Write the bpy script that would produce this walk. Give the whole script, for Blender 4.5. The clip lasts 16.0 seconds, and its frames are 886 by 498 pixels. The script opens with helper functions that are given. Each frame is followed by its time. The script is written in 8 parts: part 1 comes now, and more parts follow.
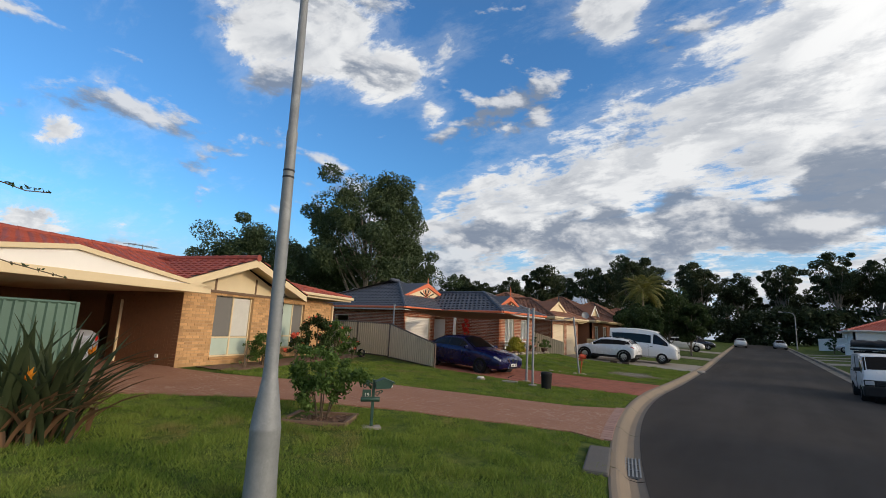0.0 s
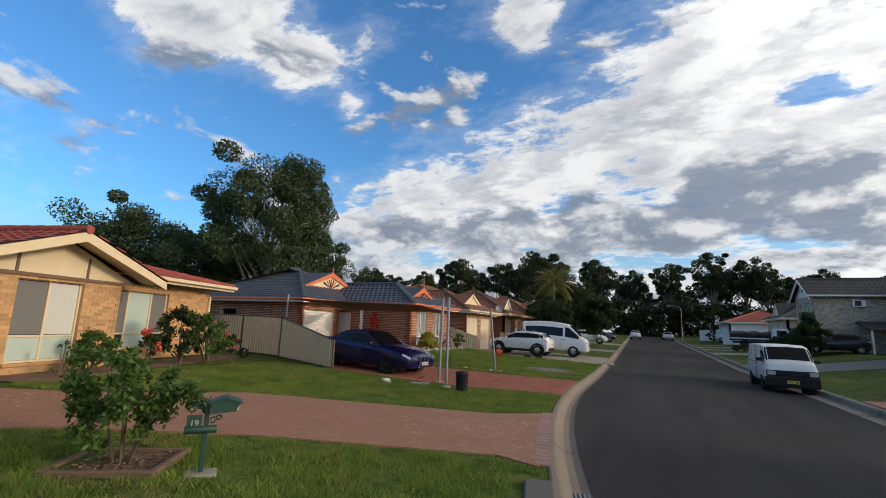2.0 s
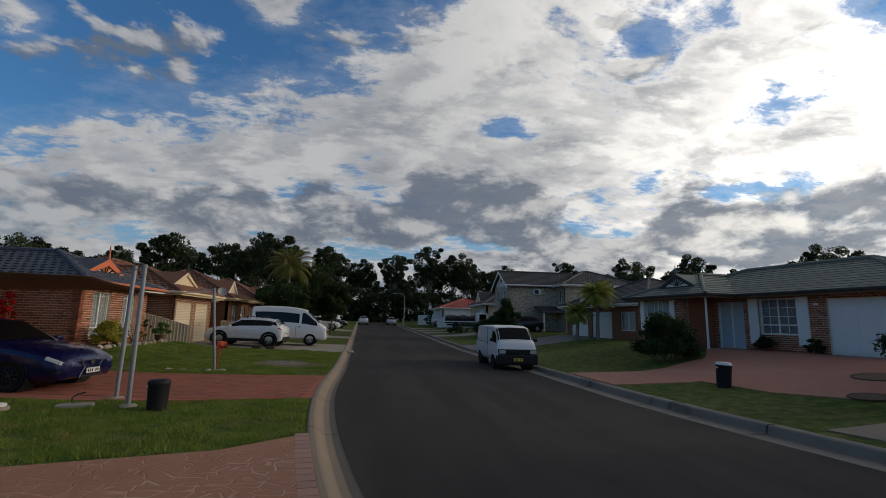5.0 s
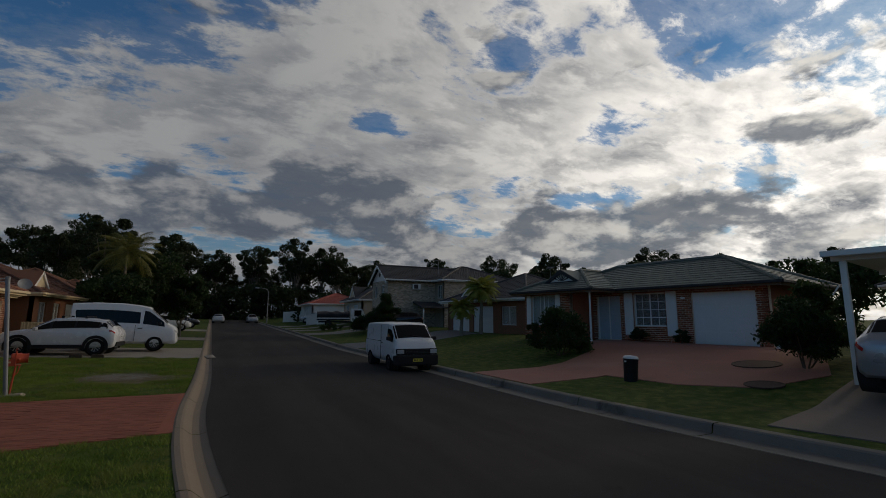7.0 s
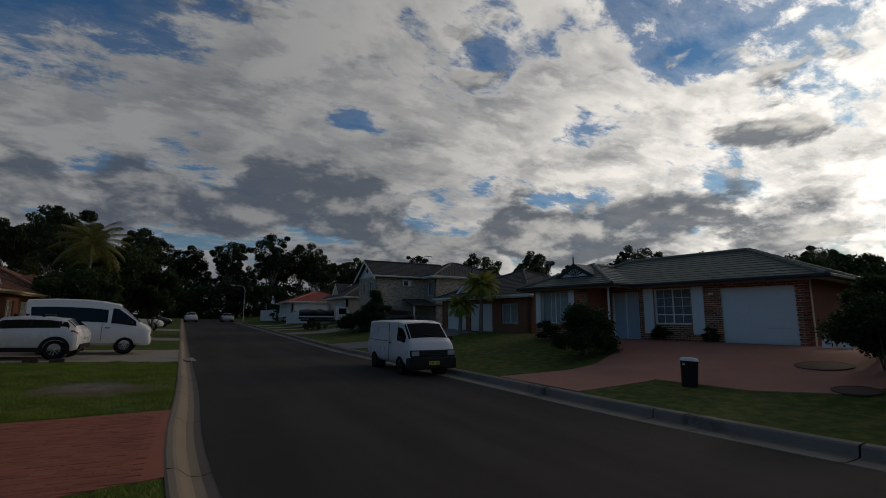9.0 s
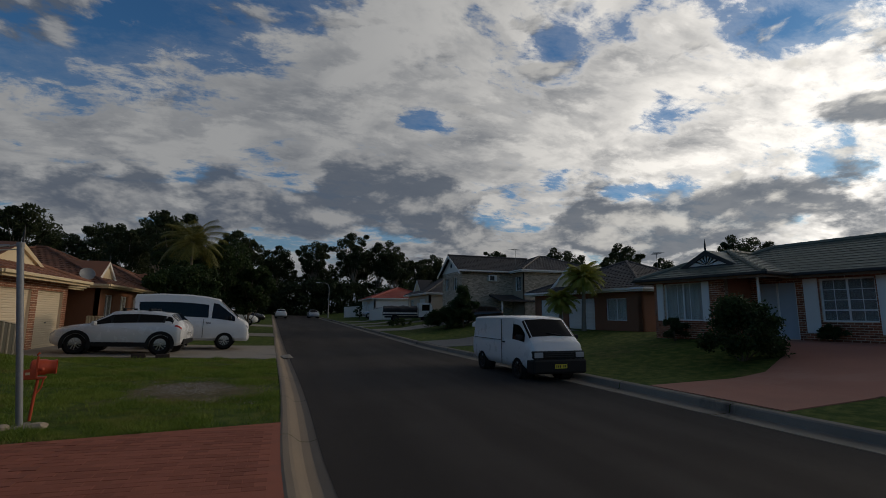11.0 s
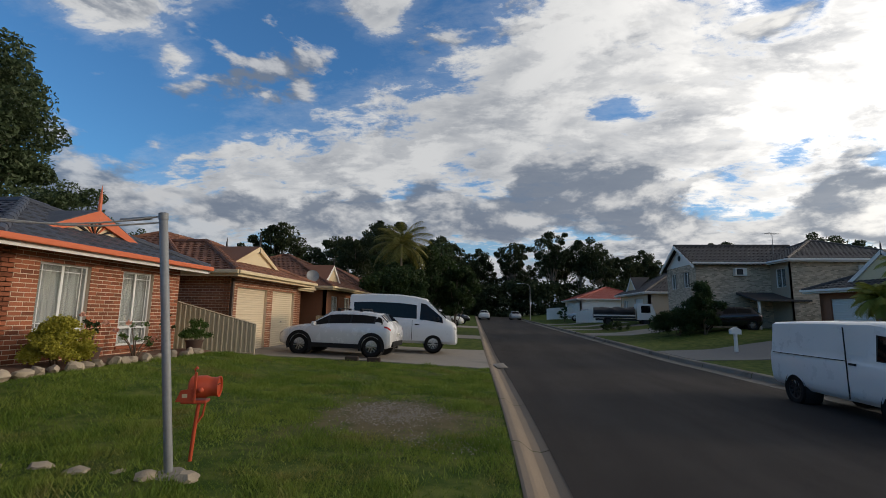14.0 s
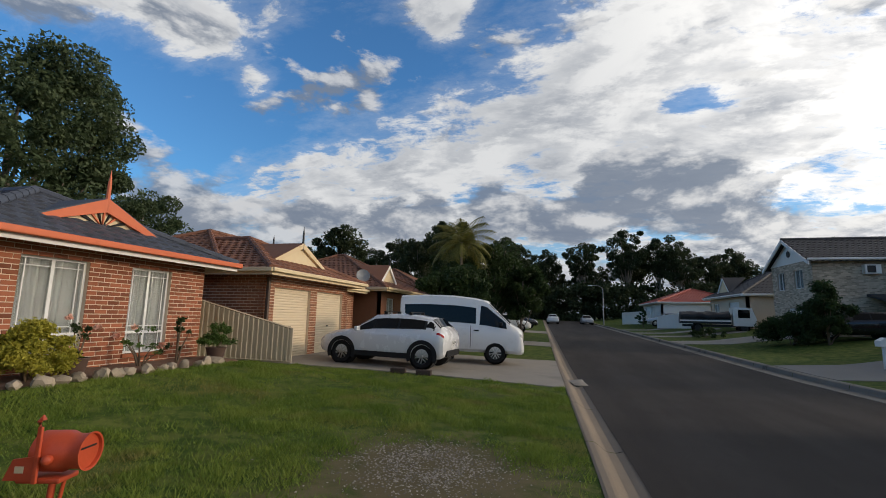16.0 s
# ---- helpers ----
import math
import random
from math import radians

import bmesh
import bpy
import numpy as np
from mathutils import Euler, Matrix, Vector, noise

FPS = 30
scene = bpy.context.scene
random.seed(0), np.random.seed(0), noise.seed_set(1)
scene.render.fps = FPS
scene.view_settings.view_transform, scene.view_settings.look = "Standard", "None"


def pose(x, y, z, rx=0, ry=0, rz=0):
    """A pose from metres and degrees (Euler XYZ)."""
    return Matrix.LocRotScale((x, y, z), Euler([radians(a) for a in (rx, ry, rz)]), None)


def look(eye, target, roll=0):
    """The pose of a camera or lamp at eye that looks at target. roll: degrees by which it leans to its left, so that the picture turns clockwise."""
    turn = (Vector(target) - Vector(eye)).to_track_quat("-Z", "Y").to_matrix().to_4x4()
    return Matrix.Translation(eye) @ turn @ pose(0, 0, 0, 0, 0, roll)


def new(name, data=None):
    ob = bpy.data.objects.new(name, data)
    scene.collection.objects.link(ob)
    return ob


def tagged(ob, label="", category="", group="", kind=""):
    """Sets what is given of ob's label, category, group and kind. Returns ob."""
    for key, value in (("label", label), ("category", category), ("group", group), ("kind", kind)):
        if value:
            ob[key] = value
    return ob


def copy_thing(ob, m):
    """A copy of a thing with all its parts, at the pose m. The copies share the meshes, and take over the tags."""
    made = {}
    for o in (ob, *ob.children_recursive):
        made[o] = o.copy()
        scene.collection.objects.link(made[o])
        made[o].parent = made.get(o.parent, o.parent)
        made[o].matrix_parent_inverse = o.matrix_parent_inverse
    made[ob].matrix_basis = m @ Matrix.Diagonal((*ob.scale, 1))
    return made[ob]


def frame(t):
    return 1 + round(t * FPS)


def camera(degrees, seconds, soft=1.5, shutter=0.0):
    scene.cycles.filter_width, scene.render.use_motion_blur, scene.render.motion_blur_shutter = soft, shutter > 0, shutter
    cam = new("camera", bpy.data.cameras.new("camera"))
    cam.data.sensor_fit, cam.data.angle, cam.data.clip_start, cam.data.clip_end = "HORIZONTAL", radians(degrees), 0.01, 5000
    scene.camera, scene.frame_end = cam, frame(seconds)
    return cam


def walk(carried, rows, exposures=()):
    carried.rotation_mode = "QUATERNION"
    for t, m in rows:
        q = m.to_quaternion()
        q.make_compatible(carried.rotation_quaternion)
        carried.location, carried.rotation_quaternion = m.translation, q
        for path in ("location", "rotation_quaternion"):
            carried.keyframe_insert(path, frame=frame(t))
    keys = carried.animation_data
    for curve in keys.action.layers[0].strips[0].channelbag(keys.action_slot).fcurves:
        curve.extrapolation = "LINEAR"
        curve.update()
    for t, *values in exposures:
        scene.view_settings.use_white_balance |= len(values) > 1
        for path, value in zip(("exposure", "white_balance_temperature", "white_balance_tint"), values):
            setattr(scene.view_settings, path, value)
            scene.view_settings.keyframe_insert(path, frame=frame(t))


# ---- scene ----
cam = camera(88.5, 16.0, soft=0.9)
PATH = [
    (0.0, 3.601, -3.892, 1.815, 35.45, 9.81, -2.67),
    (0.5, 3.309, -3.337, 1.806, 34.03, 9.82, -2.54),
    (1.0, 3.035, -2.787, 1.797, 32.05, 9.78, -2.43),
    (1.5, 2.778, -2.248, 1.786, 28.92, 9.72, -2.31),
    (2.0, 2.540, -1.723, 1.771, 24.71, 9.67, -2.18),
    (2.5, 2.318, -1.217, 1.752, 19.82, 9.63, -2.03),
    (3.0, 2.109, -0.724, 1.730, 14.58, 9.60, -1.87),
    (3.5, 1.909, -0.229, 1.709, 9.12, 9.53, -1.69),
    (4.0, 1.715, 0.283, 1.691, 3.45, 9.42, -1.52),
    (4.5, 1.528, 0.819, 1.678, -2.48, 9.26, -1.36),
    (5.0, 1.352, 1.360, 1.671, -8.41, 9.11, -1.19),
    (5.5, 1.186, 1.892, 1.671, -13.80, 9.02, -1.01),
    (6.0, 1.029, 2.435, 1.682, -18.38, 8.91, -0.80),
    (6.5, 0.881, 2.980, 1.700, -22.11, 8.83, -0.52),
    (7.0, 0.739, 3.536, 1.712, -25.01, 8.77, -0.30),
    (7.5, 0.608, 4.099, 1.713, -27.04, 8.71, -0.18),
    (8.0, 0.488, 4.685, 1.708, -27.97, 8.66, -0.12),
    (8.5, 0.381, 5.272, 1.696, -28.23, 8.62, -0.11),
    (9.0, 0.291, 5.882, 1.674, -27.99, 8.60, -0.18),
    (9.5, 0.206, 6.498, 1.648, -27.08, 8.53, -0.25),
    (10.0, 0.118, 7.105, 1.627, -25.34, 8.43, -0.28),
    (10.5, 0.035, 7.702, 1.614, -22.60, 8.37, -0.30),
    (11.0, -0.044, 8.304, 1.606, -18.93, 8.22, -0.32),
    (11.5, -0.116, 8.897, 1.601, -14.85, 8.13, -0.35),
    (12.0, -0.178, 9.477, 1.599, -10.15, 8.15, -0.38),
    (12.5, -0.231, 10.055, 1.599, -5.11, 8.19, -0.45),
    (13.0, -0.278, 10.638, 1.600, -0.72, 8.21, -0.55),
    (13.5, -0.322, 11.228, 1.603, 2.65, 8.20, -0.67),
    (14.0, -0.366, 11.826, 1.607, 5.39, 8.20, -0.80),
    (14.5, -0.410, 12.429, 1.614, 7.76, 8.25, -0.93),
    (15.0, -0.451, 13.033, 1.623, 10.03, 8.32, -1.05),
    (15.5, -0.485, 13.638, 1.634, 12.20, 8.40, -1.14),
    (16.0, -0.505, 14.244, 1.644, 13.60, 8.46, -1.17),
]
EXPOSURE = [(0.0, 0.12), (2.0, 0.14), (3.5, -0.10), (5.0, -0.70), (7.5, -1.56), (8.5, -1.62), (10.5, -1.48), (11.5, -1.20),
            (12.5, -0.92), (13.5, -0.45), (14.5, -0.25), (16.0, -0.12)]
walk(cam, [(t, pose(x, y, z, 90 + p, r, w)) for t, x, y, z, w, p, r in PATH], EXPOSURE)

# ---- sky and sun ----
SUN_AZ, SUN_EL = -80.0, 16.0        # degrees to the left of +y, degrees up
SUN_DIR = Vector((-math.sin(radians(SUN_AZ)) * math.cos(radians(SUN_EL)), math.cos(radians(SUN_AZ)) * math.cos(radians(SUN_EL)),
                  math.sin(radians(SUN_EL))))


class Nodes:
    """Short hand for building a node tree."""

    def __init__(self, tree):
        self.t = tree

    def n(self, kind, **props):
        node = self.t.nodes.new(kind)
        for k, v in props.items():
            setattr(node, k, v)
        return node

    def put(self, sock, v):
        if isinstance(v, bpy.types.NodeSocket):
            self.t.links.new(v, sock)
        elif v is not None:
            if hasattr(sock.default_value, "__len__") and not hasattr(v, "__len__"):
                v = (v,) * len(sock.default_value)
            elif hasattr(sock.default_value, "__len__") and len(sock.default_value) == 4 and len(v) == 3:
                v = (*v, 1)
            sock.default_value = v

    def math(self, op, a, b=None, c=None, clamp=False):
        m = self.n("ShaderNodeMath", operation=op, use_clamp=clamp)
        for s, v in zip(m.inputs, (a, b, c)):
            self.put(s, v)
        return m.outputs[0]

    def vec(self, op, a, b=None, out=0):
        m = self.n("ShaderNodeVectorMath", operation=op)
        self.put(m.inputs[0], a)
        if b is not None:
            self.put(m.inputs[3 if op == "SCALE" else 1], b)
        return m.outputs[out]

    def mix(self, f, a, b, blend="MIX"):
        m = self.n("ShaderNodeMix", data_type="RGBA", blend_type=blend)
        self.put(m.inputs[0], f)
        self.put(m.inputs[6], a)
        self.put(m.inputs[7], b)
        return m.outputs[2]

    def noise(self, co, scale, detail=4, rough=0.55, dist=0.0, color=False):
        m = self.n("ShaderNodeTexNoise")
        if co is not None:
            self.put(m.inputs["Vector"], co)
        for k, v in (("Scale", scale), ("Detail", detail), ("Roughness", rough), ("Distortion", dist)):
            self.put(m.inputs[k], v)
        return m.outputs[1 if color else 0]

    def ramp(self, f, stops):
        m = self.n("ShaderNodeValToRGB")
        self.put(m.inputs[0], f)
        el = m.color_ramp.elements
        while len(el) < len(stops):
            el.new(0.5)
        for e, (p, c) in zip(el, stops):
            e.position = p
            e.color = (*c, 1) if hasattr(c, "__len__") else (c, c, c, 1)
        return m.outputs[0]

    def smooth(self, v, lo, hi):
        m = self.n("ShaderNodeMapRange", interpolation_type="SMOOTHSTEP")
        self.put(m.inputs[0], v)
        self.put(m.inputs[1], lo)
        self.put(m.inputs[2], hi)
        return m.outputs[0]


def sky_dir(az, el):
    a, e = radians(az), radians(el)
    return Vector((-math.sin(a) * math.cos(e), math.cos(a) * math.cos(e), math.sin(e)))


world = bpy.data.worlds.new("sky")
world.use_nodes = True
scene.world = world
world.node_tree.nodes.clear()
N = Nodes(world.node_tree)
co = N.n("ShaderNodeTexCoord").outputs["Generated"]
sep = N.n("ShaderNodeSeparateXYZ")
N.put(sep.inputs[0], co)
up = N.math("MAXIMUM", sep.outputs[2], 0.0)
sky = N.n("ShaderNodeTexSky", sky_type="NISHITA", sun_disc=False, sun_elevation=radians(SUN_EL), sun_rotation=radians(-SUN_AZ),
          altitude=50.0, air_density=1.2, dust_density=0.6, ozone_density=3.0)
az = N.math("MULTIPLY", N.math("ARCTAN2", N.math("MULTIPLY", sep.outputs[0], -1.0), sep.outputs[1]), 180 / math.pi)
el = N.math("MULTIPLY", N.math("ARCSINE", sep.outputs[2]), 180 / math.pi)
# the upper edge of the cloud deck: bearing, height in degrees
EDGE = [(-180, 12), (-100, 60), (-15, 46), (-7, 36), (0, 31), (16, 26.5), (30, 23.0), (41, 18.0), (60, 4), (180, 2)]
edge = N.math("MULTIPLY", N.ramp(N.math("DIVIDE", N.math("ADD", az, 180.0), 360.0), [((a + 180) / 360, e / 90) for a, e in EDGE]), 90.0)
deck = N.vec("SCALE", co, N.math("DIVIDE", 1.0, N.math("ADD", up, 0.26)))
wisp = N.vec("MULTIPLY", deck, (0.80, 1.30, 1.0))
sunward = Vector((SUN_DIR.x, SUN_DIR.y, 0)).normalized()
big = N.noise(deck, 0.9, 3, 0.5, 0.3)
mid = N.noise(wisp, 2.3, 10, 0.60, 0.25)
mid_sun = N.noise(N.vec("ADD", wisp, tuple(sunward * 0.085)), 2.3, 6, 0.58, 0.25)
fine = N.noise(wisp, 10.0, 9, 0.68, 0.25)
toward = N.vec("DOT_PRODUCT", co, tuple(SUN_DIR), out=1)
glow = N.math("POWER", N.math("MAXIMUM", toward, 0.0), 3.5)


def heap_field(rows, wide):
    """Soft mounds over the sky: bearing, height, spread in degrees, weight."""
    total = None
    for a, e, spread, weight in rows:
        u = N.math("DIVIDE", N.math("SUBTRACT", az, a), spread * wide)
        v = N.math("DIVIDE", N.math("SUBTRACT", el, e), spread)
        g = N.math("EXPONENT", N.math("MULTIPLY", N.math("ADD", N.math("MULTIPLY", u, u), N.math("MULTIPLY", v, v)), -1.0))
        total = N.math("MULTIPLY_ADD", g, weight, total if total is not None else 0.0)
    return total


CUMULUS = [(62, 34, 6.5, 0.68), (52, 33.5, 6.0, 0.72), (43, 30.0, 4.4, 0.68), (38, 25.8, 2.2, 0.52), (36, 34, 3.4, 0.39), (15, 36.5, 3.6, 0.68),
           (78, 16.8, 2.2, 0.47), (71, 20.3, 2.4, 0.44), (66, 18, 1.6, 0.34), (79, 8.0, 2.2, 0.55), (69, 5.8, 2.2, 0.47)]
GAPS = [(-17, 24.2, 2.3, -0.46), (-34, 31.5, 2.6, -0.24), (-45, 22.7, 1.9, -0.22), (-33.4, 16.7, 1.2, -0.34), (-40, 14.6, 1.3, -0.28), (-47, 13.9, 1.5, -0.32),
        (-57, 28, 2.4, -0.44), (-62, 13.6, 1.6, -0.36), (-35, 38, 2.6, -0.34), (36, 8.3, 1.9, -0.40), (13, 10.0, 1.2, -0.30), (26, 8.6, 1.3, -0.3), (25, 30, 4.0, -0.35), (52, 17, 6.0, -0.3)]
inside = N.math("SUBTRACT", edge, el)
cover = N.math("MULTIPLY", N.smooth(inside, -3.5, 7.0), 0.58)
cover = N.math("SUBTRACT", cover, 0.33)
cover = N.math("ADD", cover, N.math("ADD", heap_field(CUMULUS, 1.15), heap_field(GAPS, 1.7)))
for field, weight in ((big, 0.55), (mid, 1.55), (fine, 0.95)):
    cover = N.math("ADD", cover, N.math("MULTIPLY", N.math("SUBTRACT", field, 0.5), weight))
mask = N.math("MAXIMUM", N.smooth(cover, -0.04, 0.22), N.math("MULTIPLY", N.smooth(cover, -0.30, 0.06), 0.18))
thick = N.smooth(cover, 0.08, 0.46)
# puffs are lit on the side of the sun and grey where the deck is thick
relief = N.smooth(N.math("ADD", N.math("SUBTRACT", mid, mid_sun), N.math("MULTIPLY", N.math("SUBTRACT", fine, 0.5), 0.42)), -0.085, 0.085)
soft = N.noise(N.vec("ADD", deck, (3.1, 1.7, 0.4)), 2.4, 7, 0.58, 0.5)
low = N.smooth(sep.outputs[2], 0.52, 0.14)
grey = N.math("MULTIPLY", N.smooth(soft, 0.42, 0.62), N.math("ADD", 0.26, N.math("MULTIPLY", low, 0.46)))
grey = N.math("MULTIPLY", grey, thick)
grey = N.math("ADD", grey, N.math("MULTIPLY", N.math("SUBTRACT", 1.0, relief), N.math("ADD", 0.30, N.math("MULTIPLY", thick, 0.22))), clamp=True)
lit = N.mix(glow, (0.78, 0.79, 0.80), (3.9, 3.7, 3.4))
dark = N.mix(glow, (0.235, 0.275, 0.345), (0.70, 0.73, 0.78))
cloud = N.mix(grey, lit, dark)
blue = N.vec("MULTIPLY", sky.outputs[0], (0.082, 0.142, 0.192))
blue = N.mix(N.smooth(sep.outputs[2], 0.22, 0.0), blue, N.mix(glow, (0.36, 0.50, 0.66), (1.5, 1.3, 0.95)))
air = N.mix(mask, blue, cloud)
# heaped cumulus low in the sky, lit from above and slate grey below
HEAPS = [(31, 12.0, 2.4, 0.42), (21, 12.2, 1.9, 0.34), (15.3, 13.8, 1.3, 0.40), (-9.3, 14.0, 3.0, 0.46), (-17, 16.4, 1.7, 0.42), (0.5, 12.4, 2.2, 0.36), (-38.8, 10.8, 2.4, 0.42),
         (-48, 10.4, 2.4, 0.42), (-64, 19, 2.6, 0.40), (-56, 11.6, 1.8, 0.40), (-22, 10.5, 2.0, 0.30), (45, 10, 2.0, 0.25), (7, 15, 1.6, 0.26)]
flat_len = N.math("SQRT", N.math("ADD", N.math("MULTIPLY", sep.outputs[0], sep.outputs[0]), N.math("MULTIPLY", sep.outputs[1], sep.outputs[1])))
ring = N.vec("SCALE", N.vec("MULTIPLY", co, (1.0, 1.0, 1.9)), N.math("DIVIDE", 1.0, flat_len))
heap = N.noise(ring, 5.2, 9, 0.58, 0.15)
heap_up = N.noise(N.vec("ADD", ring, tuple(sunward * 0.03 + Vector((0, 0, 0.05)))), 5.2, 6, 0.56, 0.15)
stack = N.math("ADD", heap_field(HEAPS, 2.2), N.math("MULTIPLY", N.math("MULTIPLY", N.smooth(el, 19.0, 10.0), N.smooth(inside, 0.0, 6.0)), 0.20))
pile = N.smooth(N.math("ADD", stack, N.math("MULTIPLY", N.math("SUBTRACT", heap, 0.5), 1.9)), 0.10, 0.30)
top = N.smooth(N.math("SUBTRACT", heap, heap_up), -0.03, 0.13)
pile_color = N.mix(top, N.mix(glow, (0.20, 0.245, 0.325), (0.46, 0.51, 0.58)), N.mix(glow, (0.66, 0.67, 0.69), (2.2, 2.1, 1.9)))
air = N.mix(N.math("MULTIPLY", pile, 0.92), air, pile_color)
# overhead, out of view, plain grey is added to keep the ground light dim and neutral
air = N.mix(N.math("MULTIPLY", N.smooth(sep.outputs[2], 0.60, 0.80), 0.9), air, (0.185, 0.175, 0.165))
air = N.mix(N.smooth(sep.outputs[2], 0.0, -0.06), air, (0.06, 0.07, 0.05))
back = N.n("ShaderNodeBackground")
N.put(back.inputs[0], air)
N.put(back.inputs[1], 1.0)
N.put(N.n("ShaderNodeOutputWorld").inputs[0], back.outputs[0])

sun = new("sun", bpy.data.lights.new("sun", "SUN"))
sun.data.energy, sun.data.angle, sun.data.color = 1.5, radians(7), (1.0, 0.80, 0.58)
sun.matrix_world = look(SUN_DIR * 100, (0, 0, 0))

# ---- materials ----
MATS = {}


def mat(name, color, rough=0.7, metal=0.0, vary=0.12, scale=6.0, bump=0.15, grain=90.0, spread=0.0, stain=0.0, stain_color=(0.1, 0.09, 0.08), coat=0.0, spec=0.5):
    """A surface with blotches, fine grain, relief and, where wanted, a change from piece to piece and stains."""
    if name in MATS:
        return MATS[name]
    m = bpy.data.materials.new(name)
    m.use_nodes = True
    k = Nodes(m.node_tree)
    p = m.node_tree.nodes["Principled BSDF"]
    g = k.n("ShaderNodeTexCoord").outputs["Object"]
    a = k.noise(g, scale, 5, 0.6)
    b = k.noise(g, grain, 3, 0.6)
    f = k.math("ADD", k.math("MULTIPLY", k.math("SUBTRACT", a, 0.5), 2.2 * vary), k.math("MULTIPLY", k.math("SUBTRACT", b, 0.5), 1.3 * vary))
    if spread:
        r = k.math("FRACT", k.math("ADD", k.n("ShaderNodeNewGeometry").outputs["Random Per Island"], k.n("ShaderNodeObjectInfo").outputs["Random"]))
        f = k.math("ADD", f, k.math("MULTIPLY", k.math("SUBTRACT", r, 0.5), 2 * spread))
    c = k.vec("SCALE", k.mix(0.0, color, color), k.math("ADD", 1.0, f))
    if stain:
        s = k.smooth(k.noise(g, scale * 0.35, 6, 0.65, 0.6), 0.52, 0.70)
        c = k.mix(k.math("MULTIPLY", s, stain), c, stain_color)
    k.put(p.inputs["Base Color"], c)
    k.put(p.inputs["Roughness"], k.math("ADD", rough, k.math("MULTIPLY", k.math("SUBTRACT", a, 0.5), 0.25), clamp=True))
    p.inputs["Metallic"].default_value = metal
    p.inputs["Specular IOR Level"].default_value = spec
    p.inputs["Coat Weight"].default_value = coat
    p.inputs["Coat Roughness"].default_value = 0.04
    if bump:
        bn = k.n("ShaderNodeBump")
        bn.inputs["Strength"].default_value, bn.inputs["Distance"].default_value = bump, 0.02
        k.put(bn.inputs["Height"], k.math("ADD", k.math("MULTIPLY", b, 0.6), a))
        k.put(p.inputs["Normal"], bn.outputs[0])
    MATS[name] = m
    return m


def grass_material():
    m = mat("lawn", (0.075, 0.125, 0.028), 0.95, 0, 0.3, 1.3, 0.6, 60, spec=0.1)
    k = Nodes(m.node_tree)
    p = m.node_tree.nodes["Principled BSDF"]
    g = k.n("ShaderNodeTexCoord").outputs["Object"]
    a, b, c = k.noise(g, 0.55, 5, 0.65, 0.4), k.noise(g, 3.2, 6, 0.65, 0.3), k.noise(g, 42, 5, 0.7)
    col = k.mix(k.smooth(b, 0.38, 0.68), (0.046, 0.082, 0.015), (0.130, 0.152, 0.036))
    col = k.mix(k.math("MULTIPLY", k.smooth(a, 0.54, 0.68), 0.32), col, (0.165, 0.130, 0.060))
    col = k.mix(k.math("MULTIPLY", k.smooth(c, 0.50, 0.75), 0.55), col, (0.035, 0.06, 0.014))
    # bare trodden earth round the gravel patch
    off = k.vec("MULTIPLY", k.vec("SUBTRACT", g, (-1.7, 19.0, 0.0)), (0.62, 0.56, 0.0))
    bare = k.math("SUBTRACT", k.vec("LENGTH", off, out=1), k.math("MULTIPLY", k.math("SUBTRACT", b, 0.5), 1.6))
    col = k.mix(k.math("MULTIPLY", k.smooth(bare, 1.15, 0.35), 0.8), col, (0.15, 0.115, 0.075))
    k.put(p.inputs["Base Color"], col)
    return m


def asphalt_material():
    m = mat("asphalt", (0.062, 0.060, 0.060), 0.92, 0, 0.1, 0.7, 0.4, 160, spec=0.18)
    k = Nodes(m.node_tree)
    p = m.node_tree.nodes["Principled BSDF"]
    g = k.n("ShaderNodeTexCoord").outputs["Object"]
    a, b, c = k.noise(k.vec("MULTIPLY", g, (1.0, 0.12, 1.0)), 0.9, 4, 0.6), k.noise(g, 2.3, 5, 0.6), k.noise(g, 190, 2, 0.7)
    col = k.mix(k.smooth(a, 0.35, 0.7), (0.034, 0.0300, 0.0282), (0.050, 0.0445, 0.0415))
    col = k.mix(k.math("MULTIPLY", k.smooth(c, 0.56, 0.7), 0.55), col, (0.11, 0.105, 0.10))
    col = k.mix(k.math("MULTIPLY", k.smooth(b, 0.60, 0.72), 0.35), col, (0.025, 0.0245, 0.025))
    k.put(p.inputs["Base Color"], col)
    return m


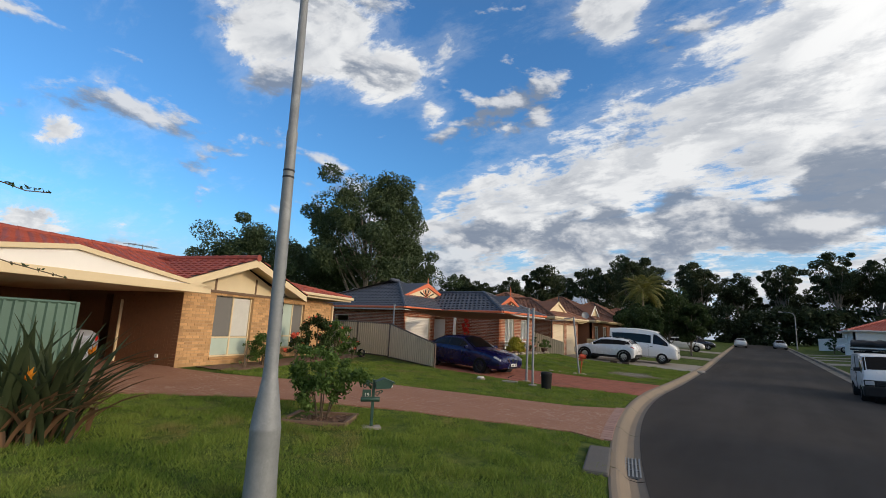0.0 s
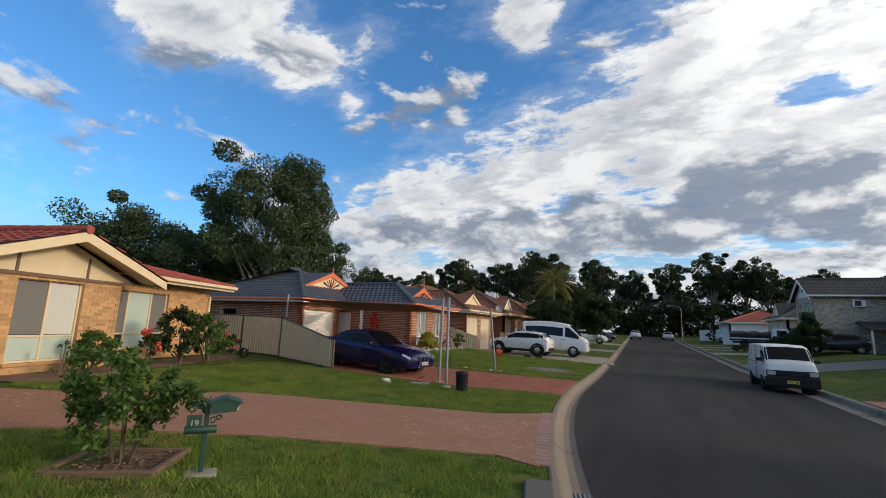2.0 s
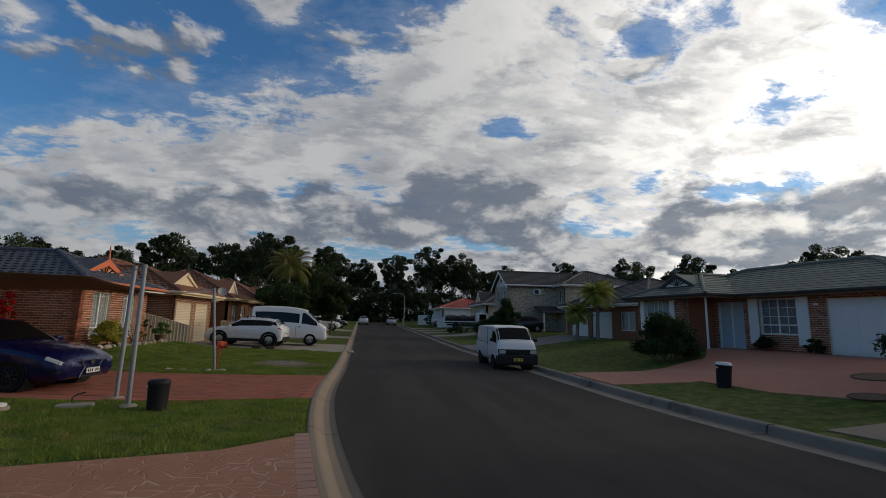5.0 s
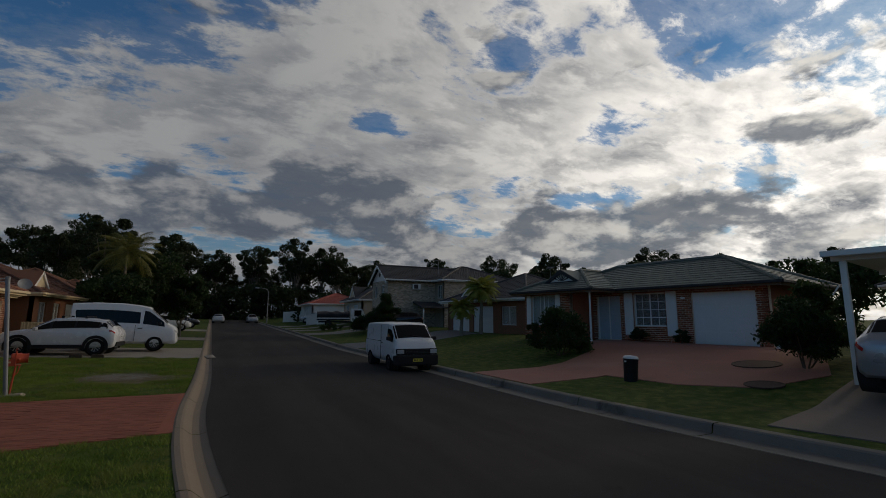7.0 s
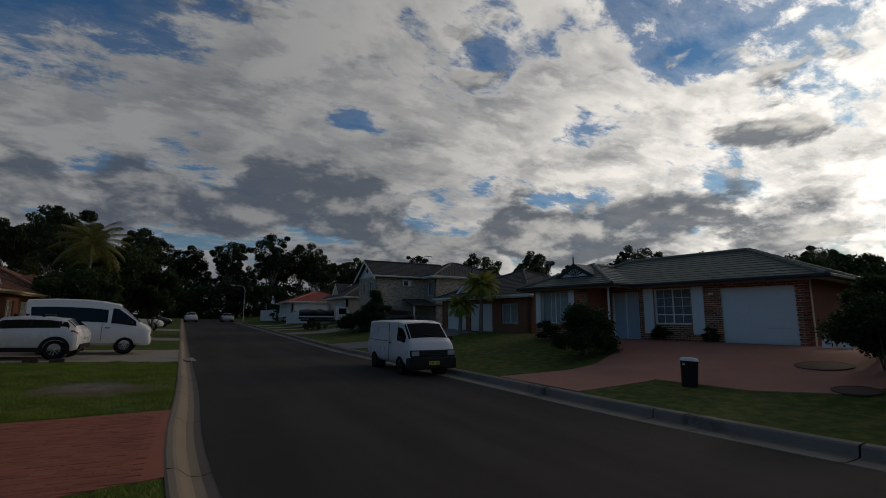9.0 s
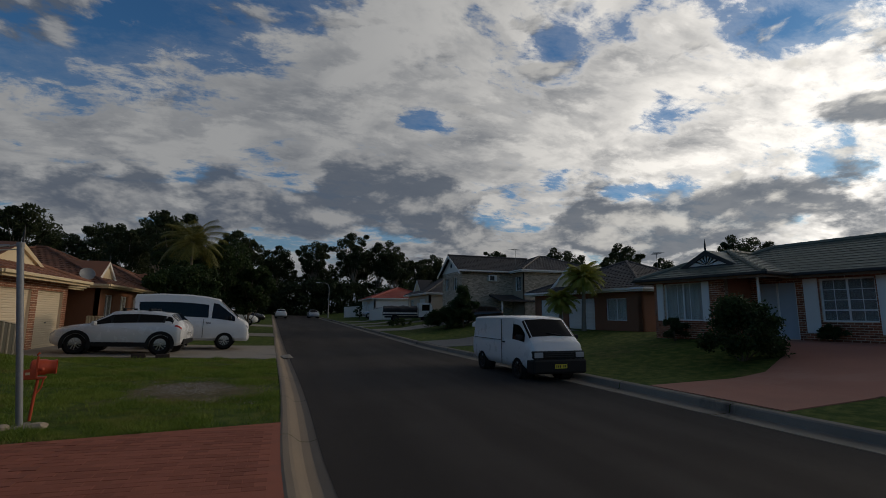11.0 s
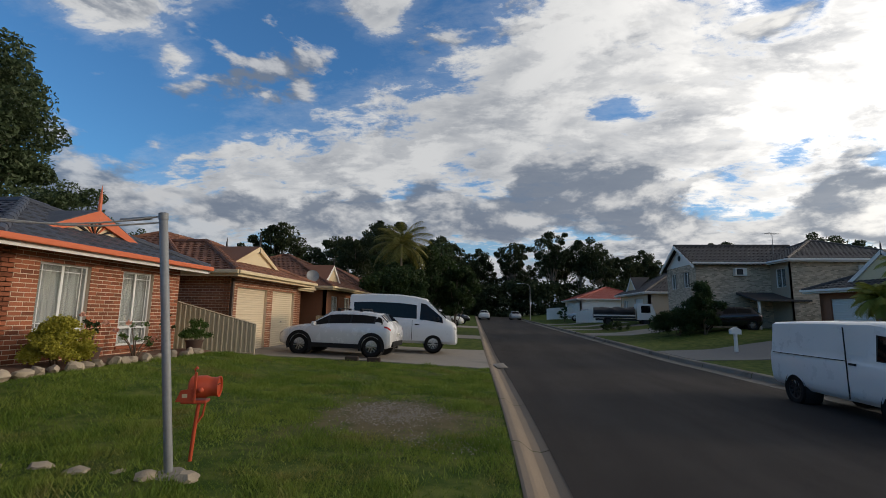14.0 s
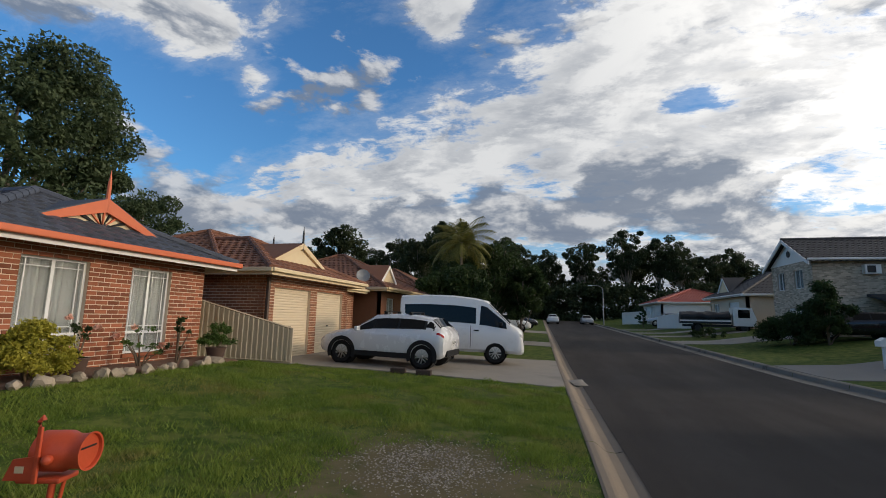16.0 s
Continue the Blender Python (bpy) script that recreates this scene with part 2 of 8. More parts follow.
def stamped_material():
    """Pink stamped concrete: pale grout lines that wander round cobbles, worn in patches."""
    m = mat("stamped_concrete", (0.30, 0.15, 0.12), 0.8, 0, 0.16, 1.0, 0.3, 70, spec=0.25)
    k = Nodes(m.node_tree)
    p = m.node_tree.nodes["Principled BSDF"]
    g = k.n("ShaderNodeTexCoord").outputs["Object"]
    w = k.vec("ADD", g, k.vec("SCALE", k.noise(g, 0.8, 2, 0.5, 0, True), 0.35))
    br = k.n("ShaderNodeTexVoronoi", feature="DISTANCE_TO_EDGE")
    k.put(br.inputs["Vector"], k.vec("MULTIPLY", w, (1.0, 1.7, 1.0)))
    br.inputs["Scale"].default_value, br.inputs["Randomness"].default_value = 3.6, 0.55
    line = k.smooth(br.outputs["Distance"], 0.045, 0.012)
    worn = k.smooth(k.noise(g, 1.1, 5, 0.65), 0.42, 0.6)
    base = k.mix(k.noise(g, 1.6, 5, 0.6), (0.262, 0.120, 0.074), (0.385, 0.205, 0.130))
    base = k.mix(k.math("MULTIPLY", k.smooth(k.noise(g, 30, 4, 0.7), 0.5, 0.75), 0.4), base, (0.17, 0.085, 0.07))
    col = k.mix(k.math("MULTIPLY", line, k.math("ADD", 0.10, k.math("MULTIPLY", worn, 0.45))), base, (0.50, 0.36, 0.28))
    k.put(p.inputs["Base Color"], col)
    bn = k.n("ShaderNodeBump")
    bn.inputs["Strength"].default_value, bn.inputs["Distance"].default_value = 0.5, 0.012
    k.put(bn.inputs["Height"], k.math("SUBTRACT", k.noise(g, 24, 4, 0.6), line))
    k.put(p.inputs["Normal"], bn.outputs[0])
    return m


def leaf_material(name, c0, c1, rough=0.55):
    m = bpy.data.materials.new(name)
    m.use_nodes = True
    k = Nodes(m.node_tree)
    p = m.node_tree.nodes["Principled BSDF"]
    r = k.n("ShaderNodeNewGeometry").outputs["Random Per Island"]
    g = k.n("ShaderNodeTexCoord").outputs["Object"]
    f = k.math("ADD", k.math("MULTIPLY", r, 0.55), k.math("MULTIPLY", k.smooth(k.noise(g, 1.1, 5, 0.65), 0.32, 0.68), 0.5), clamp=True)
    col = k.mix(f, c0, c1)
    k.put(p.inputs["Base Color"], col)
    p.inputs["Roughness"].default_value = rough
    p.inputs["Specular IOR Level"].default_value = 0.2
    tr = k.n("ShaderNodeBsdfTranslucent")
    k.put(tr.inputs[0], k.vec("SCALE", col, 1.3))
    mx = k.n("ShaderNodeMixShader")
    mx.inputs[0].default_value = 0.28
    k.put(mx.inputs[1], p.outputs[0])
    k.put(mx.inputs[2], tr.outputs[0])
    k.put(m.node_tree.nodes["Material Output"].inputs[0], mx.outputs[0])
    return m


def glass_material(name, tint=(0.02, 0.025, 0.03), rough=0.03):
    m = bpy.data.materials.new(name)
    m.use_nodes = True
    p = m.node_tree.nodes["Principled BSDF"]
    p.inputs["Base Color"].default_value = (*tint, 1)
    p.inputs["Roughness"].default_value = rough
    p.inputs["IOR"].default_value = 1.5
    p.inputs["Specular IOR Level"].default_value = 0.6
    return m


GRASS, ASPHALT, STAMPED = grass_material(), asphalt_material(), stamped_material()
BLADE = leaf_material("grass_blade", (0.075, 0.145, 0.017), (0.245, 0.300, 0.058), 0.7)
_k = Nodes(BLADE.node_tree)
_g = _k.n("ShaderNodeTexCoord").outputs["Object"]
_green = BLADE.node_tree.nodes["Principled BSDF"].inputs["Base Color"].links[0].from_socket
# dry straw patches in the lawn
_dry = _k.math("MULTIPLY", _k.smooth(_k.noise(_g, 0.75, 5, 0.65, 0.5), 0.53, 0.66), 0.75)
_k.put(BLADE.node_tree.nodes["Principled BSDF"].inputs["Base Color"], _k.mix(_dry, _green, (0.27, 0.205, 0.085)))
CONCRETE = mat("concrete", (0.29, 0.26, 0.22), 0.85, 0, 0.16, 1.6, 0.35, 80, stain=0.5, stain_color=(0.16, 0.145, 0.12))
KERB_GREY = mat("grey_kerb_concrete", (0.24, 0.215, 0.18), 0.9, 0, 0.25, 1.4, 0.4, 70, stain=0.85, stain_color=(0.055, 0.048, 0.04), spec=0.2)
KERB = mat("kerb_concrete", (0.235, 0.185, 0.135), 0.85, 0, 0.2, 1.1, 0.4, 70, stain=0.5, stain_color=(0.19, 0.15, 0.11))
DARKGAP = mat("shadow_gap", (0.02, 0.02, 0.02), 0.95, bump=0)
PAVER = mat("clay_paver", (0.30, 0.108, 0.072), 0.9, 0, 0.18, 2.0, 0.3, 80, spec=0.2, spread=0.16, stain=0.25)
PINKCON = mat("pink_concrete", (0.40, 0.195, 0.145), 0.85, 0, 0.18, 0.8, 0.25, 60, spec=0.2, stain=0.35, stain_color=(0.46, 0.30, 0.24))
BRICK_TAN = mat("tan_brick", (0.50, 0.285, 0.125), 0.88, 0, 0.14, 9, 0.35, 120, spread=0.24)
BRICK_RED = mat("red_brick", (0.275, 0.095, 0.050), 0.9, 0, 0.18, 9, 0.35, 120, spread=0.38, spec=0.25)
BRICK_BROWN = mat("brown_brick", (0.27, 0.115, 0.062), 0.88, 0, 0.16, 9, 0.35, 120, spread=0.26)
BRICK_BEIGE = mat("beige_brick", (0.48, 0.385, 0.285), 0.88, 0, 0.16, 9, 0.35, 120, spread=0.40)
# side walls and carport end: a much darker brown than the tan front
WALL_BROWN = mat("side_brick", (0.235, 0.105, 0.05), 0.9, 0, 0.2, 5, 0.3, 60)
MORTAR = mat("mortar", (0.68, 0.56, 0.43), 0.95, 0, 0.12, 8, 0.3, 150)
MORTAR_TAN = mat("tan_mortar", (0.46, 0.29, 0.15), 0.95, 0, 0.12, 8, 0.3, 150)
CREAM = mat("cream_paint", (0.68, 0.54, 0.33), 0.6, 0, 0.06, 2, 0.05, 60)
CREAM_SHEET = mat("cream_sheet", (0.70, 0.57, 0.36), 0.65, 0, 0.07, 2, 0.08, 60)
WHITE = mat("white_paint", (0.78, 0.76, 0.72), 0.5, 0, 0.05, 3, 0.04, 60)
WHITE_SHEET = mat("white_sheet", (0.80, 0.76, 0.70), 0.5, 0, 0.05, 1.5, 0.04, 60)
ORANGE = mat("orange_paint", (0.62, 0.145, 0.055), 0.55, 0, 0.08, 3, 0.05, 60)
TILE_RED = mat("red_roof_tile", (0.31, 0.065, 0.042), 0.75, 0, 0.16, 3, 0.3, 60, spread=0.14)
TILE_BLUE = mat("slate_roof_tile", (0.060, 0.068, 0.088), 0.55, 0, 0.18, 3, 0.25, 60, spread=0.16)
TILE_BROWN = mat("brown_roof_tile", (0.20, 0.085, 0.048), 0.75, 0, 0.2, 3, 0.3, 60, spread=0.24)
TILE_GREEN = mat("grey_green_roof_tile", (0.135, 0.15, 0.12), 0.6, 0, 0.16, 3, 0.25, 60, spread=0.12)
TILE_DARK = mat("charcoal_roof_tile", (0.06, 0.055, 0.055), 0.7, 0, 0.16, 3, 0.25, 60, spread=0.14)
FENCE_CREAM = mat("beige_steel_fence", (0.56, 0.475, 0.345), 0.5, 0.1, 0.07, 2, 0.05, 50, stain=0.15)
FENCE_FRAME = mat("brown_fence_post", (0.09, 0.06, 0.045), 0.6, 0.1, 0.1, 4, 0.05, 50)
FENCE_GREEN = mat("green_steel_fence", (0.10, 0.165, 0.125), 0.5, 0.1, 0.08, 2, 0.05, 50)
ROLLER = mat("roller_door_cream", (0.66, 0.55, 0.39), 0.55, 0, 0.05, 2, 0.05, 60)
ROLLER_WHITE = mat("roller_door_white", (0.74, 0.71, 0.66), 0.55, 0, 0.05, 2, 0.05, 60)
GALV = mat("galvanised_steel", (0.245, 0.255, 0.26), 0.62, 0.3, 0.22, 9, 0.12, 40, stain=0.3, stain_color=(0.5, 0.52, 0.52))
ALU = mat("white_aluminium", (0.74, 0.74, 0.72), 0.4, 0.1, 0.04, 3, 0.02, 60)
DARK_METAL = mat("dark_metal", (0.03, 0.032, 0.034), 0.5, 0.4, 0.1, 6, 0.05, 60)
BLACK_PLASTIC = mat("black_plastic", (0.014, 0.0145, 0.015), 0.6, 0, 0.1, 6, 0.06, 80, spec=0.25)
RUBBER = mat("tyre_rubber", (0.014, 0.014, 0.014), 0.9, 0, 0.1, 8, 0.1, 80, spec=0.15)
ALLOY = mat("alloy", (0.55, 0.56, 0.57), 0.3, 0.9, 0.05, 6, 0.0, 60)
CHROME = mat("chrome", (0.7, 0.7, 0.72), 0.12, 1.0, 0.03, 6, 0.0, 60)
GLASS = glass_material("window_glass", (0.035, 0.04, 0.045))
CAR_GLASS = glass_material("car_glass", (0.006, 0.007, 0.008))
CAR_GLASS.node_tree.nodes["Principled BSDF"].inputs["Specular IOR Level"].default_value = 0.28
CURTAIN = mat("net_curtain", (0.55, 0.53, 0.47), 0.9, 0, 0.1, 3, 0.1, 30)
BLIND = mat("grey_blind", (0.16, 0.15, 0.135), 0.6, 0, 0.08, 3, 0.1, 30)
PALE_GREEN = mat("pale_green_panel", (0.44, 0.52, 0.44), 0.6, 0, 0.08, 3, 0.05, 40)
BARK = mat("gum_bark", (0.20, 0.165, 0.13), 0.9, 0, 0.3, 4, 0.5, 30, stain=0.4, stain_color=(0.34, 0.30, 0.25))
TWIG = mat("brown_stem", (0.14, 0.10, 0.065), 0.9, 0, 0.25, 9, 0.3, 60)
MULCH = mat("bark_mulch", (0.15, 0.085, 0.055), 0.95, 0, 0.35, 12, 0.8, 70)
STONE = mat("garden_stone", (0.36, 0.30, 0.225), 0.9, 0, 0.25, 7, 0.5, 60, spread=0.25)
TIMBER = mat("weathered_timber", (0.17, 0.105, 0.065), 0.85, 0, 0.25, 6, 0.3, 60)
RED_ENAMEL = mat("red_orange_enamel", (0.50, 0.075, 0.028), 0.45, 0, 0.14, 7, 0.08, 50)
GREEN_ENAMEL = mat("dark_green_enamel", (0.020, 0.060, 0.042), 0.45, 0, 0.14, 7, 0.06, 50)
SAIL = mat("brown_shade_cloth", (0.25, 0.17, 0.11), 0.9, 0, 0.12, 3, 0.2, 120)
PAINT_WHITE = mat("white_car_paint", (0.76, 0.76, 0.75), 0.3, 0, 0.012, 3, 0.0, 60, coat=0.6)
PAINT_PEARL = mat("pearl_white_car_paint", (0.72, 0.72, 0.72), 0.26, 0.05, 0.01, 3, 0.0, 60, coat=0.8)
PAINT_BLUE = mat("deep_blue_car_paint", (0.004, 0.006, 0.055), 0.28, 0.25, 0.03, 3, 0.0, 60, coat=0.45, spec=0.3)
PAINT_SILVER = mat("silver_car_paint", (0.40, 0.41, 0.43), 0.3, 0.5, 0.03, 3, 0.0, 60, coat=0.7)
PAINT_DARK = mat("black_car_paint", (0.012, 0.012, 0.014), 0.25, 0.2, 0.03, 3, 0.0, 60, coat=0.8)
LAMP_CLEAR = glass_material("clear_lamp_lens", (0.42, 0.43, 0.44), 0.1)
LAMP_RED = glass_material("red_lamp_lens", (0.42, 0.015, 0.012), 0.12)
LAMP_AMBER = glass_material("amber_lamp_lens", (0.55, 0.20, 0.03), 0.12)
PLATE_YELLOW = mat("yellow_plate", (0.62, 0.50, 0.04), 0.5, bump=0)
PLATE_WHITE = mat("white_plate", (0.6, 0.6, 0.57), 0.5, bump=0)
INK = mat("black_ink", (0.012, 0.012, 0.012), 0.6, bump=0)

# ---- building helpers ----


def thing(name, label, category, m=None, group="", kind=""):
    ob = new(name)
    ob.empty_display_size = 0.2
    ob.matrix_world = m or Matrix()
    return tagged(ob, label, category, group, kind)


def part(name, bm, material, parent=None, label="", smooth=None):
    """Links a bmesh, or a (verts, faces) pair, as one mesh object under its parent."""
    me = bpy.data.meshes.new(name)
    if isinstance(bm, tuple):
        me.from_pydata(bm[0], [], bm[1])
    else:
        bm.to_mesh(me)
        bm.free()
    me.materials.append(material)
    if smooth is not None:
        me.polygons.foreach_set("use_smooth", [True] * len(me.polygons))
        me.set_sharp_from_angle(angle=radians(smooth))
    ob = new(name, me)
    if parent:
        ob.parent = parent
    return tagged(ob, label)


def bx(bm, x0, y0, z0, x1, y1, z1, bevel=0.0, m=None):
    """A box between two corners, its edges rounded by bevel."""
    r = bmesh.ops.create_cube(bm, size=1)
    vs = r["verts"]
    mm = Matrix.Translation(((x0 + x1) / 2, (y0 + y1) / 2, (z0 + z1) / 2)) @ Matrix.Diagonal((abs(x1 - x0), abs(y1 - y0), abs(z1 - z0), 1))
    bmesh.ops.transform(bm, matrix=(m or Matrix()) @ mm, verts=vs)
    if bevel:
        es = list({e for v in vs for e in v.link_edges})
        bmesh.ops.bevel(bm, geom=es, offset=bevel, segments=2, affect="EDGES", profile=0.5)
    return bm


def box(*a, **k):
    return bx(bmesh.new(), *a, **k)


def rod(bm, p0, p1, r0, r1=None, seg=10, caps=True):
    p0, p1 = Vector(p0), Vector(p1)
    d = p1 - p0
    r = bmesh.ops.create_cone(bm, cap_ends=caps, segments=seg, radius1=r0, radius2=r0 if r1 is None else r1, depth=d.length)
    bmesh.ops.transform(bm, matrix=Matrix.Translation((p0 + p1) / 2) @ d.to_track_quat("Z", "Y").to_matrix().to_4x4(), verts=r["verts"])
    return bm


def lathe(profile, seg=24, m=None):
    """A turned shape from (radius, height) pairs."""
    vs, fs = [], []
    for r, z in profile:
        for i in range(seg):
            a = 2 * math.pi * i / seg
            vs.append((m or Matrix()) @ Vector((r * math.cos(a), r * math.sin(a), z)))
    for j in range(len(profile) - 1):
        for i in range(seg):
            k = (i + 1) % seg
            fs.append((j * seg + i, j * seg + k, (j + 1) * seg + k, (j + 1) * seg + i))
    fs.append(tuple(range(seg))[::-1])
    fs.append(tuple(range((len(profile) - 1) * seg, len(profile) * seg)))
    return vs, fs


def tube(points, r, seg=8):
    """A bent pipe through points; r a number or one radius for each point."""
    bm = bmesh.new()
    pts = [Vector(p) for p in points]
    rings = []
    for i, p in enumerate(pts):
        d = (pts[min(i + 1, len(pts) - 1)] - pts[max(i - 1, 0)]).normalized()
        q = d.to_track_quat("Z", "Y")
        rr = r[i] if hasattr(r, "__len__") else r
        rings.append([bm.verts.new(p + q @ Vector((rr * math.cos(2 * math.pi * k / seg), rr * math.sin(2 * math.pi * k / seg), 0))) for k in range(seg)])
    for a, b in zip(rings, rings[1:]):
        for k in range(seg):
            bm.faces.new((a[k], a[(k + 1) % seg], b[(k + 1) % seg], b[k]))
    bm.faces.new(rings[0][::-1])
    bm.faces.new(rings[-1])
    return bm


def prism(poly, y0, y1):
    """A flat outline in x and z, drawn out from y0 to y1."""
    bm = bmesh.new()
    a = [bm.verts.new((x, y0, z)) for x, z in poly]
    b = [bm.verts.new((x, y1, z)) for x, z in poly]
    n = len(poly)
    bm.faces.new(a)
    bm.faces.new(b[::-1])
    for i in range(n):
        bm.faces.new((a[(i + 1) % n], a[i], b[i], b[(i + 1) % n]))
    bmesh.ops.recalc_face_normals(bm, faces=bm.faces)
    return bm


def words(text, size, m, material, parent, name="lettering", depth=0.002):
    """Raised letters in the built-in font, as a mesh."""
    cu = bpy.data.curves.new(name, "FONT")
    cu.body, cu.size, cu.extrude, cu.align_x, cu.align_y = text, size, depth, "CENTER", "CENTER"
    tmp = new(name, cu)
    me = bpy.data.meshes.new_from_object(tmp)
    bpy.data.objects.remove(tmp)
    me.materials.clear()
    me.materials.append(material)
    ob = new(name, me)
    ob.parent, ob.matrix_local = parent, m
    return ob


# ---- the lie of the land ----


def bend(y):
    """How far the street swings to the right, looking back, and drifts to the left further on."""
    if y <= 15.0:
        return 0.0115 * (15.0 - y) ** 2
    return -0.0025 * (y - 15.0) ** 2 if y < 21.0 else -0.03 * (y - 18.0)


def land(x, y):
    """Height of the ground, with the street's own cross fall."""
    s = x - bend(min(y, 130))
    xs = (-400, -12, 0, 0.56, 7.45, 8.25, 11, 16.5, 400)
    zs = (0.40, 0.40, 0.0, -0.09, -0.19, -0.05, 0.02, 0.72, 0.72)
    z = float(np.interp(s, xs, zs))
    # the front garden of the slate-roofed house stands a little higher
    z += 0.29 * float(np.interp(x, (-12, -7.2, -5.0), (1, 1, 0))) * float(np.interp(y, (16.4, 18.2, 23.6, 25.4), (0, 1, 1, 0)))
    return z + 0.018 * min(max(0.0, y - 32.0), 90.0)


ROWS = [-300, -150, -80, -50, -35] + [-25 + 1.0 * i for i in range(66)] + [44, 48, 52, 56, 60, 66, 72, 80, 90, 100, 115, 122, 140, 180, 260, 450, 900]


def sheet(name, cols, z_of, material, rows=None, parent=None, kind="structure", label="", follow=True):
    rows = rows or ROWS
    vs, fs = [], []
    for y in rows:
        yy = max(y, -40)
        for c in cols:
            x = c + (bend(min(yy, 130)) if follow else 0)
            vs.append((x, y, z_of(c, y)))
    n = len(cols)
    for j in range(len(rows) - 1):
        for i in range(n - 1):
            fs.append((j * n + i, j * n + i + 1, (j + 1) * n + i + 1, (j + 1) * n + i))
    ob = part(name, (vs, fs), material, parent, label)
    if kind and not parent:
        tagged(ob, kind=kind)
    return ob


def at_street(s, y):
    yy = max(y, -40)
    return land(s + bend(min(yy, 130)), yy)


gcols = [-900, -300, -120, -60, -40, -30, -24, -20, -17, -14, -12] + [-11 + 0.5 * i for i in range(22)] + [0.0, 0.06, 0.5, 4, 7.95, 8.19, 8.25] + [9 + 0.5 * i for i in range(17)] + [18, 20, 24, 30, 40, 60, 120, 300, 900]


def ground_height(s, y):
    z = at_street(s, y)
    if 0.03 < s < 8.22:
        z -= 0.35
    elif -11 < s < -0.3:
        z += 0.012 * noise.noise((s * 0.9, y * 0.9, 0.0))
    return z


tagged(sheet("ground", gcols, ground_height, GRASS), "green mown lawn and open ground with worn brown patches", "lawn")
tagged(sheet("road", [0.45 + 0.4655 * i for i in range(16)], lambda s, y: at_street(s, y) + 0.035 * math.sin(math.pi * (s - 0.45) / 6.98), ASPHALT),
       "dark grey asphalt street with faint wheel tracks", "road")


def kerb(name, label, profile, rows):
    vs, fs = [], []
    n = len(profile)
    for y in rows:
        b = bend(y)
        g = 0.018 * min(max(0.0, y - 32.0), 90.0)
        for s, z in profile:
            vs.append((s + b, y, z + g))
    for j in range(len(rows) - 1):
        for i in range(n - 1):
            fs.append((j * n + i, j * n + i + 1, (j + 1) * n + i + 1, (j + 1) * n + i))
    return part(name, (vs, fs), KERB, None, label)


# kerb units between expansion joints: each a length of roll-top kerb and gutter
LEFT = [(-0.04, -0.25), (-0.03, 0.012), (0.0, 0.022), (0.07, 0.018), (0.11, 0.0), (0.20, -0.075), (0.24, -0.098), (0.35, -0.108), (0.455, -0.078), (0.47, -0.25)]
RIGHT = [(7.430, -0.35), (7.450, -0.185), (7.610, -0.205), (7.950, -0.20), (7.985, -0.185), (8.005, -0.06), (8.040, -0.035), (8.200, -0.03), (8.250, -0.04), (8.270, -0.25)]
kerb_l = tagged(new("kerb_left"), "weathered beige concrete roll kerb and gutter", "kerb", kind="structure")
kerb_r = tagged(new("kerb_right"), "grey concrete kerb and gutter with dark stains", "kerb", kind="structure")
for prof, holder, ys in ((LEFT, kerb_l, -24), (RIGHT, kerb_r, -24)):
    y = ys
    while y < 120:
        step = 3.0 if y < 60 else 15.0
        k = kerb("kerb_unit", "", prof, [y + 0.012 + (step - 0.024) * i / 4 for i in range(5)])
        k.parent = holder
        if holder is kerb_r:
            k.data.materials[0] = KERB_GREY
        y += step


def strip(name, label, outline, material, lift=0.02, cell=0.5, parent=None):
    """A paved area from its outline on the ground (x, y), laid over the land with a thin edge."""
    bm = bmesh.new()
    # edges that lie along a kerb follow it
    outline = [(x + (bend(y) if y > 18 and (abs(x) < 0.1 or 8.5 < x < 8.7) else 0) - (0.25 if 8.5 < x < 8.7 else 0), y) for x, y in outline]
    f = bm.faces.new([bm.verts.new((x, y, 0)) for x, y in outline])
    x0, x1 = min(p[0] for p in outline), max(p[0] for p in outline)
    y0, y1 = min(p[1] for p in outline), max(p[1] for p in outline)
    for axis, lo, hi in ((0, x0, x1), (1, y0, y1)):
        v = lo + cell
        while v < hi:
            co_, no = [0, 0, 0], [0, 0, 0]
            co_[axis], no[axis] = v, 1
            bmesh.ops.bisect_plane(bm, geom=bm.verts[:] + bm.edges[:] + bm.faces[:], plane_co=co_, plane_no=no)
            v += cell
    for v in bm.verts:
        v.co.z = land(v.co.x, v.co.y) + lift
    edge = [e for e in bm.edges if e.is_boundary]
    r = bmesh.ops.extrude_edge_only(bm, edges=edge)
    for v in [g for g in r["geom"] if isinstance(g, bmesh.types.BMVert)]:
        v.co.z -= 0.12
    bmesh.ops.recalc_face_normals(bm, faces=bm.faces)
    ob = part(name, bm, material, parent)
    return tagged(ob, label, "driveway", kind="structure")

# ---- pavements ----
strip("driveway_stamped", "pink stamped-concrete driveway with pale worn lines",
      [(1.10 + 0.0, 4.55), (0.47, 4.72), (-2.76, 3.3), (-5.0, 1.85), (-7.0, -0.9), (-9.0, -4.5), (-16.5, -2.6), (-15.2, 2.6), (-9.75, 2.25), (-8.3, 2.8), (-7.1, 3.6), (-5.35, 5.7), (-3.5, 6.4), (-0.5, 7.6), (0.50, 8.6)], STAMPED, 0.022)
band = tagged(new("driveway_border"), "row of pale stamped bricks along the driveway edge", "paving border", kind="structure")
b_me = box(-0.10, -0.095, -0.05, 0.10, 0.095, 0.006, bevel=0.006)
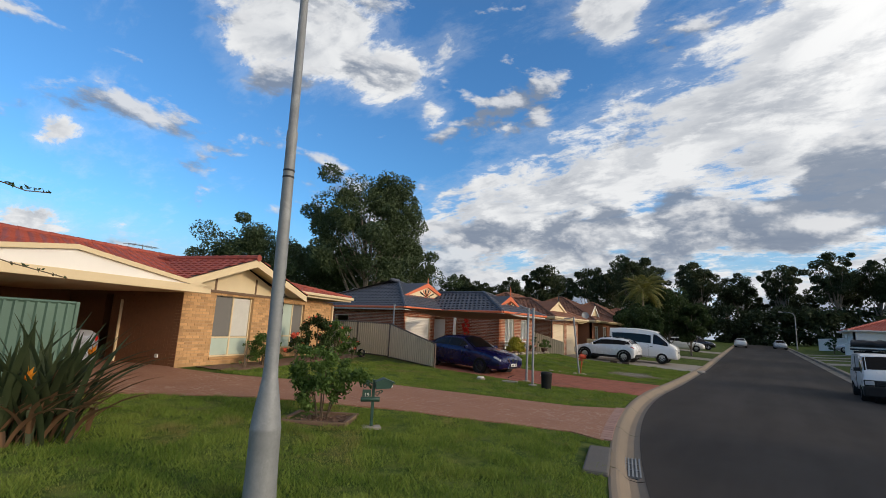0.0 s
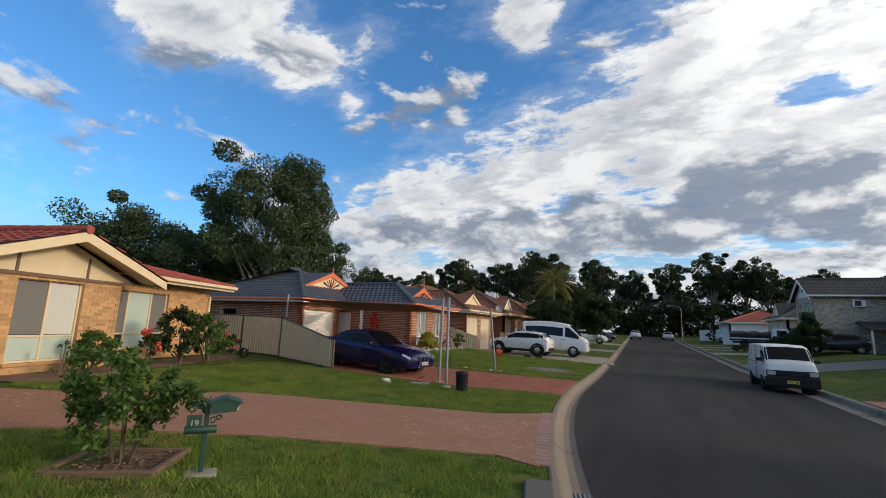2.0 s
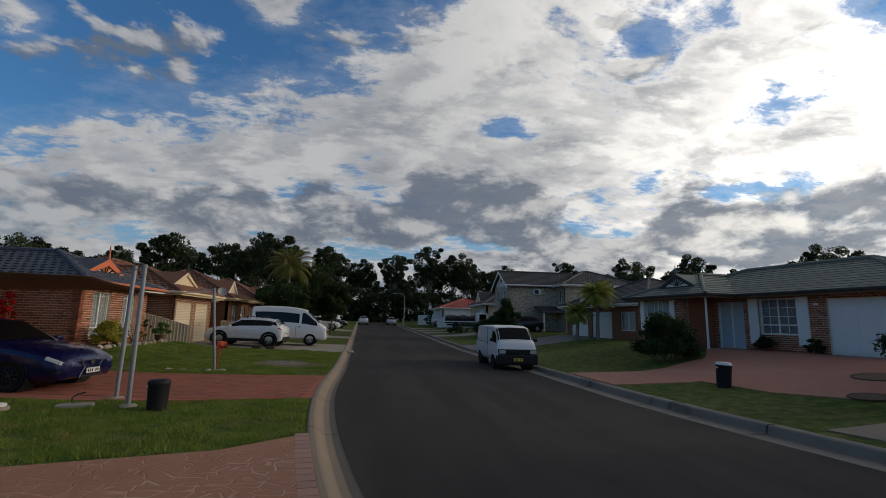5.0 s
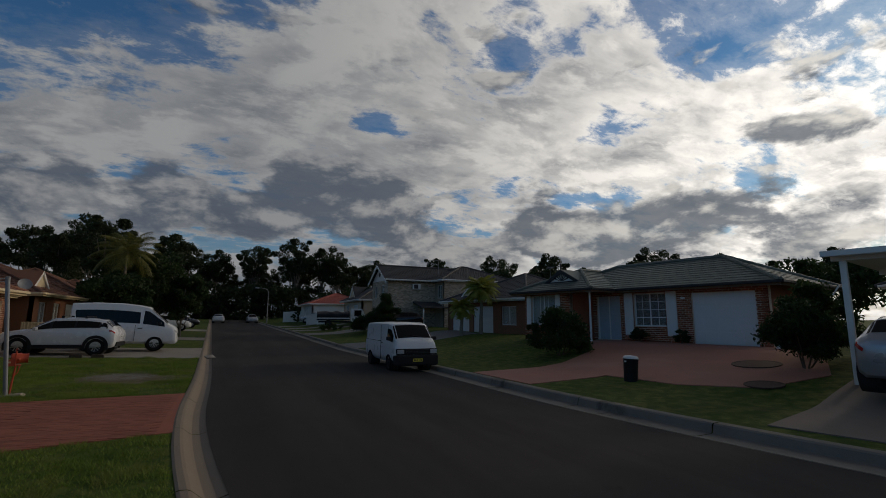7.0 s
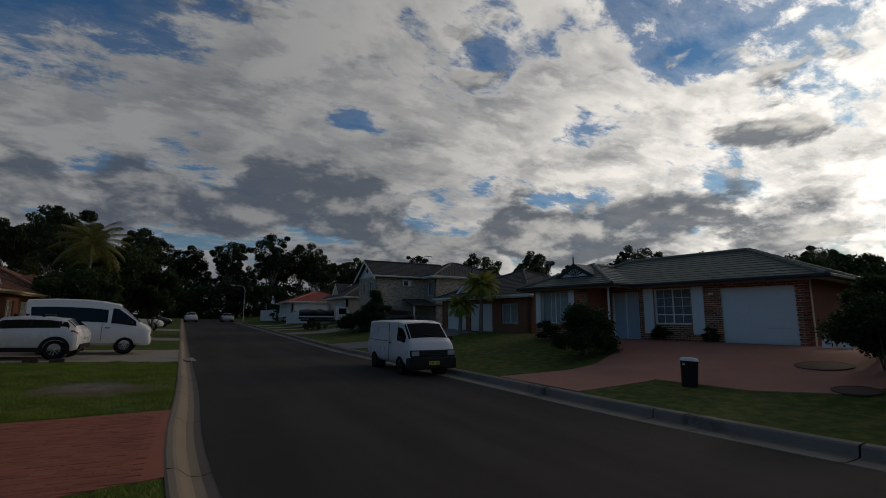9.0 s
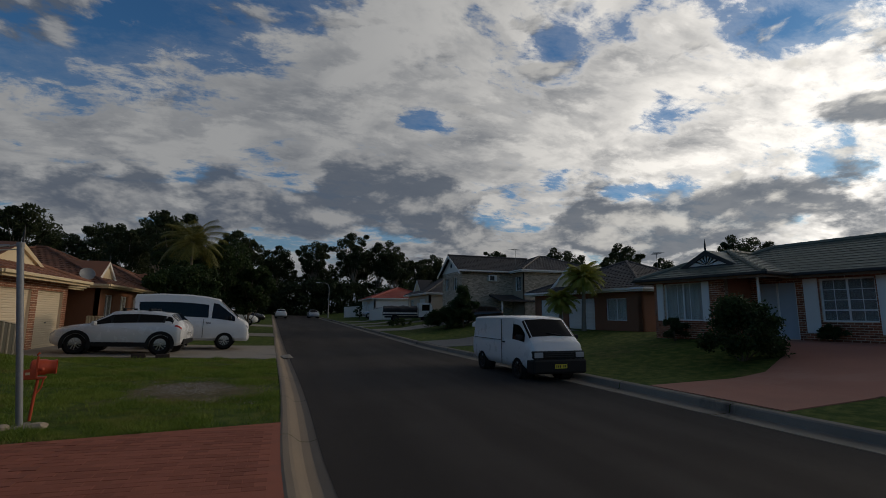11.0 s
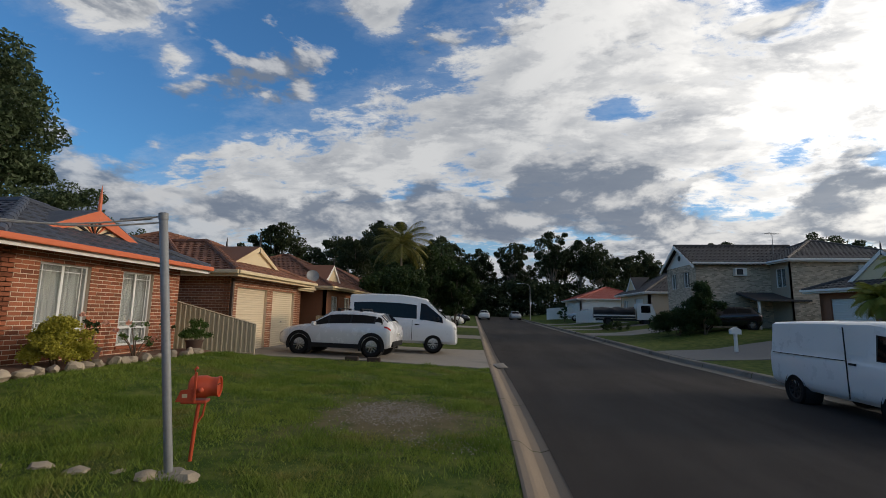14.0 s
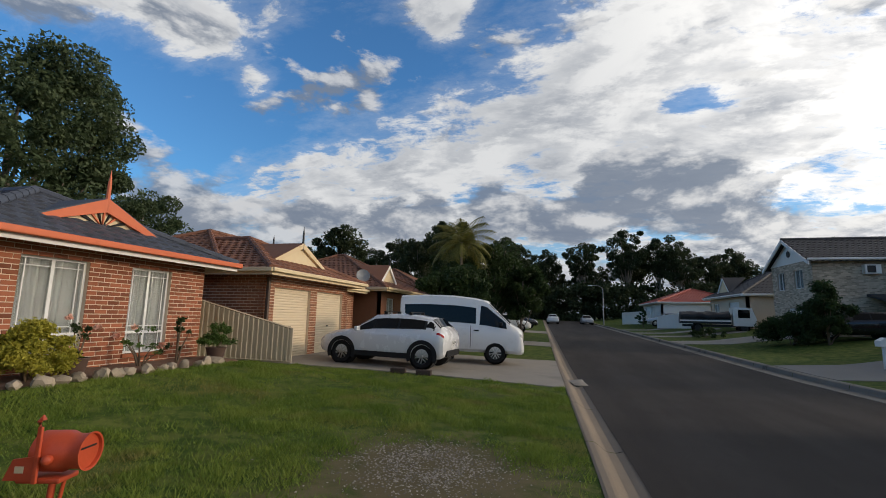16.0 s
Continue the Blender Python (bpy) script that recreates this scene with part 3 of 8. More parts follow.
first = part("brick", b_me, mat("stamped_edge", (0.33, 0.19, 0.15), 0.75, 0, 0.15, 5, 0.3, 60, spread=0.12), band)
first.matrix_world = pose(1.0, 4.75, land(1.0, 4.75) + 0.022, 0, 0, 8)
for i in range(1, 19):
    o = new("brick", first.data)
    yy = 4.75 + 0.205 * i
    xx = 0.0 + bend(yy) - 0.11
    first.matrix_world = pose(bend(4.75) - 0.11, 4.75, land(bend(4.75) - 0.11, 4.75) + 0.022, 0, 0, 10)
    o.parent, o.matrix_world = band, pose(xx, yy, land(xx, yy) + 0.022, 0, 0, 8)
strip("driveway_paved", "driveway of worn red clay pavers",
      [(0.10, 11.75), (-2.2, 11.0), (-3.6, 10.75), (-7.3, 10.75), (-13.0, 15.5), (-13.0, 18.3), (-9.5, 15.7), (-5.0, 14.95), (-3.4, 15.0), (-0.02, 15.75)], PAVER, 0.012)
strip("driveway_concrete", "pale grey concrete parking pad with oil stains",
      [(-0.03, 25.9), (-4.2, 26.2), (-8.6, 25.8), (-8.7, 32.4), (-2.0, 32.6), (-0.03, 32.9)], CONCRETE, 0.02)
strip("driveway_far", "pale concrete driveway crossing", [(-0.03, 40.0), (-9, 40.0), (-9, 43.2), (-0.03, 43.2)], CONCRETE, 0.02)
strip("driveway_far_second", "pale concrete driveway crossing", [(-0.03, 54.0), (-9, 54.0), (-9, 58.0), (-0.03, 58.0)], CONCRETE, 0.02)
strip("driveway_pink", "wide pink concrete driveway with round covers",
      [(8.53, 17.3), (8.60, 14.2), (11.2, 14.3), (11.4, 12.0), (12.2, 10.4), (14.2, 9.9), (19.5, 12.6), (18.2, 21.4), (16.4, 20.6), (14.6, 18.4), (12.0, 17.2)], PINKCON, 0.02)
strip("driveway_grey", "grey concrete driveway beside the corner house", [(9.1, 8.5), (10.3, 4.2), (22, 7.0), (21, 10.6), (12.6, 9.15), (11.1, 8.85)], mat("brown_concrete", (0.19, 0.155, 0.125), 0.85, 0, 0.2, 1.2, 0.3, 70, stain=0.4), 0.02)
strip("driveway_charcoal", "dark grey concrete driveway", [(8.53, 31.0), (16.5, 31.6), (17.6, 37.0), (13, 36.2), (8.53, 35.0)], mat("dark_concrete", (0.17, 0.165, 0.16), 0.85, 0, 0.15, 1.2, 0.3, 70), 0.02)
strip("driveway_cream", "cream concrete driveway", [(8.53, 46.5), (14.5, 47), (14.5, 51), (8.53, 49.5)], CONCRETE, 0.02)
for y0 in (54.5, 60.0, 67.0):
    strip("driveway_path", "pale concrete crossing over the verge", [(8.53, y0), (14, y0), (14, y0 + 1.8), (8.53, y0 + 1.8)], CONCRETE, 0.02)


# ---- house kit: local x along the front, y into the plot, z up ----
def wall(name, p0, p1, z0, z1, material, parent, holes=(), th=0.23, label=""):
    """A wall from p0 to p1 with its outer face on the right-hand side; holes (s0, s1, h0, h1) go through it."""
    p0, p1 = Vector((*p0, 0)), Vector((*p1, 0))
    L = (p1 - p0).length
    ss = sorted({0.0, L, *[h[0] for h in holes], *[h[1] for h in holes]})
    hs = sorted({z0, z1, *[h[2] for h in holes], *[h[3] for h in holes]})
    bm = bmesh.new()
    for a, b in zip(ss, ss[1:]):
        for c, d in zip(hs, hs[1:]):
            if not any(h[0] <= (a + b) / 2 <= h[1] and h[2] <= (c + d) / 2 <= h[3] for h in holes):
                bx(bm, a, 0, c, b, th, d)
    bmesh.ops.remove_doubles(bm, verts=bm.verts, dist=0.0005)
    ob = part(name, bm, material, parent, label)
    d = (p1 - p0).normalized()
    ob.matrix_local = Matrix(((d.x, -d.y, 0, p0.x), (d.y, d.x, 0, p0.y), (0, 0, 1, 0), (0, 0, 0, 1)))
    return ob


BRICK_V = [(0, 0, 0), (1, 0, 0), (1, 0, 1), (0, 0, 1), (0.0, 1, 0.0), (1, 1, 0), (1, 1, 1), (0, 1, 1)]


def brickwork(host, L, z0, z1, material, holes=(), singles=0, ends=False):
    """Courses of single bricks standing 7 mm proud of their wall's mortar; the first ones are pieces of their own."""
    rnd = random.Random(int(L * 1000) + int(z1 * 10))
    vs, fs, free = [], [], []
    bl, bh, j = 0.226, 0.071, 0.015
    row, z = 0, z0
    while z + bh * 0.6 < z1:
        top = min(z + bh, z1)
        s = -(bl + j) / 2 if row % 2 else 0.0
        while s < L:
            a, b = max(s, 0.0), min(s + bl, L)
            if b - a > 0.04:
                pieces = [(a, b)]
                for h in holes:
                    if h[2] - 0.02 < (z + top) / 2 < h[3] + 0.005:
                        cut = []
                        for u, v in pieces:
                            if v <= h[0] or u >= h[1]:
                                cut.append((u, v))
                            else:
                                if h[0] - u > 0.03:
                                    cut.append((u, h[0]))
                                if v - h[1] > 0.03:
                                    cut.append((h[1], v))
                        pieces = cut
                for u, v in pieces:
                    out = -0.007 - rnd.random() * 0.003
                    if abs(v - u - bl) < 0.001 and top - z > bh - 0.001 and len(free) < singles:
                        free.append((u, out, z))
                        continue
                    k = len(vs)
                    vs += [(u, out, z), (v, out, z), (v, out, top), (u, out, top), (u, 0.001, z), (v, 0.001, z), (v, 0.001, top), (u, 0.001, top)]
                    fs += [(k, k + 1, k + 2, k + 3), (k + 4, k, k + 3, k + 7), (k + 1, k + 5, k + 6, k + 2), (k + 3, k + 2, k + 6, k + 7), (k + 4, k + 5, k + 1, k)]
            s += bl + j
        z += bh + j
        row += 1
    if vs:
        o = part("brickwork", (vs, fs), material, host)
        tagged(o, kind="stuff")
    if free:
        me = None
        for u, out, z in free:
            if me is None:
                bm = box(0, 0, 0, bl, 0.012, bh, bevel=0.004)
                o = part("brick", bm, material, host)
                me = o.data
            else:
                o = new("brick", me)
                o.parent = host
            o.matrix_local = Matrix.Translation((u, out, z))


def brick_wall(name, p0, p1, z0, z1, brick, mortar, parent, holes=(), singles=0, label=""):
    w = wall(name, p0, p1, z0, z1, mortar, parent, holes, label=label)
    brickwork(w, (Vector(p1) - Vector(p0)).length, z0 + 0.005, z1, brick, holes, singles)
    return w


def tiles(name, a, b, c, d, material, parent, width=0.30, course=0.31, wave=0.026, label=""):
    """A roof plane: eave from a to b, top from d to c, laid with overlapping curved tiles."""
    a, b, c, d = (Vector(v) for v in (a, b, c, d))
    up = ((d - a).lerp(c - b, 0.5))
    nrm = (b - a).cross(d - a if (d - a).length > 0.01 else c - b).normalized()
    if nrm.z < 0:
        nrm = -nrm
    n = max(1, round(up.length / course))
    vs, fs = [], []
    for i in range(n):
        f0, f1 = i / n, min(1.0, (i + 1.12) / n)
        l0, r0, l1, r1 = a.lerp(d, f0), b.lerp(c, f0), a.lerp(d, f1), b.lerp(c, f1)
        ax = (b - a).normalized()
        s0, s1 = (l0 - a).dot(ax), (r0 - a).dot(ax)
        w0, w1 = (l1 - a).dot(ax), (r1 - a).dot(ax)
        m = math.floor(s0 / width)
        off = width / 2 if i % 2 else 0.0
        while m * width + off < s1:
            u0, u1 = m * width + off, (m + 1) * width + off
            lo = [min(max(u0 + (u1 - u0) * q, s0), s1) for q in (0.0, 0.32, 0.5, 0.68, 0.98)]
            if lo[4] - lo[0] > 0.01:
                k = len(vs)
                for q, u in enumerate(lo):
                    h = (0.0, wave * 0.8, wave, wave * 0.8, 0.0)[q]
                    p = a + ax * u + (l0 - a) - ax * (l0 - a).dot(ax)
                    t = a + ax * min(max(u, w0), w1) + (l1 - a) - ax * (l1 - a).dot(ax)
                    vs += [p + nrm * 0.004, p + nrm * (h + 0.028), t + nrm * (h * 0.9 + 0.004)]
                for q in range(4):
                    e = k + 3 * q
                    fs += [(e, e + 3, e + 4, e + 1), (e + 1, e + 4, e + 5, e + 2)]
            m += 1
    bm = bmesh.new()
    f = bm.faces.new([bm.verts.new(v) for v in (a, b, c, d)])
    bmesh.ops.remove_doubles(bm, verts=bm.verts, dist=0.01)
    plane = part(name, bm, DARKGAP, parent, label)
    o = part("roof_tiles", (vs, fs), material, plane)
    tagged(o, kind="stuff")
    return plane


def ridge(points, material, parent, r=0.10):
    """Half-round cap tiles along a ridge or hip."""
    for p, q in zip(points, points[1:]):
        p, q = Vector(p), Vector(q)
        n = max(1, round((q - p).length / 0.42))
        bm = bmesh.new()
        for i in range(n):
            rod(bm, p.lerp(q, i / n), p.lerp(q, (i + 1.08) / n), r * 1.08, r * 0.94, 8)
        tagged(part("ridge_cap", bm, material, parent), kind="stuff")


def hip_roof(house, x0, x1, y0, y1, ze, pitch, material, axis="x", front_hip=True, trim=CREAM, wave=0.026, back_to=None, planes="LRFB"):
    """A hipped roof over the rectangle x0..x1, y0..y1 whose eaves lie at ze. Returns the ridge's ends."""
    t = math.tan(radians(pitch))
    if axis == "x":
        h = (y1 - y0) / 2
        r0, r1 = Vector((x0 + h, y0 + h, ze + h * t)), Vector((x1 - h, y0 + h, ze + h * t))
        faces = {"F": ((x0, y0), (x1, y0), r1, r0), "R": ((x1, y0), (x1, y1), r1, r1), "B": ((x1, y1), (x0, y1), r0, r1), "L": ((x0, y1), (x0, y0), r0, r0)}
        hips = [((x0, y0), r0), ((x0, y1), r0), ((x1, y0), r1), ((x1, y1), r1)]
    else:
        h = (x1 - x0) / 2
        r0, r1 = Vector((x0 + h, y0 + h, ze + h * t)), Vector((x0 + h, (back_to or y1) - (0 if back_to else h), ze + h * t))
        faces = {"F": ((x0, y0), (x1, y0), r0, r0), "R": ((x1, y0), (x1, y1), r1, r0), "B": ((x1, y1), (x0, y1), r1, r1), "L": ((x0, y1), (x0, y0), r0, r1)}
        hips = [((x0, y0), r0), ((x1, y0), r0)] + ([] if back_to else [((x0, y1), r1), ((x1, y1), r1)])
    roof = part("roof", prism_plate(x0 + 0.03, x1 - 0.03, y0 + 0.03, y1 - 0.03, ze - 0.04, ze - 0.02), trim, house)
    for key in planes:
        if back_to and key == "B":
            continue
        p, q, c, d = faces[key]
        tiles("roof_plane", (*p, ze), (*q, ze), c, d, material, roof, wave=wave)
    for p, q in hips:
        ridge([(p[0], p[1], ze + 0.03), q + Vector((0, 0, 0.03))], material, roof)
    ridge([r0 + Vector((0, 0, 0.03)), r1 + Vector((0, 0, 0.03))], material, roof)
    return r0, r1


def prism_plate(x0, x1, y0, y1, z0, z1):
    return box(x0, y0, z0, x1, y1, z1)


def gutter(house, points, z, material, size=0.115, fascia=None):
    """Quad gutter along a run of points, with a fascia board behind and below it."""
    for p, q in zip(points, points[1:]):
        d = (Vector(q) - Vector(p)).normalized()
        L = (Vector(q) - Vector(p)).length
        bm = box(-size * 0.5, 0, z - size, L + size * 0.5, -size, z, bevel=0.018)
        g = part("gutter", bm, material, house)
        m = Matrix(((d.x, -d.y, 0, p[0]), (d.y, d.x, 0, p[1]), (0, 0, 1, 0), (0, 0, 0, 1)))
        g.matrix_local = m
        if fascia:
            f = part("fascia", box(0, 0.004, z - 0.20, L, 0.028, z - 0.015), fascia, house)
            f.matrix_local = m.copy()


def window(house, p, d, w, h, z, frame=ALU, curtain=CURTAIN, bars=True, split=0.5, low=0.0, depth=0.10, sill=None, muntins=0):
    """A sliding window set into a wall hole. p: hole's corner on the outer face, d: direction along the wall."""
    d = Vector((*d, 0)).normalized()
    m = Matrix(((d.x, -d.y, 0, p[0]), (d.y, d.x, 0, p[1]), (0, 0, 1, z), (0, 0, 0, 1)))
    win = part("window", frame_bm(w, h, depth), frame, house)
    win.matrix_local = m
    if split:
        part("mullion", box(w * split - 0.028, depth - 0.016, 0.046, w * split + 0.028, depth + 0.012, h - 0.046), frame, win)
    if low:
        part("transom", box(0.046, depth - 0.019, low - 0.025, w - 0.046, depth + 0.010, low + 0.025), frame, win)
    part("pane", box(0.04, depth + 0.016, 0.04, w - 0.04, depth + 0.024, h - 0.04), GLASS if curtain is None else CLEAR, win)
    if curtain is not None:
        vs, fs, n = [], [], 40
        for i in range(n + 1):
            x = 0.03 + (w - 0.06) * i / n
            y = depth + 0.075 + 0.016 * math.sin(i * 1.35) + 0.006 * math.sin(i * 3.1)
            vs += [(x, y, 0.03), (x, y, h - 0.03)]
        for i in range(n):
            fs.append((2 * i, 2 * i + 2, 2 * i + 3, 2 * i + 1))
        part("curtain", (vs, fs), curtain, win, "pale folded curtain" if curtain is CURTAIN else "", smooth=60)
    for i in range(muntins):
        part("glazing_bar", box(w * (i + 1) / (muntins + 1) - 0.008, depth - 0.006, 0.04, w * (i + 1) / (muntins + 1) + 0.008, depth + 0.012, h - 0.04), frame, win)
    if sill:
        part("sill", box(-0.03, -0.05, -0.075, w + 0.03, depth + 0.1, 0.0, bevel=0.008), sill, win)
    return win


CLEAR = glass_material("clear_pane", (0.3, 0.3, 0.3), 0.02)
_p = CLEAR.node_tree.nodes["Principled BSDF"]
_p.inputs["Transmission Weight"].default_value = 0.92
_p.inputs["Base Color"].default_value = (0.85, 0.88, 0.88, 1)
_p.inputs["IOR"].default_value = 1.15


def frame_bm(w, h, depth):
    """The outer frame of a window: one closed ring."""
    t, a, b = 0.045, depth - 0.02, depth + 0.045
    rings = []
    bm = bmesh.new()
    for y in (a, b):
        for o in (0.0, t):
            rings.append([bm.verts.new(q) for q in ((o, y, o), (w - o, y, o), (w - o, y, h - o), (o, y, h - o))])
    fo, fi, bo, bi = rings
    for k in range(4):
        n = (k + 1) % 4
        for u, v in ((fo, fi), (fi, bi), (bi, bo), (bo, fo)):
            bm.faces.new((u[k], u[n], v[n], v[k]))
    bmesh.ops.recalc_face_normals(bm, faces=bm.faces)
    return bm


def gablet(house, x0, x1, y, z, peak, board, infill, finial=None, depth=2.2, rays=False, tile=None):
    """A small decorated gable standing out of a hip: boards, infill, a sunburst and a spike."""
    xm = (x0 + x1) / 2
    g = part("gablet", prism([(x0 + 0.12, z), (x1 - 0.12, z), (xm, peak - 0.07)], y + 0.06, y + 0.10), infill, house)
    th = 0.25 if board is ORANGE else 0.17
    for a, b in (((x0 - 0.1, z - 0.03), (xm, peak)), ((x1 + 0.1, z - 0.03), (xm, peak))):
        part("bargeboard", prism([a, b, (b[0], b[1] - th * 1.15), (a[0] + (0.3 if a[0] < xm else -0.3), a[1])], y - 0.035, y + 0.05), board, g)
    if tile:
        for xa in (x0 - 0.1, x1 + 0.1):
            vs = [(xa, y - 0.03, z), (xm, y - 0.03, peak + 0.012), (xm, y + depth, peak + 0.012), (xa, y - 0.03, z - 0.04), (xm, y - 0.03, peak - 0.03), (xm, y + depth, peak - 0.03)]
            part("roof_plane", (vs, [(0, 1, 2), (3, 5, 4), (0, 3, 4, 1), (0, 2, 5, 3)]), tile, g)
    part("ledge", box(x0, y - 0.02, z - 0.06, x1, y + 0.1, z), board, g)
    if rays:
        for i in range(1, 8):
            an = math.pi * i / 8
            rr = 0.62 * (peak - z) / max(0.35, abs(math.sin(an)) + 0.42 * abs(math.cos(an)))
            bm = prism([(xm + 0.06 * math.cos(an + 0.3), z + 0.06 * math.sin(an)), (xm + rr * math.cos(an + 0.07), z + rr * math.sin(an + 0.07)), (xm + rr * math.cos(an - 0.07), z + rr * math.sin(an - 0.07))], y + 0.02, y + 0.058)
            part("sunburst_ray", bm, DARKGAP if i % 2 else board, g)
    if finial:
        bm = rod(bmesh.new(), (xm, y, peak - 0.25), (xm, y, peak + finial * 0.55), 0.045, 0.035, 8)
        rod(bm, (xm, y, peak + finial * 0.55), (xm, y, peak + finial), 0.034, 0.004, 8)
        part("finial", bm, board if board is ORANGE else DARK_METAL, g)
    return g


def roller_door(house, x0, x1, y, z0, z1, material, handle=True):
    """A ribbed roller door, set back in its opening."""
    vs, fs = [], []
    n = round((z1 - z0) / 0.085)
    for i in range(n):
        for k, (dz, dy) in enumerate(((0.0, 0.0), (0.012, -0.014), (0.062, -0.014), (0.074, 0.0))):
            z = z0 + (z1 - z0) * (i + dz / 0.085) / n
            vs += [(x0, y + dy, z), (x1, y + dy, z)]
    vs += [(x0, y, z1), (x1, y, z1)]
    for i in range(len(vs) // 2 - 1):
        fs.append((2 * i, 2 * i + 1, 2 * i + 3, 2 * i + 2))
    d = part("garage_door", (vs, fs), material, house)
    part("door_rail", box(x0, y - 0.03, z0, x1, y + 0.01, z0 + 0.06), material, d)
    if handle:
        part("handle", box((x0 + x1) / 2 - 0.06, y - 0.045, z0 + 0.95, (x0 + x1) / 2 + 0.06, y - 0.012, z0 + 0.985, bevel=0.008), DARK_METAL, d)
    return d


def downpipe(house, p, z0, z1, material, size=0.09):
    part("downpipe", box(p[0] - size / 2, p[1] - size, z0, p[0] + size / 2, p[1], z1, bevel=0.012), material, house)


def antenna(m, label="grey roof television antenna"):
    a = thing("antenna", label, "antenna", m)
    part("mast", rod(bmesh.new(), (0, 0, 0), (0, 0, 1.5), 0.018), GALV, a)
    part("boom", rod(bmesh.new(), (-0.6, 0, 1.45), (0.6, 0, 1.5), 0.014), GALV, a)
    for i in range(7):
        x = -0.55 + 0.18 * i
        part("element", rod(bmesh.new(), (x, -0.35 + 0.02 * i, 1.47), (x, 0.35 - 0.02 * i, 1.47), 0.008, seg=6), GALV, a)
    return a


def local(x, y, angle, z=None):
    return pose(x, y, land(x, y) if z is None else z, 0, 0, angle)


# ---- tan brick house with the carport ----
A = thing("house", "tan brick bungalow with red tile roof and cream gable", "house", pose(-9.8, 2.31, 0.0, 0, 0, 106.3))
zA, topA = 0.15, 2.70
wA = (1.15, 2.75, 0.62, 2.50)
brick_wall("wall", (0, 0), (3.85, 0), zA, topA, BRICK_TAN, MORTAR_TAN, A, [wA])
brick_wall("wall", (3.85, 0), (3.85, 0.75), zA, topA, BRICK_TAN, MORTAR_TAN, A)
wA2 = [(0.55, 2.75, 0.75, 2.50)]
brick_wall("wall", (3.85, 0.75), (8.7, 0.75), zA, topA, BRICK_TAN, MORTAR_TAN, A, wA2)
brick_wall("wall", (8.7, 0.75), (8.7, 9.5), zA, topA, BRICK_TAN, MORTAR_TAN, A)
wall("wall", (0, 2.75), (0, 0), zA, topA, WALL_BROWN, A)
brickwork(A.children[-1], 2.75, zA, topA, WALL_BROWN)
wall("wall", (0.9, 9.0), (0.9, 2.75), zA, topA, WALL_BROWN, A, [(1.2, 2.9, 1.0, 2.1), (4.6, 5.5, 0.35, 2.4)])
wall("wall", (0.9, 2.75), (0.0, 2.75), zA, topA, WALL_BROWN, A)
wall("wall", (8.7, 9.5), (0.9, 9.5), zA, topA, MORTAR_TAN, A)
w = window(A, (wA[0], 0), (1, 0), 1.6, 1.88, 0.62, CREAM, None, split=0.5, low=0.58, sill=BRICK_TAN)
part("blind", box(0.05, 0.11, 0.62, 0.77, 0.118, 1.82), BLIND, w, "grey drawn blind")
part("blind", box(0.84, 0.11, 0.62, 1.55, 0.118, 1.82), CURTAIN, w, "pale drawn sheet behind the glass")
part("lower_panel", box(0.05, 0.105, 0.05, 1.55, 0.116, 0.55), PALE_GREEN, w)
w = window(A, (3.85 + 0.55, 0.75), (1, 0), 2.2, 1.75, 0.75, CREAM, None, split=0.0, low=0.45, sill=BRICK_TAN)
part("blind", box(0.05, 0.11, 0.48, 0.60, 0.118, 1.70), BLIND, w)
part("blind", box(0.66, 0.11, 0.05, 1.50, 0.118, 1.70), PALE_GREEN, w)
part("blind", box(1.56, 0.11, 0.48, 2.15, 0.118, 1.70), BLIND, w)
part("mullion", box(0.60, 0.08, 0.05, 0.66, 0.13, 1.70), CREAM, w)
part("mullion", box(1.50, 0.08, 0.05, 1.56, 0.13, 1.70), CREAM, w)
zeA = 2.94
hip_roof(A, -9.0, 9.3, 0.15, 10.1, zeA, 12.6, TILE_RED, "x", trim=CREAM)
gutter(A, [(4.5, 0.15), (9.3, 0.15), (9.3, 10.1)], zeA + 0.04, CREAM, fascia=CREAM)
# front gable
apex = 3.68
gb = part("gable", prism([(-0.45, 2.60), (4.3, 2.60), (1.95, apex - 0.12)], -0.02, 0.06), CREAM_SHEET, A)
for x in (1.05, 2.75):
    part("batten", box(x - 0.03, -0.045, 2.60, x + 0.03, -0.02, 3.12), TIMBER, gb)
part("batten", box(0.0, -0.05, 2.54, 3.9, -0.02, 2.62), TIMBER, gb)
for s, xa in ((1, -0.75), (-1, 4.65)):
    part("bargeboard", prism([(xa, 2.72), (1.95, apex), (1.95, apex - 0.24), (xa + 0.02, 2.51)], -0.72, -0.64), CREAM, gb)
    part("soffit", prism([(xa, 2.69), (1.95, apex - 0.03), (1.95, apex - 0.08), (xa, 2.64)], -0.66, 0.0), CREAM, gb)
tiles("roof_plane", (-0.75, -0.75, 2.74), (-0.75, 1.2, 2.74), (1.95, 3.0, apex + 0.02), (1.95, -0.75, apex + 0.02), TILE_RED, gb)
tiles("roof_plane", (4.65, 1.2, 2.74), (4.65, -0.75, 2.74), (1.95, -0.75, apex + 0.02), (1.95, 3.0, apex + 0.02), TILE_RED, gb)
ridge([(1.95, -0.75, apex + 0.05), (1.95, 3.6, apex + 0.05)], TILE_RED, gb)
downpipe(A, (8.62, 0.74), zA, 2.55, CREAM)
part("downpipe", rod(bmesh.new(), (-0.06, 2.3, 0.3), (-0.06, 2.3, 2.2), 0.04), CREAM, A)
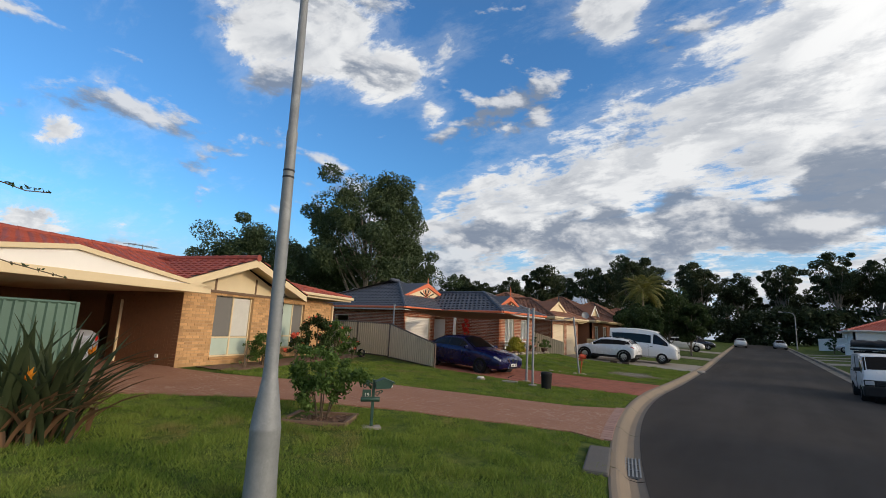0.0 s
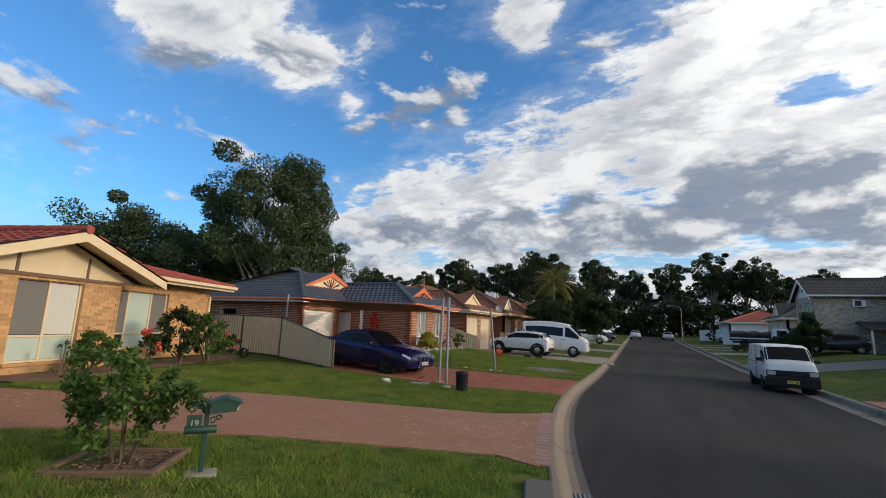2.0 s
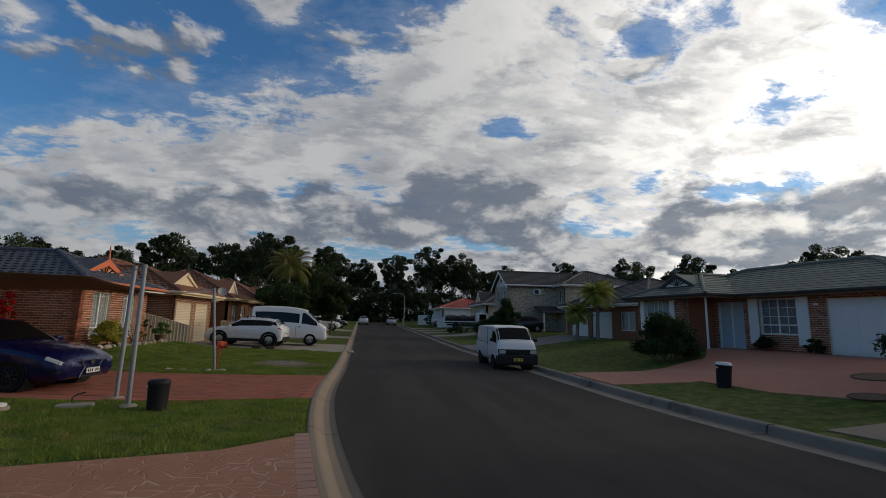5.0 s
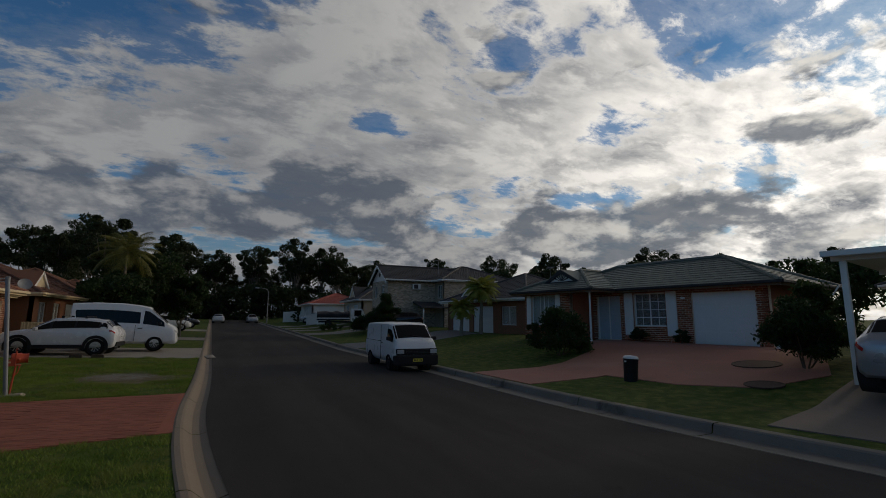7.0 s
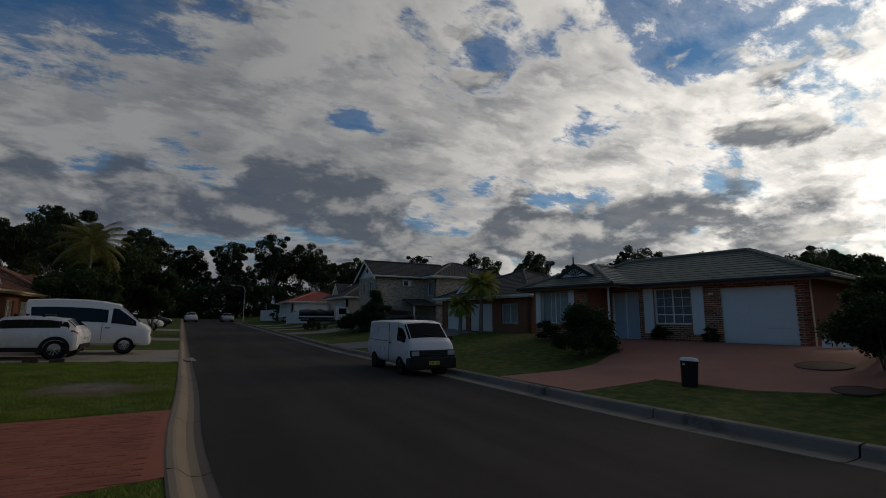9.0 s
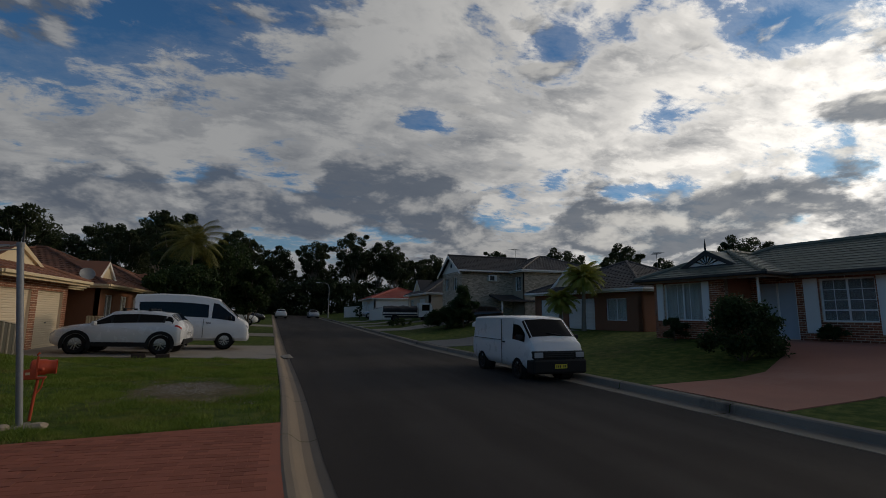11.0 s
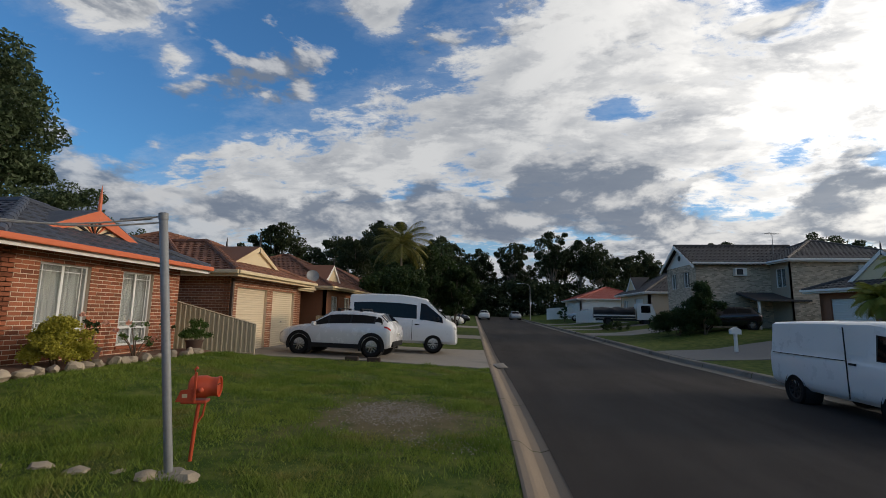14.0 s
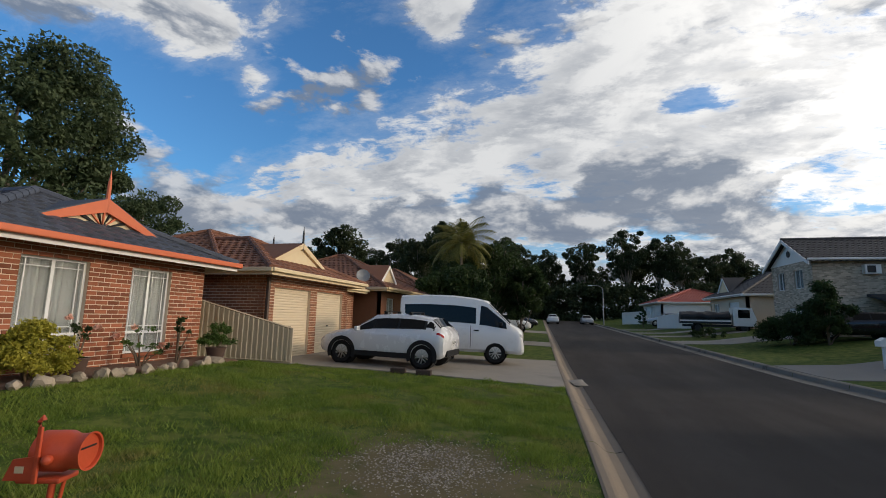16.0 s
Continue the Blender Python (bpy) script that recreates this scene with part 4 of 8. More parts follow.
part("vent", box(-0.05, 0.62, 0.62, -0.012, 0.72, 0.72, bevel=0.008), WHITE, A, "small white wall vent")
part("roof_vent", lathe([(0.16, 3.9), (0.16, 4.25), (0.26, 4.26), (0.27, 4.40), (0.17, 4.48), (0.02, 4.5)], 16, Matrix.Translation((0.2, 5.0, -0.42))), TILE_RED, A, "red whirling roof vent")
antenna(A.matrix_world @ Matrix.Translation((3.2, 6.2, 3.0)))
# carport
cp = thing("carport", "open carport with a white sheet gable and cream fascia", "carport", pose(-9.8, 2.31, 0, 0, 0, 106.3))
part("gable_panel", prism([(-6.9, 2.60), (-0.25, 2.60), (-3.6, 3.06)], -1.05, -1.0), WHITE_SHEET, cp)
part("fascia", box(-7.0, -1.12, 2.42, -0.15, -1.05, 2.62, bevel=0.01), CREAM, cp)
for xa in (-7.0, -0.15):
    part("rafter_board", prism([(xa, 2.62), (-3.6, 3.14), (-3.6, 3.04), (xa, 2.52)], -1.12, -1.02), CREAM, cp)
    part("roof_sheet", prism([(xa, 2.60), (-3.6, 3.12), (-3.6, 3.08), (xa, 2.56)], -1.0, 6.2), WHITE_SHEET, cp)
part("ceiling_lining", box(-8.5, -1.0, 2.44, -0.2, 6.2, 2.48), CREAM, cp)
for x, y in ((-8.4, -0.9), (-8.4, 6.0)):
    part("post", box(x - 0.05, y - 0.05, 0.2, x + 0.05, y + 0.05, 2.45), CREAM, cp)
part("end_wall", box(-8.5, 6.2, 0.2, 0.9, 6.4, 2.45), WALL_BROWN, cp)
part("cross_rail", box(-3.6, 6.12, 1.45, -0.2, 6.18, 1.52), CREAM, cp)
part("cross_rail", box(-1.9, 6.10, 0.9, -1.83, 6.12, 2.3), CREAM, cp)

# ---- slate-roofed red brick house with orange gables ----
B = thing("house", "red brick bungalow with slate-blue tiles and orange gables", "house", pose(-8.85, 15.2, 0.0, 0, 0, 90))
# local x = y - 15.2, local y = -(x + 8.85)
zB, topB = 0.10, 2.80
h1, h2 = (0.70, 1.85, 0.78, 2.52), (2.72, 3.72, 0.78, 2.52)
brick_wall("wall", (3.8, 0), (8.5, 0), zB, topB, BRICK_RED, MORTAR, B, [h1, h2], singles=300)
brick_wall("wall", (3.8, 2.6), (3.8, 0), zB, topB, BRICK_RED, MORTAR, B)
brick_wall("wall", (8.5, 0), (8.5, 9), zB, topB, BRICK_RED, MORTAR, B)
brick_wall("wall", (0.45, 4.15), (3.3, 4.15), zB, topB, BRICK_RED, MORTAR, B, [(0.12, 2.42, 0.1, 2.36)])
brick_wall("wall", (0.45, 13), (0.45, 4.15), zB, topB, BRICK_RED, MORTAR, B, [(3.2, 4.4, 1.2, 2.3)])
brick_wall("wall", (3.3, 4.15), (3.3, 5.2), zB, topB, BRICK_RED, MORTAR, B)
brick_wall("wall", (3.3, 5.2), (3.8, 5.2), zB, topB, BRICK_RED, MORTAR, B)
brick_wall("wall", (3.8, 5.2), (3.8, 2.6), zB, topB, BRICK_RED, MORTAR, B, [(0.5, 1.5, 0.3, 2.3)])
wall("wall", (8.5, 13), (0.45, 13), zB, topB, MORTAR, B)
part("front_door", box(3.83, 3.7, 0.3, 3.87, 4.7, 2.3), WHITE, B, "white front door")
roller_door(B, 0.57, 2.87, 4.27, 0.35, 2.36, ROLLER_WHITE)
for h in (h1, h2):
    ww, hh = h[1] - h[0], h[3] - h[2]
    w = window(B, (3.8 + h[0], 0), (1, 0), ww, hh, h[2], ALU, CURTAIN, split=0.5, low=0.42, sill=BRICK_RED)
    for x in (0.12, 0.88):
        part("glazing_bar", box(ww * x - 0.009, 0.085, 0.05, ww * x + 0.009, 0.10, hh - 0.05), ALU, w)
    part("glazing_bar", box(0.045, 0.085, 0.54, ww - 0.045, 0.10, 0.56), ALU, w)
    part("glazing_bar", box(0.045, 0.085, hh - 0.17, ww - 0.045, 0.10, hh - 0.155), ALU, w)
zeB = 2.82
hip_roof(B, 3.25, 9.05, -0.5, 9, zeB, 24, TILE_BLUE, "y", trim=WHITE, back_to=9.0, planes="LRF")
hip_roof(B, -0.15, 9.0, 3.6, 13.5, zeB, 22.5, TILE_BLUE, "x", trim=WHITE)
gutter(B, [(3.25, 3.6), (3.25, -0.5), (9.05, -0.5), (9.05, 6)], zeB + 0.05, ORANGE, fascia=WHITE)
gutter(B, [(-0.15, 13.5), (-0.15, 3.6), (3.2, 3.6)], zeB + 0.05, ORANGE, fascia=WHITE)
gablet(B, 5.05, 7.6, 0.62, 3.30, 3.92, ORANGE, CREAM_SHEET, 0.62, 1.6, True, TILE_BLUE)
gablet(B, 2.1, 6.6, 5.6, 3.68, 4.62, ORANGE, CREAM_SHEET, 0.35, 2.4, True, TILE_BLUE)
for x in (3.45, 4.55):
    part("porch_post", box(x - 0.06, 2.7 + (x - 3.45), 0.25, x + 0.06, 2.82 + (x - 3.45), 2.62), WHITE, B)

# ---- brown-roofed house with two garage doors ----
C = thing("house", "brown brick house with two cream roller doors and brown tiles", "house", pose(-8.65, 25.9, 0.0, 0, 0, 90))
zC, topC = 0.10, 2.84
d1, d2 = (0.45, 2.55, 0.1, 2.42), (3.0, 5.0, 0.1, 2.42)
brick_wall("wall", (0, 0), (5.4, 0), zC, topC, BRICK_BROWN, MORTAR, C, [d1, d2])
brick_wall("wall", (0, 9), (0, 0), zC, topC, BRICK_BROWN, MORTAR, C)
brick_wall("wall", (5.4, 0), (5.4, 1.6), zC, topC, BRICK_BROWN, MORTAR, C)
brick_wall("wall", (5.4, 1.6), (9.5, 1.6), zC, topC, BRICK_BROWN, MORTAR, C, [(0.6, 1.5, 0.9, 2.45), (2.2, 3.4, 0.9, 2.45)])
brick_wall("wall", (9.5, 1.6), (9.5, 9), zC, topC, BRICK_BROWN, MORTAR, C)
wall("wall", (9.5, 9), (0, 9), zC, topC, MORTAR, C)
roller_door(C, 0.45, 2.55, 0.10, 0.25, 2.42, ROLLER)
roller_door(C, 3.0, 5.0, 0.10, 0.25, 2.42, ROLLER)
window(C, (6.0, 1.6), (1, 0), 0.9, 1.55, 0.9, ALU, CURTAIN, split=0.5, low=0.4, sill=BRICK_BROWN)
window(C, (7.6, 1.6), (1, 0), 1.2, 1.55, 0.9, ALU, CURTAIN, split=0.5, low=0.4, sill=BRICK_BROWN)
zeC = 2.86
hip_roof(C, -0.55, 5.95, -0.55, 6, zeC, 24, TILE_BROWN, "y", trim=CREAM, back_to=8.0, planes="LRF")
hip_roof(C, -0.55, 10.1, 1.1, 9.6, zeC, 25, TILE_BROWN, "x", trim=CREAM)
gutter(C, [(-0.55, 9), (-0.55, -0.55), (5.95, -0.55), (5.95, 1.1), (10.1, 1.1)], zeC + 0.05, CREAM, fascia=CREAM)
gablet(C, 1.0, 4.4, 0.5, 3.32, 4.12, CREAM, CREAM_SHEET, 0.62, 2.0, False, TILE_BROWN)
gablet(C, 3.6, 5.9, 3.1, 3.85, 4.35, CREAM, CREAM_SHEET, 0.5, 1.4, False, TILE_BROWN)
downpipe(C, (0.06, -0.01), zC, 2.7, FENCE_FRAME)
dish = thing("satellite_dish", "pale grey satellite dish on the roof edge", "satellite dish", pose(-8.3, 32.0, 2.95, 0, 0, 30) @ Matrix.Scale(0.68, 4))
part("reflector", lathe([(0.02, 0.0), (0.2, 0.02), (0.36, 0.08), (0.42, 0.12), (0.41, 0.13), (0.35, 0.09), (0.02, 0.012)], 24, pose(0, 0, 0.45, 70, 0, 0)), GALV, dish, smooth=40)
part("arm", rod(bmesh.new(), (0, 0, 0), (0, 0.05, 0.45), 0.025), GALV, dish)


def plain_house(name, label, m, w, d, h, wallm, tilem, trim, pitch=24, holes=(), storeys=1, gable=None, mortar=None):
    """A bungalow seen from far off: walls with openings, windows, hipped roof, gutter and a front gable."""
    H = thing(name, label, "house", m)
    hs = [(a, b, c, e) for a, b, c, e, *_ in holes]
    wall("wall", (0, 0), (w, 0), -0.3, h, wallm, H, hs)
    wall("wall", (0, d), (0, 0), -0.3, h, wallm, H)
    wall("wall", (w, 0), (w, d), -0.3, h, wallm, H)
    wall("wall", (w, d), (0, d), -0.3, h, wallm, H)
    for a, b, c, e, k in holes:
        if k == "door":
            roller_door(H, a, b, 0.1, c, e, ROLLER_WHITE, False)
        else:
            window(H, (a, 0), (1, 0), b - a, e - c, c, ALU, CURTAIN)
    ax = "x" if w >= d else "y"
    hip_roof(H, -0.5, w + 0.5, -0.5, d + 0.5, h + 0.15, pitch, tilem, ax, trim=trim)
    gutter(H, [(-0.5, d), (-0.5, -0.5), (w + 0.5, -0.5), (w + 0.5, d)], h + 0.2, trim, fascia=trim)
    if gable:
        gx0, gx1, gz, gp, gm = gable
        gablet(H, gx0, gx1, 0.35, gz, gp, gm, CREAM_SHEET, 0.4, 2.0, False, tilem)
    return H


plain_house("house", "brown brick house with steep cream-edged gables", local(-9.2, 36.5, 90), 8.5, 9, 2.5, BRICK_BROWN, TILE_BROWN, CREAM, 26,
            [(0.8, 2.0, 0.9, 2.2, "win"), (3.2, 4.4, 0.9, 2.2, "win"), (5.6, 7.6, 0.1, 2.2, "door")], gable=(0.8, 3.2, 3.1, 4.1, WHITE))
F2 = plain_house("house", "far brown brick house behind the trees", local(-9.6, 47.5, 90), 9, 9, 2.5, BRICK_BROWN, TILE_BROWN, CREAM, 26,
                 [(1, 2.4, 0.9, 2.2, "win"), (5, 7.4, 0.1, 2.2, "door")], gable=(3.0, 5.6, 3.1, 4.2, WHITE))
plain_house("house", "far brick house with a clay tile roof", local(-10, 60, 90), 9, 9, 2.5, BRICK_TAN, TILE_BROWN, CREAM, 24, [(1, 2.4, 0.9, 2.2, "win"), (5, 7.4, 0.1, 2.2, "door")])
plain_house("house", "dark-roofed house behind the garage house", local(-22, 36, 90), 10, 9, 2.6, BRICK_BROWN, TILE_DARK, CREAM, 26)

# ---- grey-green roofed corner house across the street ----
D = thing("house", "brick bungalow with grey-green tiles, white shutters and double garage", "house", pose(15.69, 23.85, 0.72, 0, 0, -81))
brick_wall("wall", (-0.85, 0.1), (2.3, 0.1), -0.5, 2.42, BRICK_RED, MORTAR, D, [(0.50, 2.20, 0.70, 2.28)])
wall("wall", (-0.85, 7.4), (-0.85, 0.1), -0.5, 2.42, BRICK_RED, D)
wall("wall", (2.3, 0.1), (2.3, 1.9), -0.5, 2.42, BRICK_RED, D)
brick_wall("wall", (2.3, 1.9), (10.3, 1.9), -0.5, 2.42, BRICK_RED, MORTAR, D, [(0.25, 1.6, 0.05, 2.2), (2.35, 3.92, 0.72, 2.24), (5.10, 7.56, 0.02, 2.16)])
wall("wall", (10.3, 1.9), (10.3, 7.4), -0.5, 2.42, BRICK_RED, D)
wall("wall", (10.3, 7.4), (-0.85, 7.4), -0.5, 2.42, BRICK_RED, D)
window(D, (-0.35, 0.1), (1, 0), 1.7, 1.58, 0.70, ALU, CURTAIN, split=0.5, muntins=2)
w = window(D, (4.65, 1.9), (1, 0), 1.57, 1.52, 0.72, ALU, BLIND, split=0.5, muntins=3, low=0.4)
for zz in (0.75, 1.12):
    part("glazing_bar", box(0.04, 0.09, zz, 1.53, 0.11, zz + 0.02), ALU, w)
dr = part("front_door", box(2.56, 2.0, 0.05, 3.9, 2.05, 2.2), mat("pale_blue_screen", (0.42, 0.47, 0.52), 0.6, 0, 0.1, 3, 0.05), D, "pale screen door")
for x in (2.55, 3.20, 3.84):
    part("door_frame", box(x, 1.97, 0.05, x + 0.06, 2.06, 2.2), WHITE, dr)
for x0, x1, y in ((-0.68, -0.38, 0.1), (1.38, 1.68, 0.1), (4.16, 4.60, 1.9), (6.27, 6.74, 1.9)):
    zb = 0.68 if y < 1 else 0.30
    sh = part("shutter", box(x0, y - 0.05, zb, x1, y - 0.004, 2.28, bevel=0.006), WHITE, D)
    for i in range(int((2.2 - zb) / 0.1)):
        part("slat", box(x0 + 0.05, y - 0.062, zb + 0.07 + 0.1 * i, x1 - 0.05, y - 0.048, zb + 0.13 + 0.1 * i), WHITE, sh)
gd = part("garage_door", box(7.40, 2.0, 0.02, 9.86, 2.04, 2.16), WHITE, D, "white panel garage door")
for i in range(4):
    for j in range(5):
        part("panel", box(7.44 + 0.482 * j, 1.985, 0.08 + 0.525 * i, 7.87 + 0.482 * j, 2.0, 0.53 + 0.525 * i, bevel=0.006), WHITE, gd)
part("porch_post", lathe([(0.06, 0.0), (0.05, 0.1), (0.045, 2.3), (0.06, 2.42)], 12, Matrix.Translation((3.52, 0.1, 0))), WHITE, D)
zeD = 2.44
hip_roof(D, -1.40, 4.05, -0.45, 6, zeD, 24, TILE_GREEN, "y", trim=WHITE, wave=0.004, back_to=4.65, planes="LRF")
hip_roof(D, -1.35, 10.95, 1.32, 8.0, zeD, 24, TILE_GREEN, "x", trim=WHITE, wave=0.004)
gutter(D, [(-1.40, 6), (-1.40, -0.45), (4.05, -0.45), (4.05, 1.32), (10.95, 1.32), (10.95, 7.9)], zeD + 0.05, DARK_METAL, fascia=TIMBER)
gablet(D, 0.25, 2.4, 0.62, 2.98, 3.62, DARK_METAL, WHITE, 0.5, 2.0, True, TILE_GREEN)
part("wall_lamp", box(6.95, 1.84, 1.92, 7.13, 1.89, 2.00, bevel=0.006), WHITE, D, "white wall lamp")
part("carport_brace", rod(bmesh.new(), (11.2, 5.0, 1.75), (11.6, 5.0, 2.4), 0.03), WHITE, D)

# ---- two-storey beige brick house ----
T = thing("house", "two-storey beige brick house with a white gable", "house", pose(14.55, 51.0, 0.55, 0, 0, -90))
wall("wall", (0, 0), (5.2, 0), -0.6, 4.95, BRICK_BEIGE, T, [(0.75, 1.75, 3.3, 4.5), (3.0, 4.1, 3.3, 4.5), (1.9, 4.2, 0.0, 2.1)])
brickwork(T.children[-1], 5.2, -0.6, 4.95, BRICK_BEIGE, [(0.75, 1.75, 3.3, 4.5), (3.0, 4.1, 3.3, 4.5), (1.9, 4.2, 0.0, 2.1)])
wall("wall", (5.2, 0), (5.2, 5.0), -0.6, 4.95, BRICK_BEIGE, T)
brickwork(T.children[-1], 5.0, -0.6, 4.95, BRICK_BEIGE)
wall("wall", (5.2, 5.0), (7.4, 5.0), -0.6, 4.95, BRICK_BEIGE, T, [(0.5, 1.6, 3.2, 4.5)])
wall("wall", (7.4, 5.0), (7.4, 13), -0.6, 4.95, BRICK_BEIGE, T, [(5.5, 6.6, 3.3, 4.5)])
brickwork(T.children[-1], 8.0, -0.6, 4.95, BRICK_BEIGE, [(5.5, 6.6, 3.3, 4.5)])
wall("wall", (0, 13), (0, 0), -0.6, 4.95, BRICK_BEIGE, T)
wall("wall", (7.4, 13), (0, 13), -0.6, 4.95, BRICK_BEIGE, T)
window(T, (0.75, 0), (1, 0), 1.0, 1.2, 3.3, WHITE, BLIND)
window(T, (3.0, 0), (1, 0), 1.1, 1.2, 3.3, WHITE, BLIND)
window(T, (5.7, 5.0), (1, 0), 1.1, 1.3, 3.2, WHITE, BLIND)
roller_door(T, 1.9, 4.2, 0.1, 0.0, 2.1, ROLLER_WHITE)
gt = part("gable", prism([(-0.1, 4.95), (5.3, 4.95), (2.6, 6.45)], -0.02, 0.1), WHITE_SHEET, T)
part("gable_vent", lathe([(0.02, 0), (0.22, 0.0), (0.22, 0.04)], 8, pose(2.6, -0.03, 5.6, 90, 0, 0)), DARK_METAL, gt)
for xa in (-0.5, 5.7):
    part("bargeboard", prism([(xa, 4.78), (2.6, 6.58), (2.6, 6.36), (xa, 4.58)], -0.42, -0.34), WHITE, gt)
for q in (0, 1):
    a, b = ((-0.5, 8, 4.78), (-0.5, -0.4, 4.78)) if q == 0 else ((5.7, -0.4, 4.78), (5.7, 8, 4.78))
    c, d = ((2.6, -0.4, 6.56), (2.6, 8, 6.56)) if q == 0 else ((2.6, 8, 6.56), (2.6, -0.4, 6.56))
    tiles("roof_plane", a, b, c, d, TILE_DARK, gt)
ridge([(2.6, -0.4, 6.6), (2.6, 8, 6.6)], TILE_DARK, gt)
hip_roof(T, -0.5, 7.9, 4.5, 13.5, 4.95, 23, TILE_DARK, "y", trim=WHITE)
gutter(T, [(5.7, -0.4), (5.7, 4.5), (7.9, 4.5), (7.9, 13)], 4.98, WHITE, fascia=WHITE)
part("porch_roof", prism([(5.2, 2.9), (7.6, 2.3), (7.6, 2.2), (5.2, 2.75)], 2.6, 6.0), TILE_DARK, T)
part("porch_post", box(7.3, 2.8, -0.3, 7.42, 2.92, 2.3), WHITE, T)
for x, y in ((5.2, 2.9), (7.4, 9.5)):
    ac = part("air_conditioner", box(x, y - 0.4, 4.05, x + 0.32, y + 0.4, 4.6, bevel=0.02), WHITE, T, "white wall air conditioner")
    part("grille", box(x + 0.32, y - 0.3, 4.12, x + 0.328, y + 0.12, 4.53), DARK_METAL, ac)
antenna(pose(20.0, 46.0, 6.2, 0, 0, 20))

# ---- houses further along ----
E1 = plain_house("house", "dark brick house with white garage doors and white-edged gable", pose(17.2, 37.8, 0.62, 0, 0, -80), 9, 9, 2.35, BRICK_BROWN, TILE_DARK, WHITE, 24,
                 [(0.6, 2.8, 0.0, 2.05, "door"), (3.3, 5.6, 0.0, 2.05, "door"), (6.5, 8.0, 0.7, 2.0, "win")], gable=(1.2, 5.0, 2.75, 4.3, WHITE))
antenna(pose(24, 33, 4.4, 0, 0, 60))
plain_house("house", "blue-grey roofed house with pointed gables", local(15.0, 66.0, -90), 9, 8, 2.5, BRICK_BEIGE, TILE_DARK, WHITE, 28, [(1, 2.5, 0.8, 2.1, "win"), (5, 7.4, 0, 2.1, "door")], gable=(1.0, 4.4, 3.0, 4.6, WHITE))
plain_house("house", "low house with a bright red metal roof", local(11.8, 84.0, -90), 11, 9, 2.4, WHITE_SHEET, mat("red_metal_roof", (0.36, 0.06, 0.035), 0.55, 0.1, 0.12, 2, 0.1, 40), WHITE, 20, [(1, 2.5, 0.8, 2.1, "win"), (5, 7.4, 0, 2.1, "door")])
plain_house("house", "far brick house beyond the corner", pose(22.5, 8.0, 0.72, 0, 0, -48), 9, 9, 2.5, BRICK_RED, TILE_DARK, WHITE, 24, [(1, 2.5, 0.8, 2.1, "win")])

# ---- vehicles: local x forward, y to its left, origin on the ground at its middle ----
def hull_point(st, u, v):
    i = min(int(u), len(st) - 2)
    f = u - i
    x, hw, zb, zs, zt, ht = (a + (b - a) * f for a, b in zip(st[i], st[i + 1]))
    ring = [(0, zb), (hw * 0.86, zb), (hw * 0.97, zb + 0.10), (hw, zb + 0.42 * (zs - zb)), (hw * 0.995, zs - 0.10), (hw * 0.955, zs), (ht * 1.01, zt - 0.055), (ht * 0.90, zt - 0.005), (0, zt + 0.02)]
    k = min(int(v), 7)
    g = v - k
    return Vector((x, ring[k][0] * (1 - g) + ring[k + 1][0] * g, ring[k][1] * (1 - g) + ring[k + 1][1] * g))


def hull(st, name, paint, parent, sub=3):
    us = [i + k / sub for i in range(len(st) - 1) for k in range(sub)] + [len(st) - 1]
    vv = [0, 1, 1.5, 2, 2.5, 3, 3.5, 4, 4.5, 5, 5.5, 6, 6.5, 7, 7.5, 8]
    vs, fs = [], []
    for u in us:
        half = [hull_point(st, u, v) for v in vv]
        vs += half + [Vector((p.x, -p.y, p.z)) for p in half[-2:0:-1]]
    n = 2 * len(vv) - 2
    for j in range(len(us) - 1):
        for i in range(n):
            k = (i + 1) % n
            fs.append((j * n + i, (j + 1) * n + i, (j + 1) * n + k, j * n + k))
    fs.append(tuple(range(n)))
    fs.append(tuple(range((len(us) - 1) * n, len(us) * n))[::-1])
    return part(name, (vs, fs), paint, parent, smooth=38)


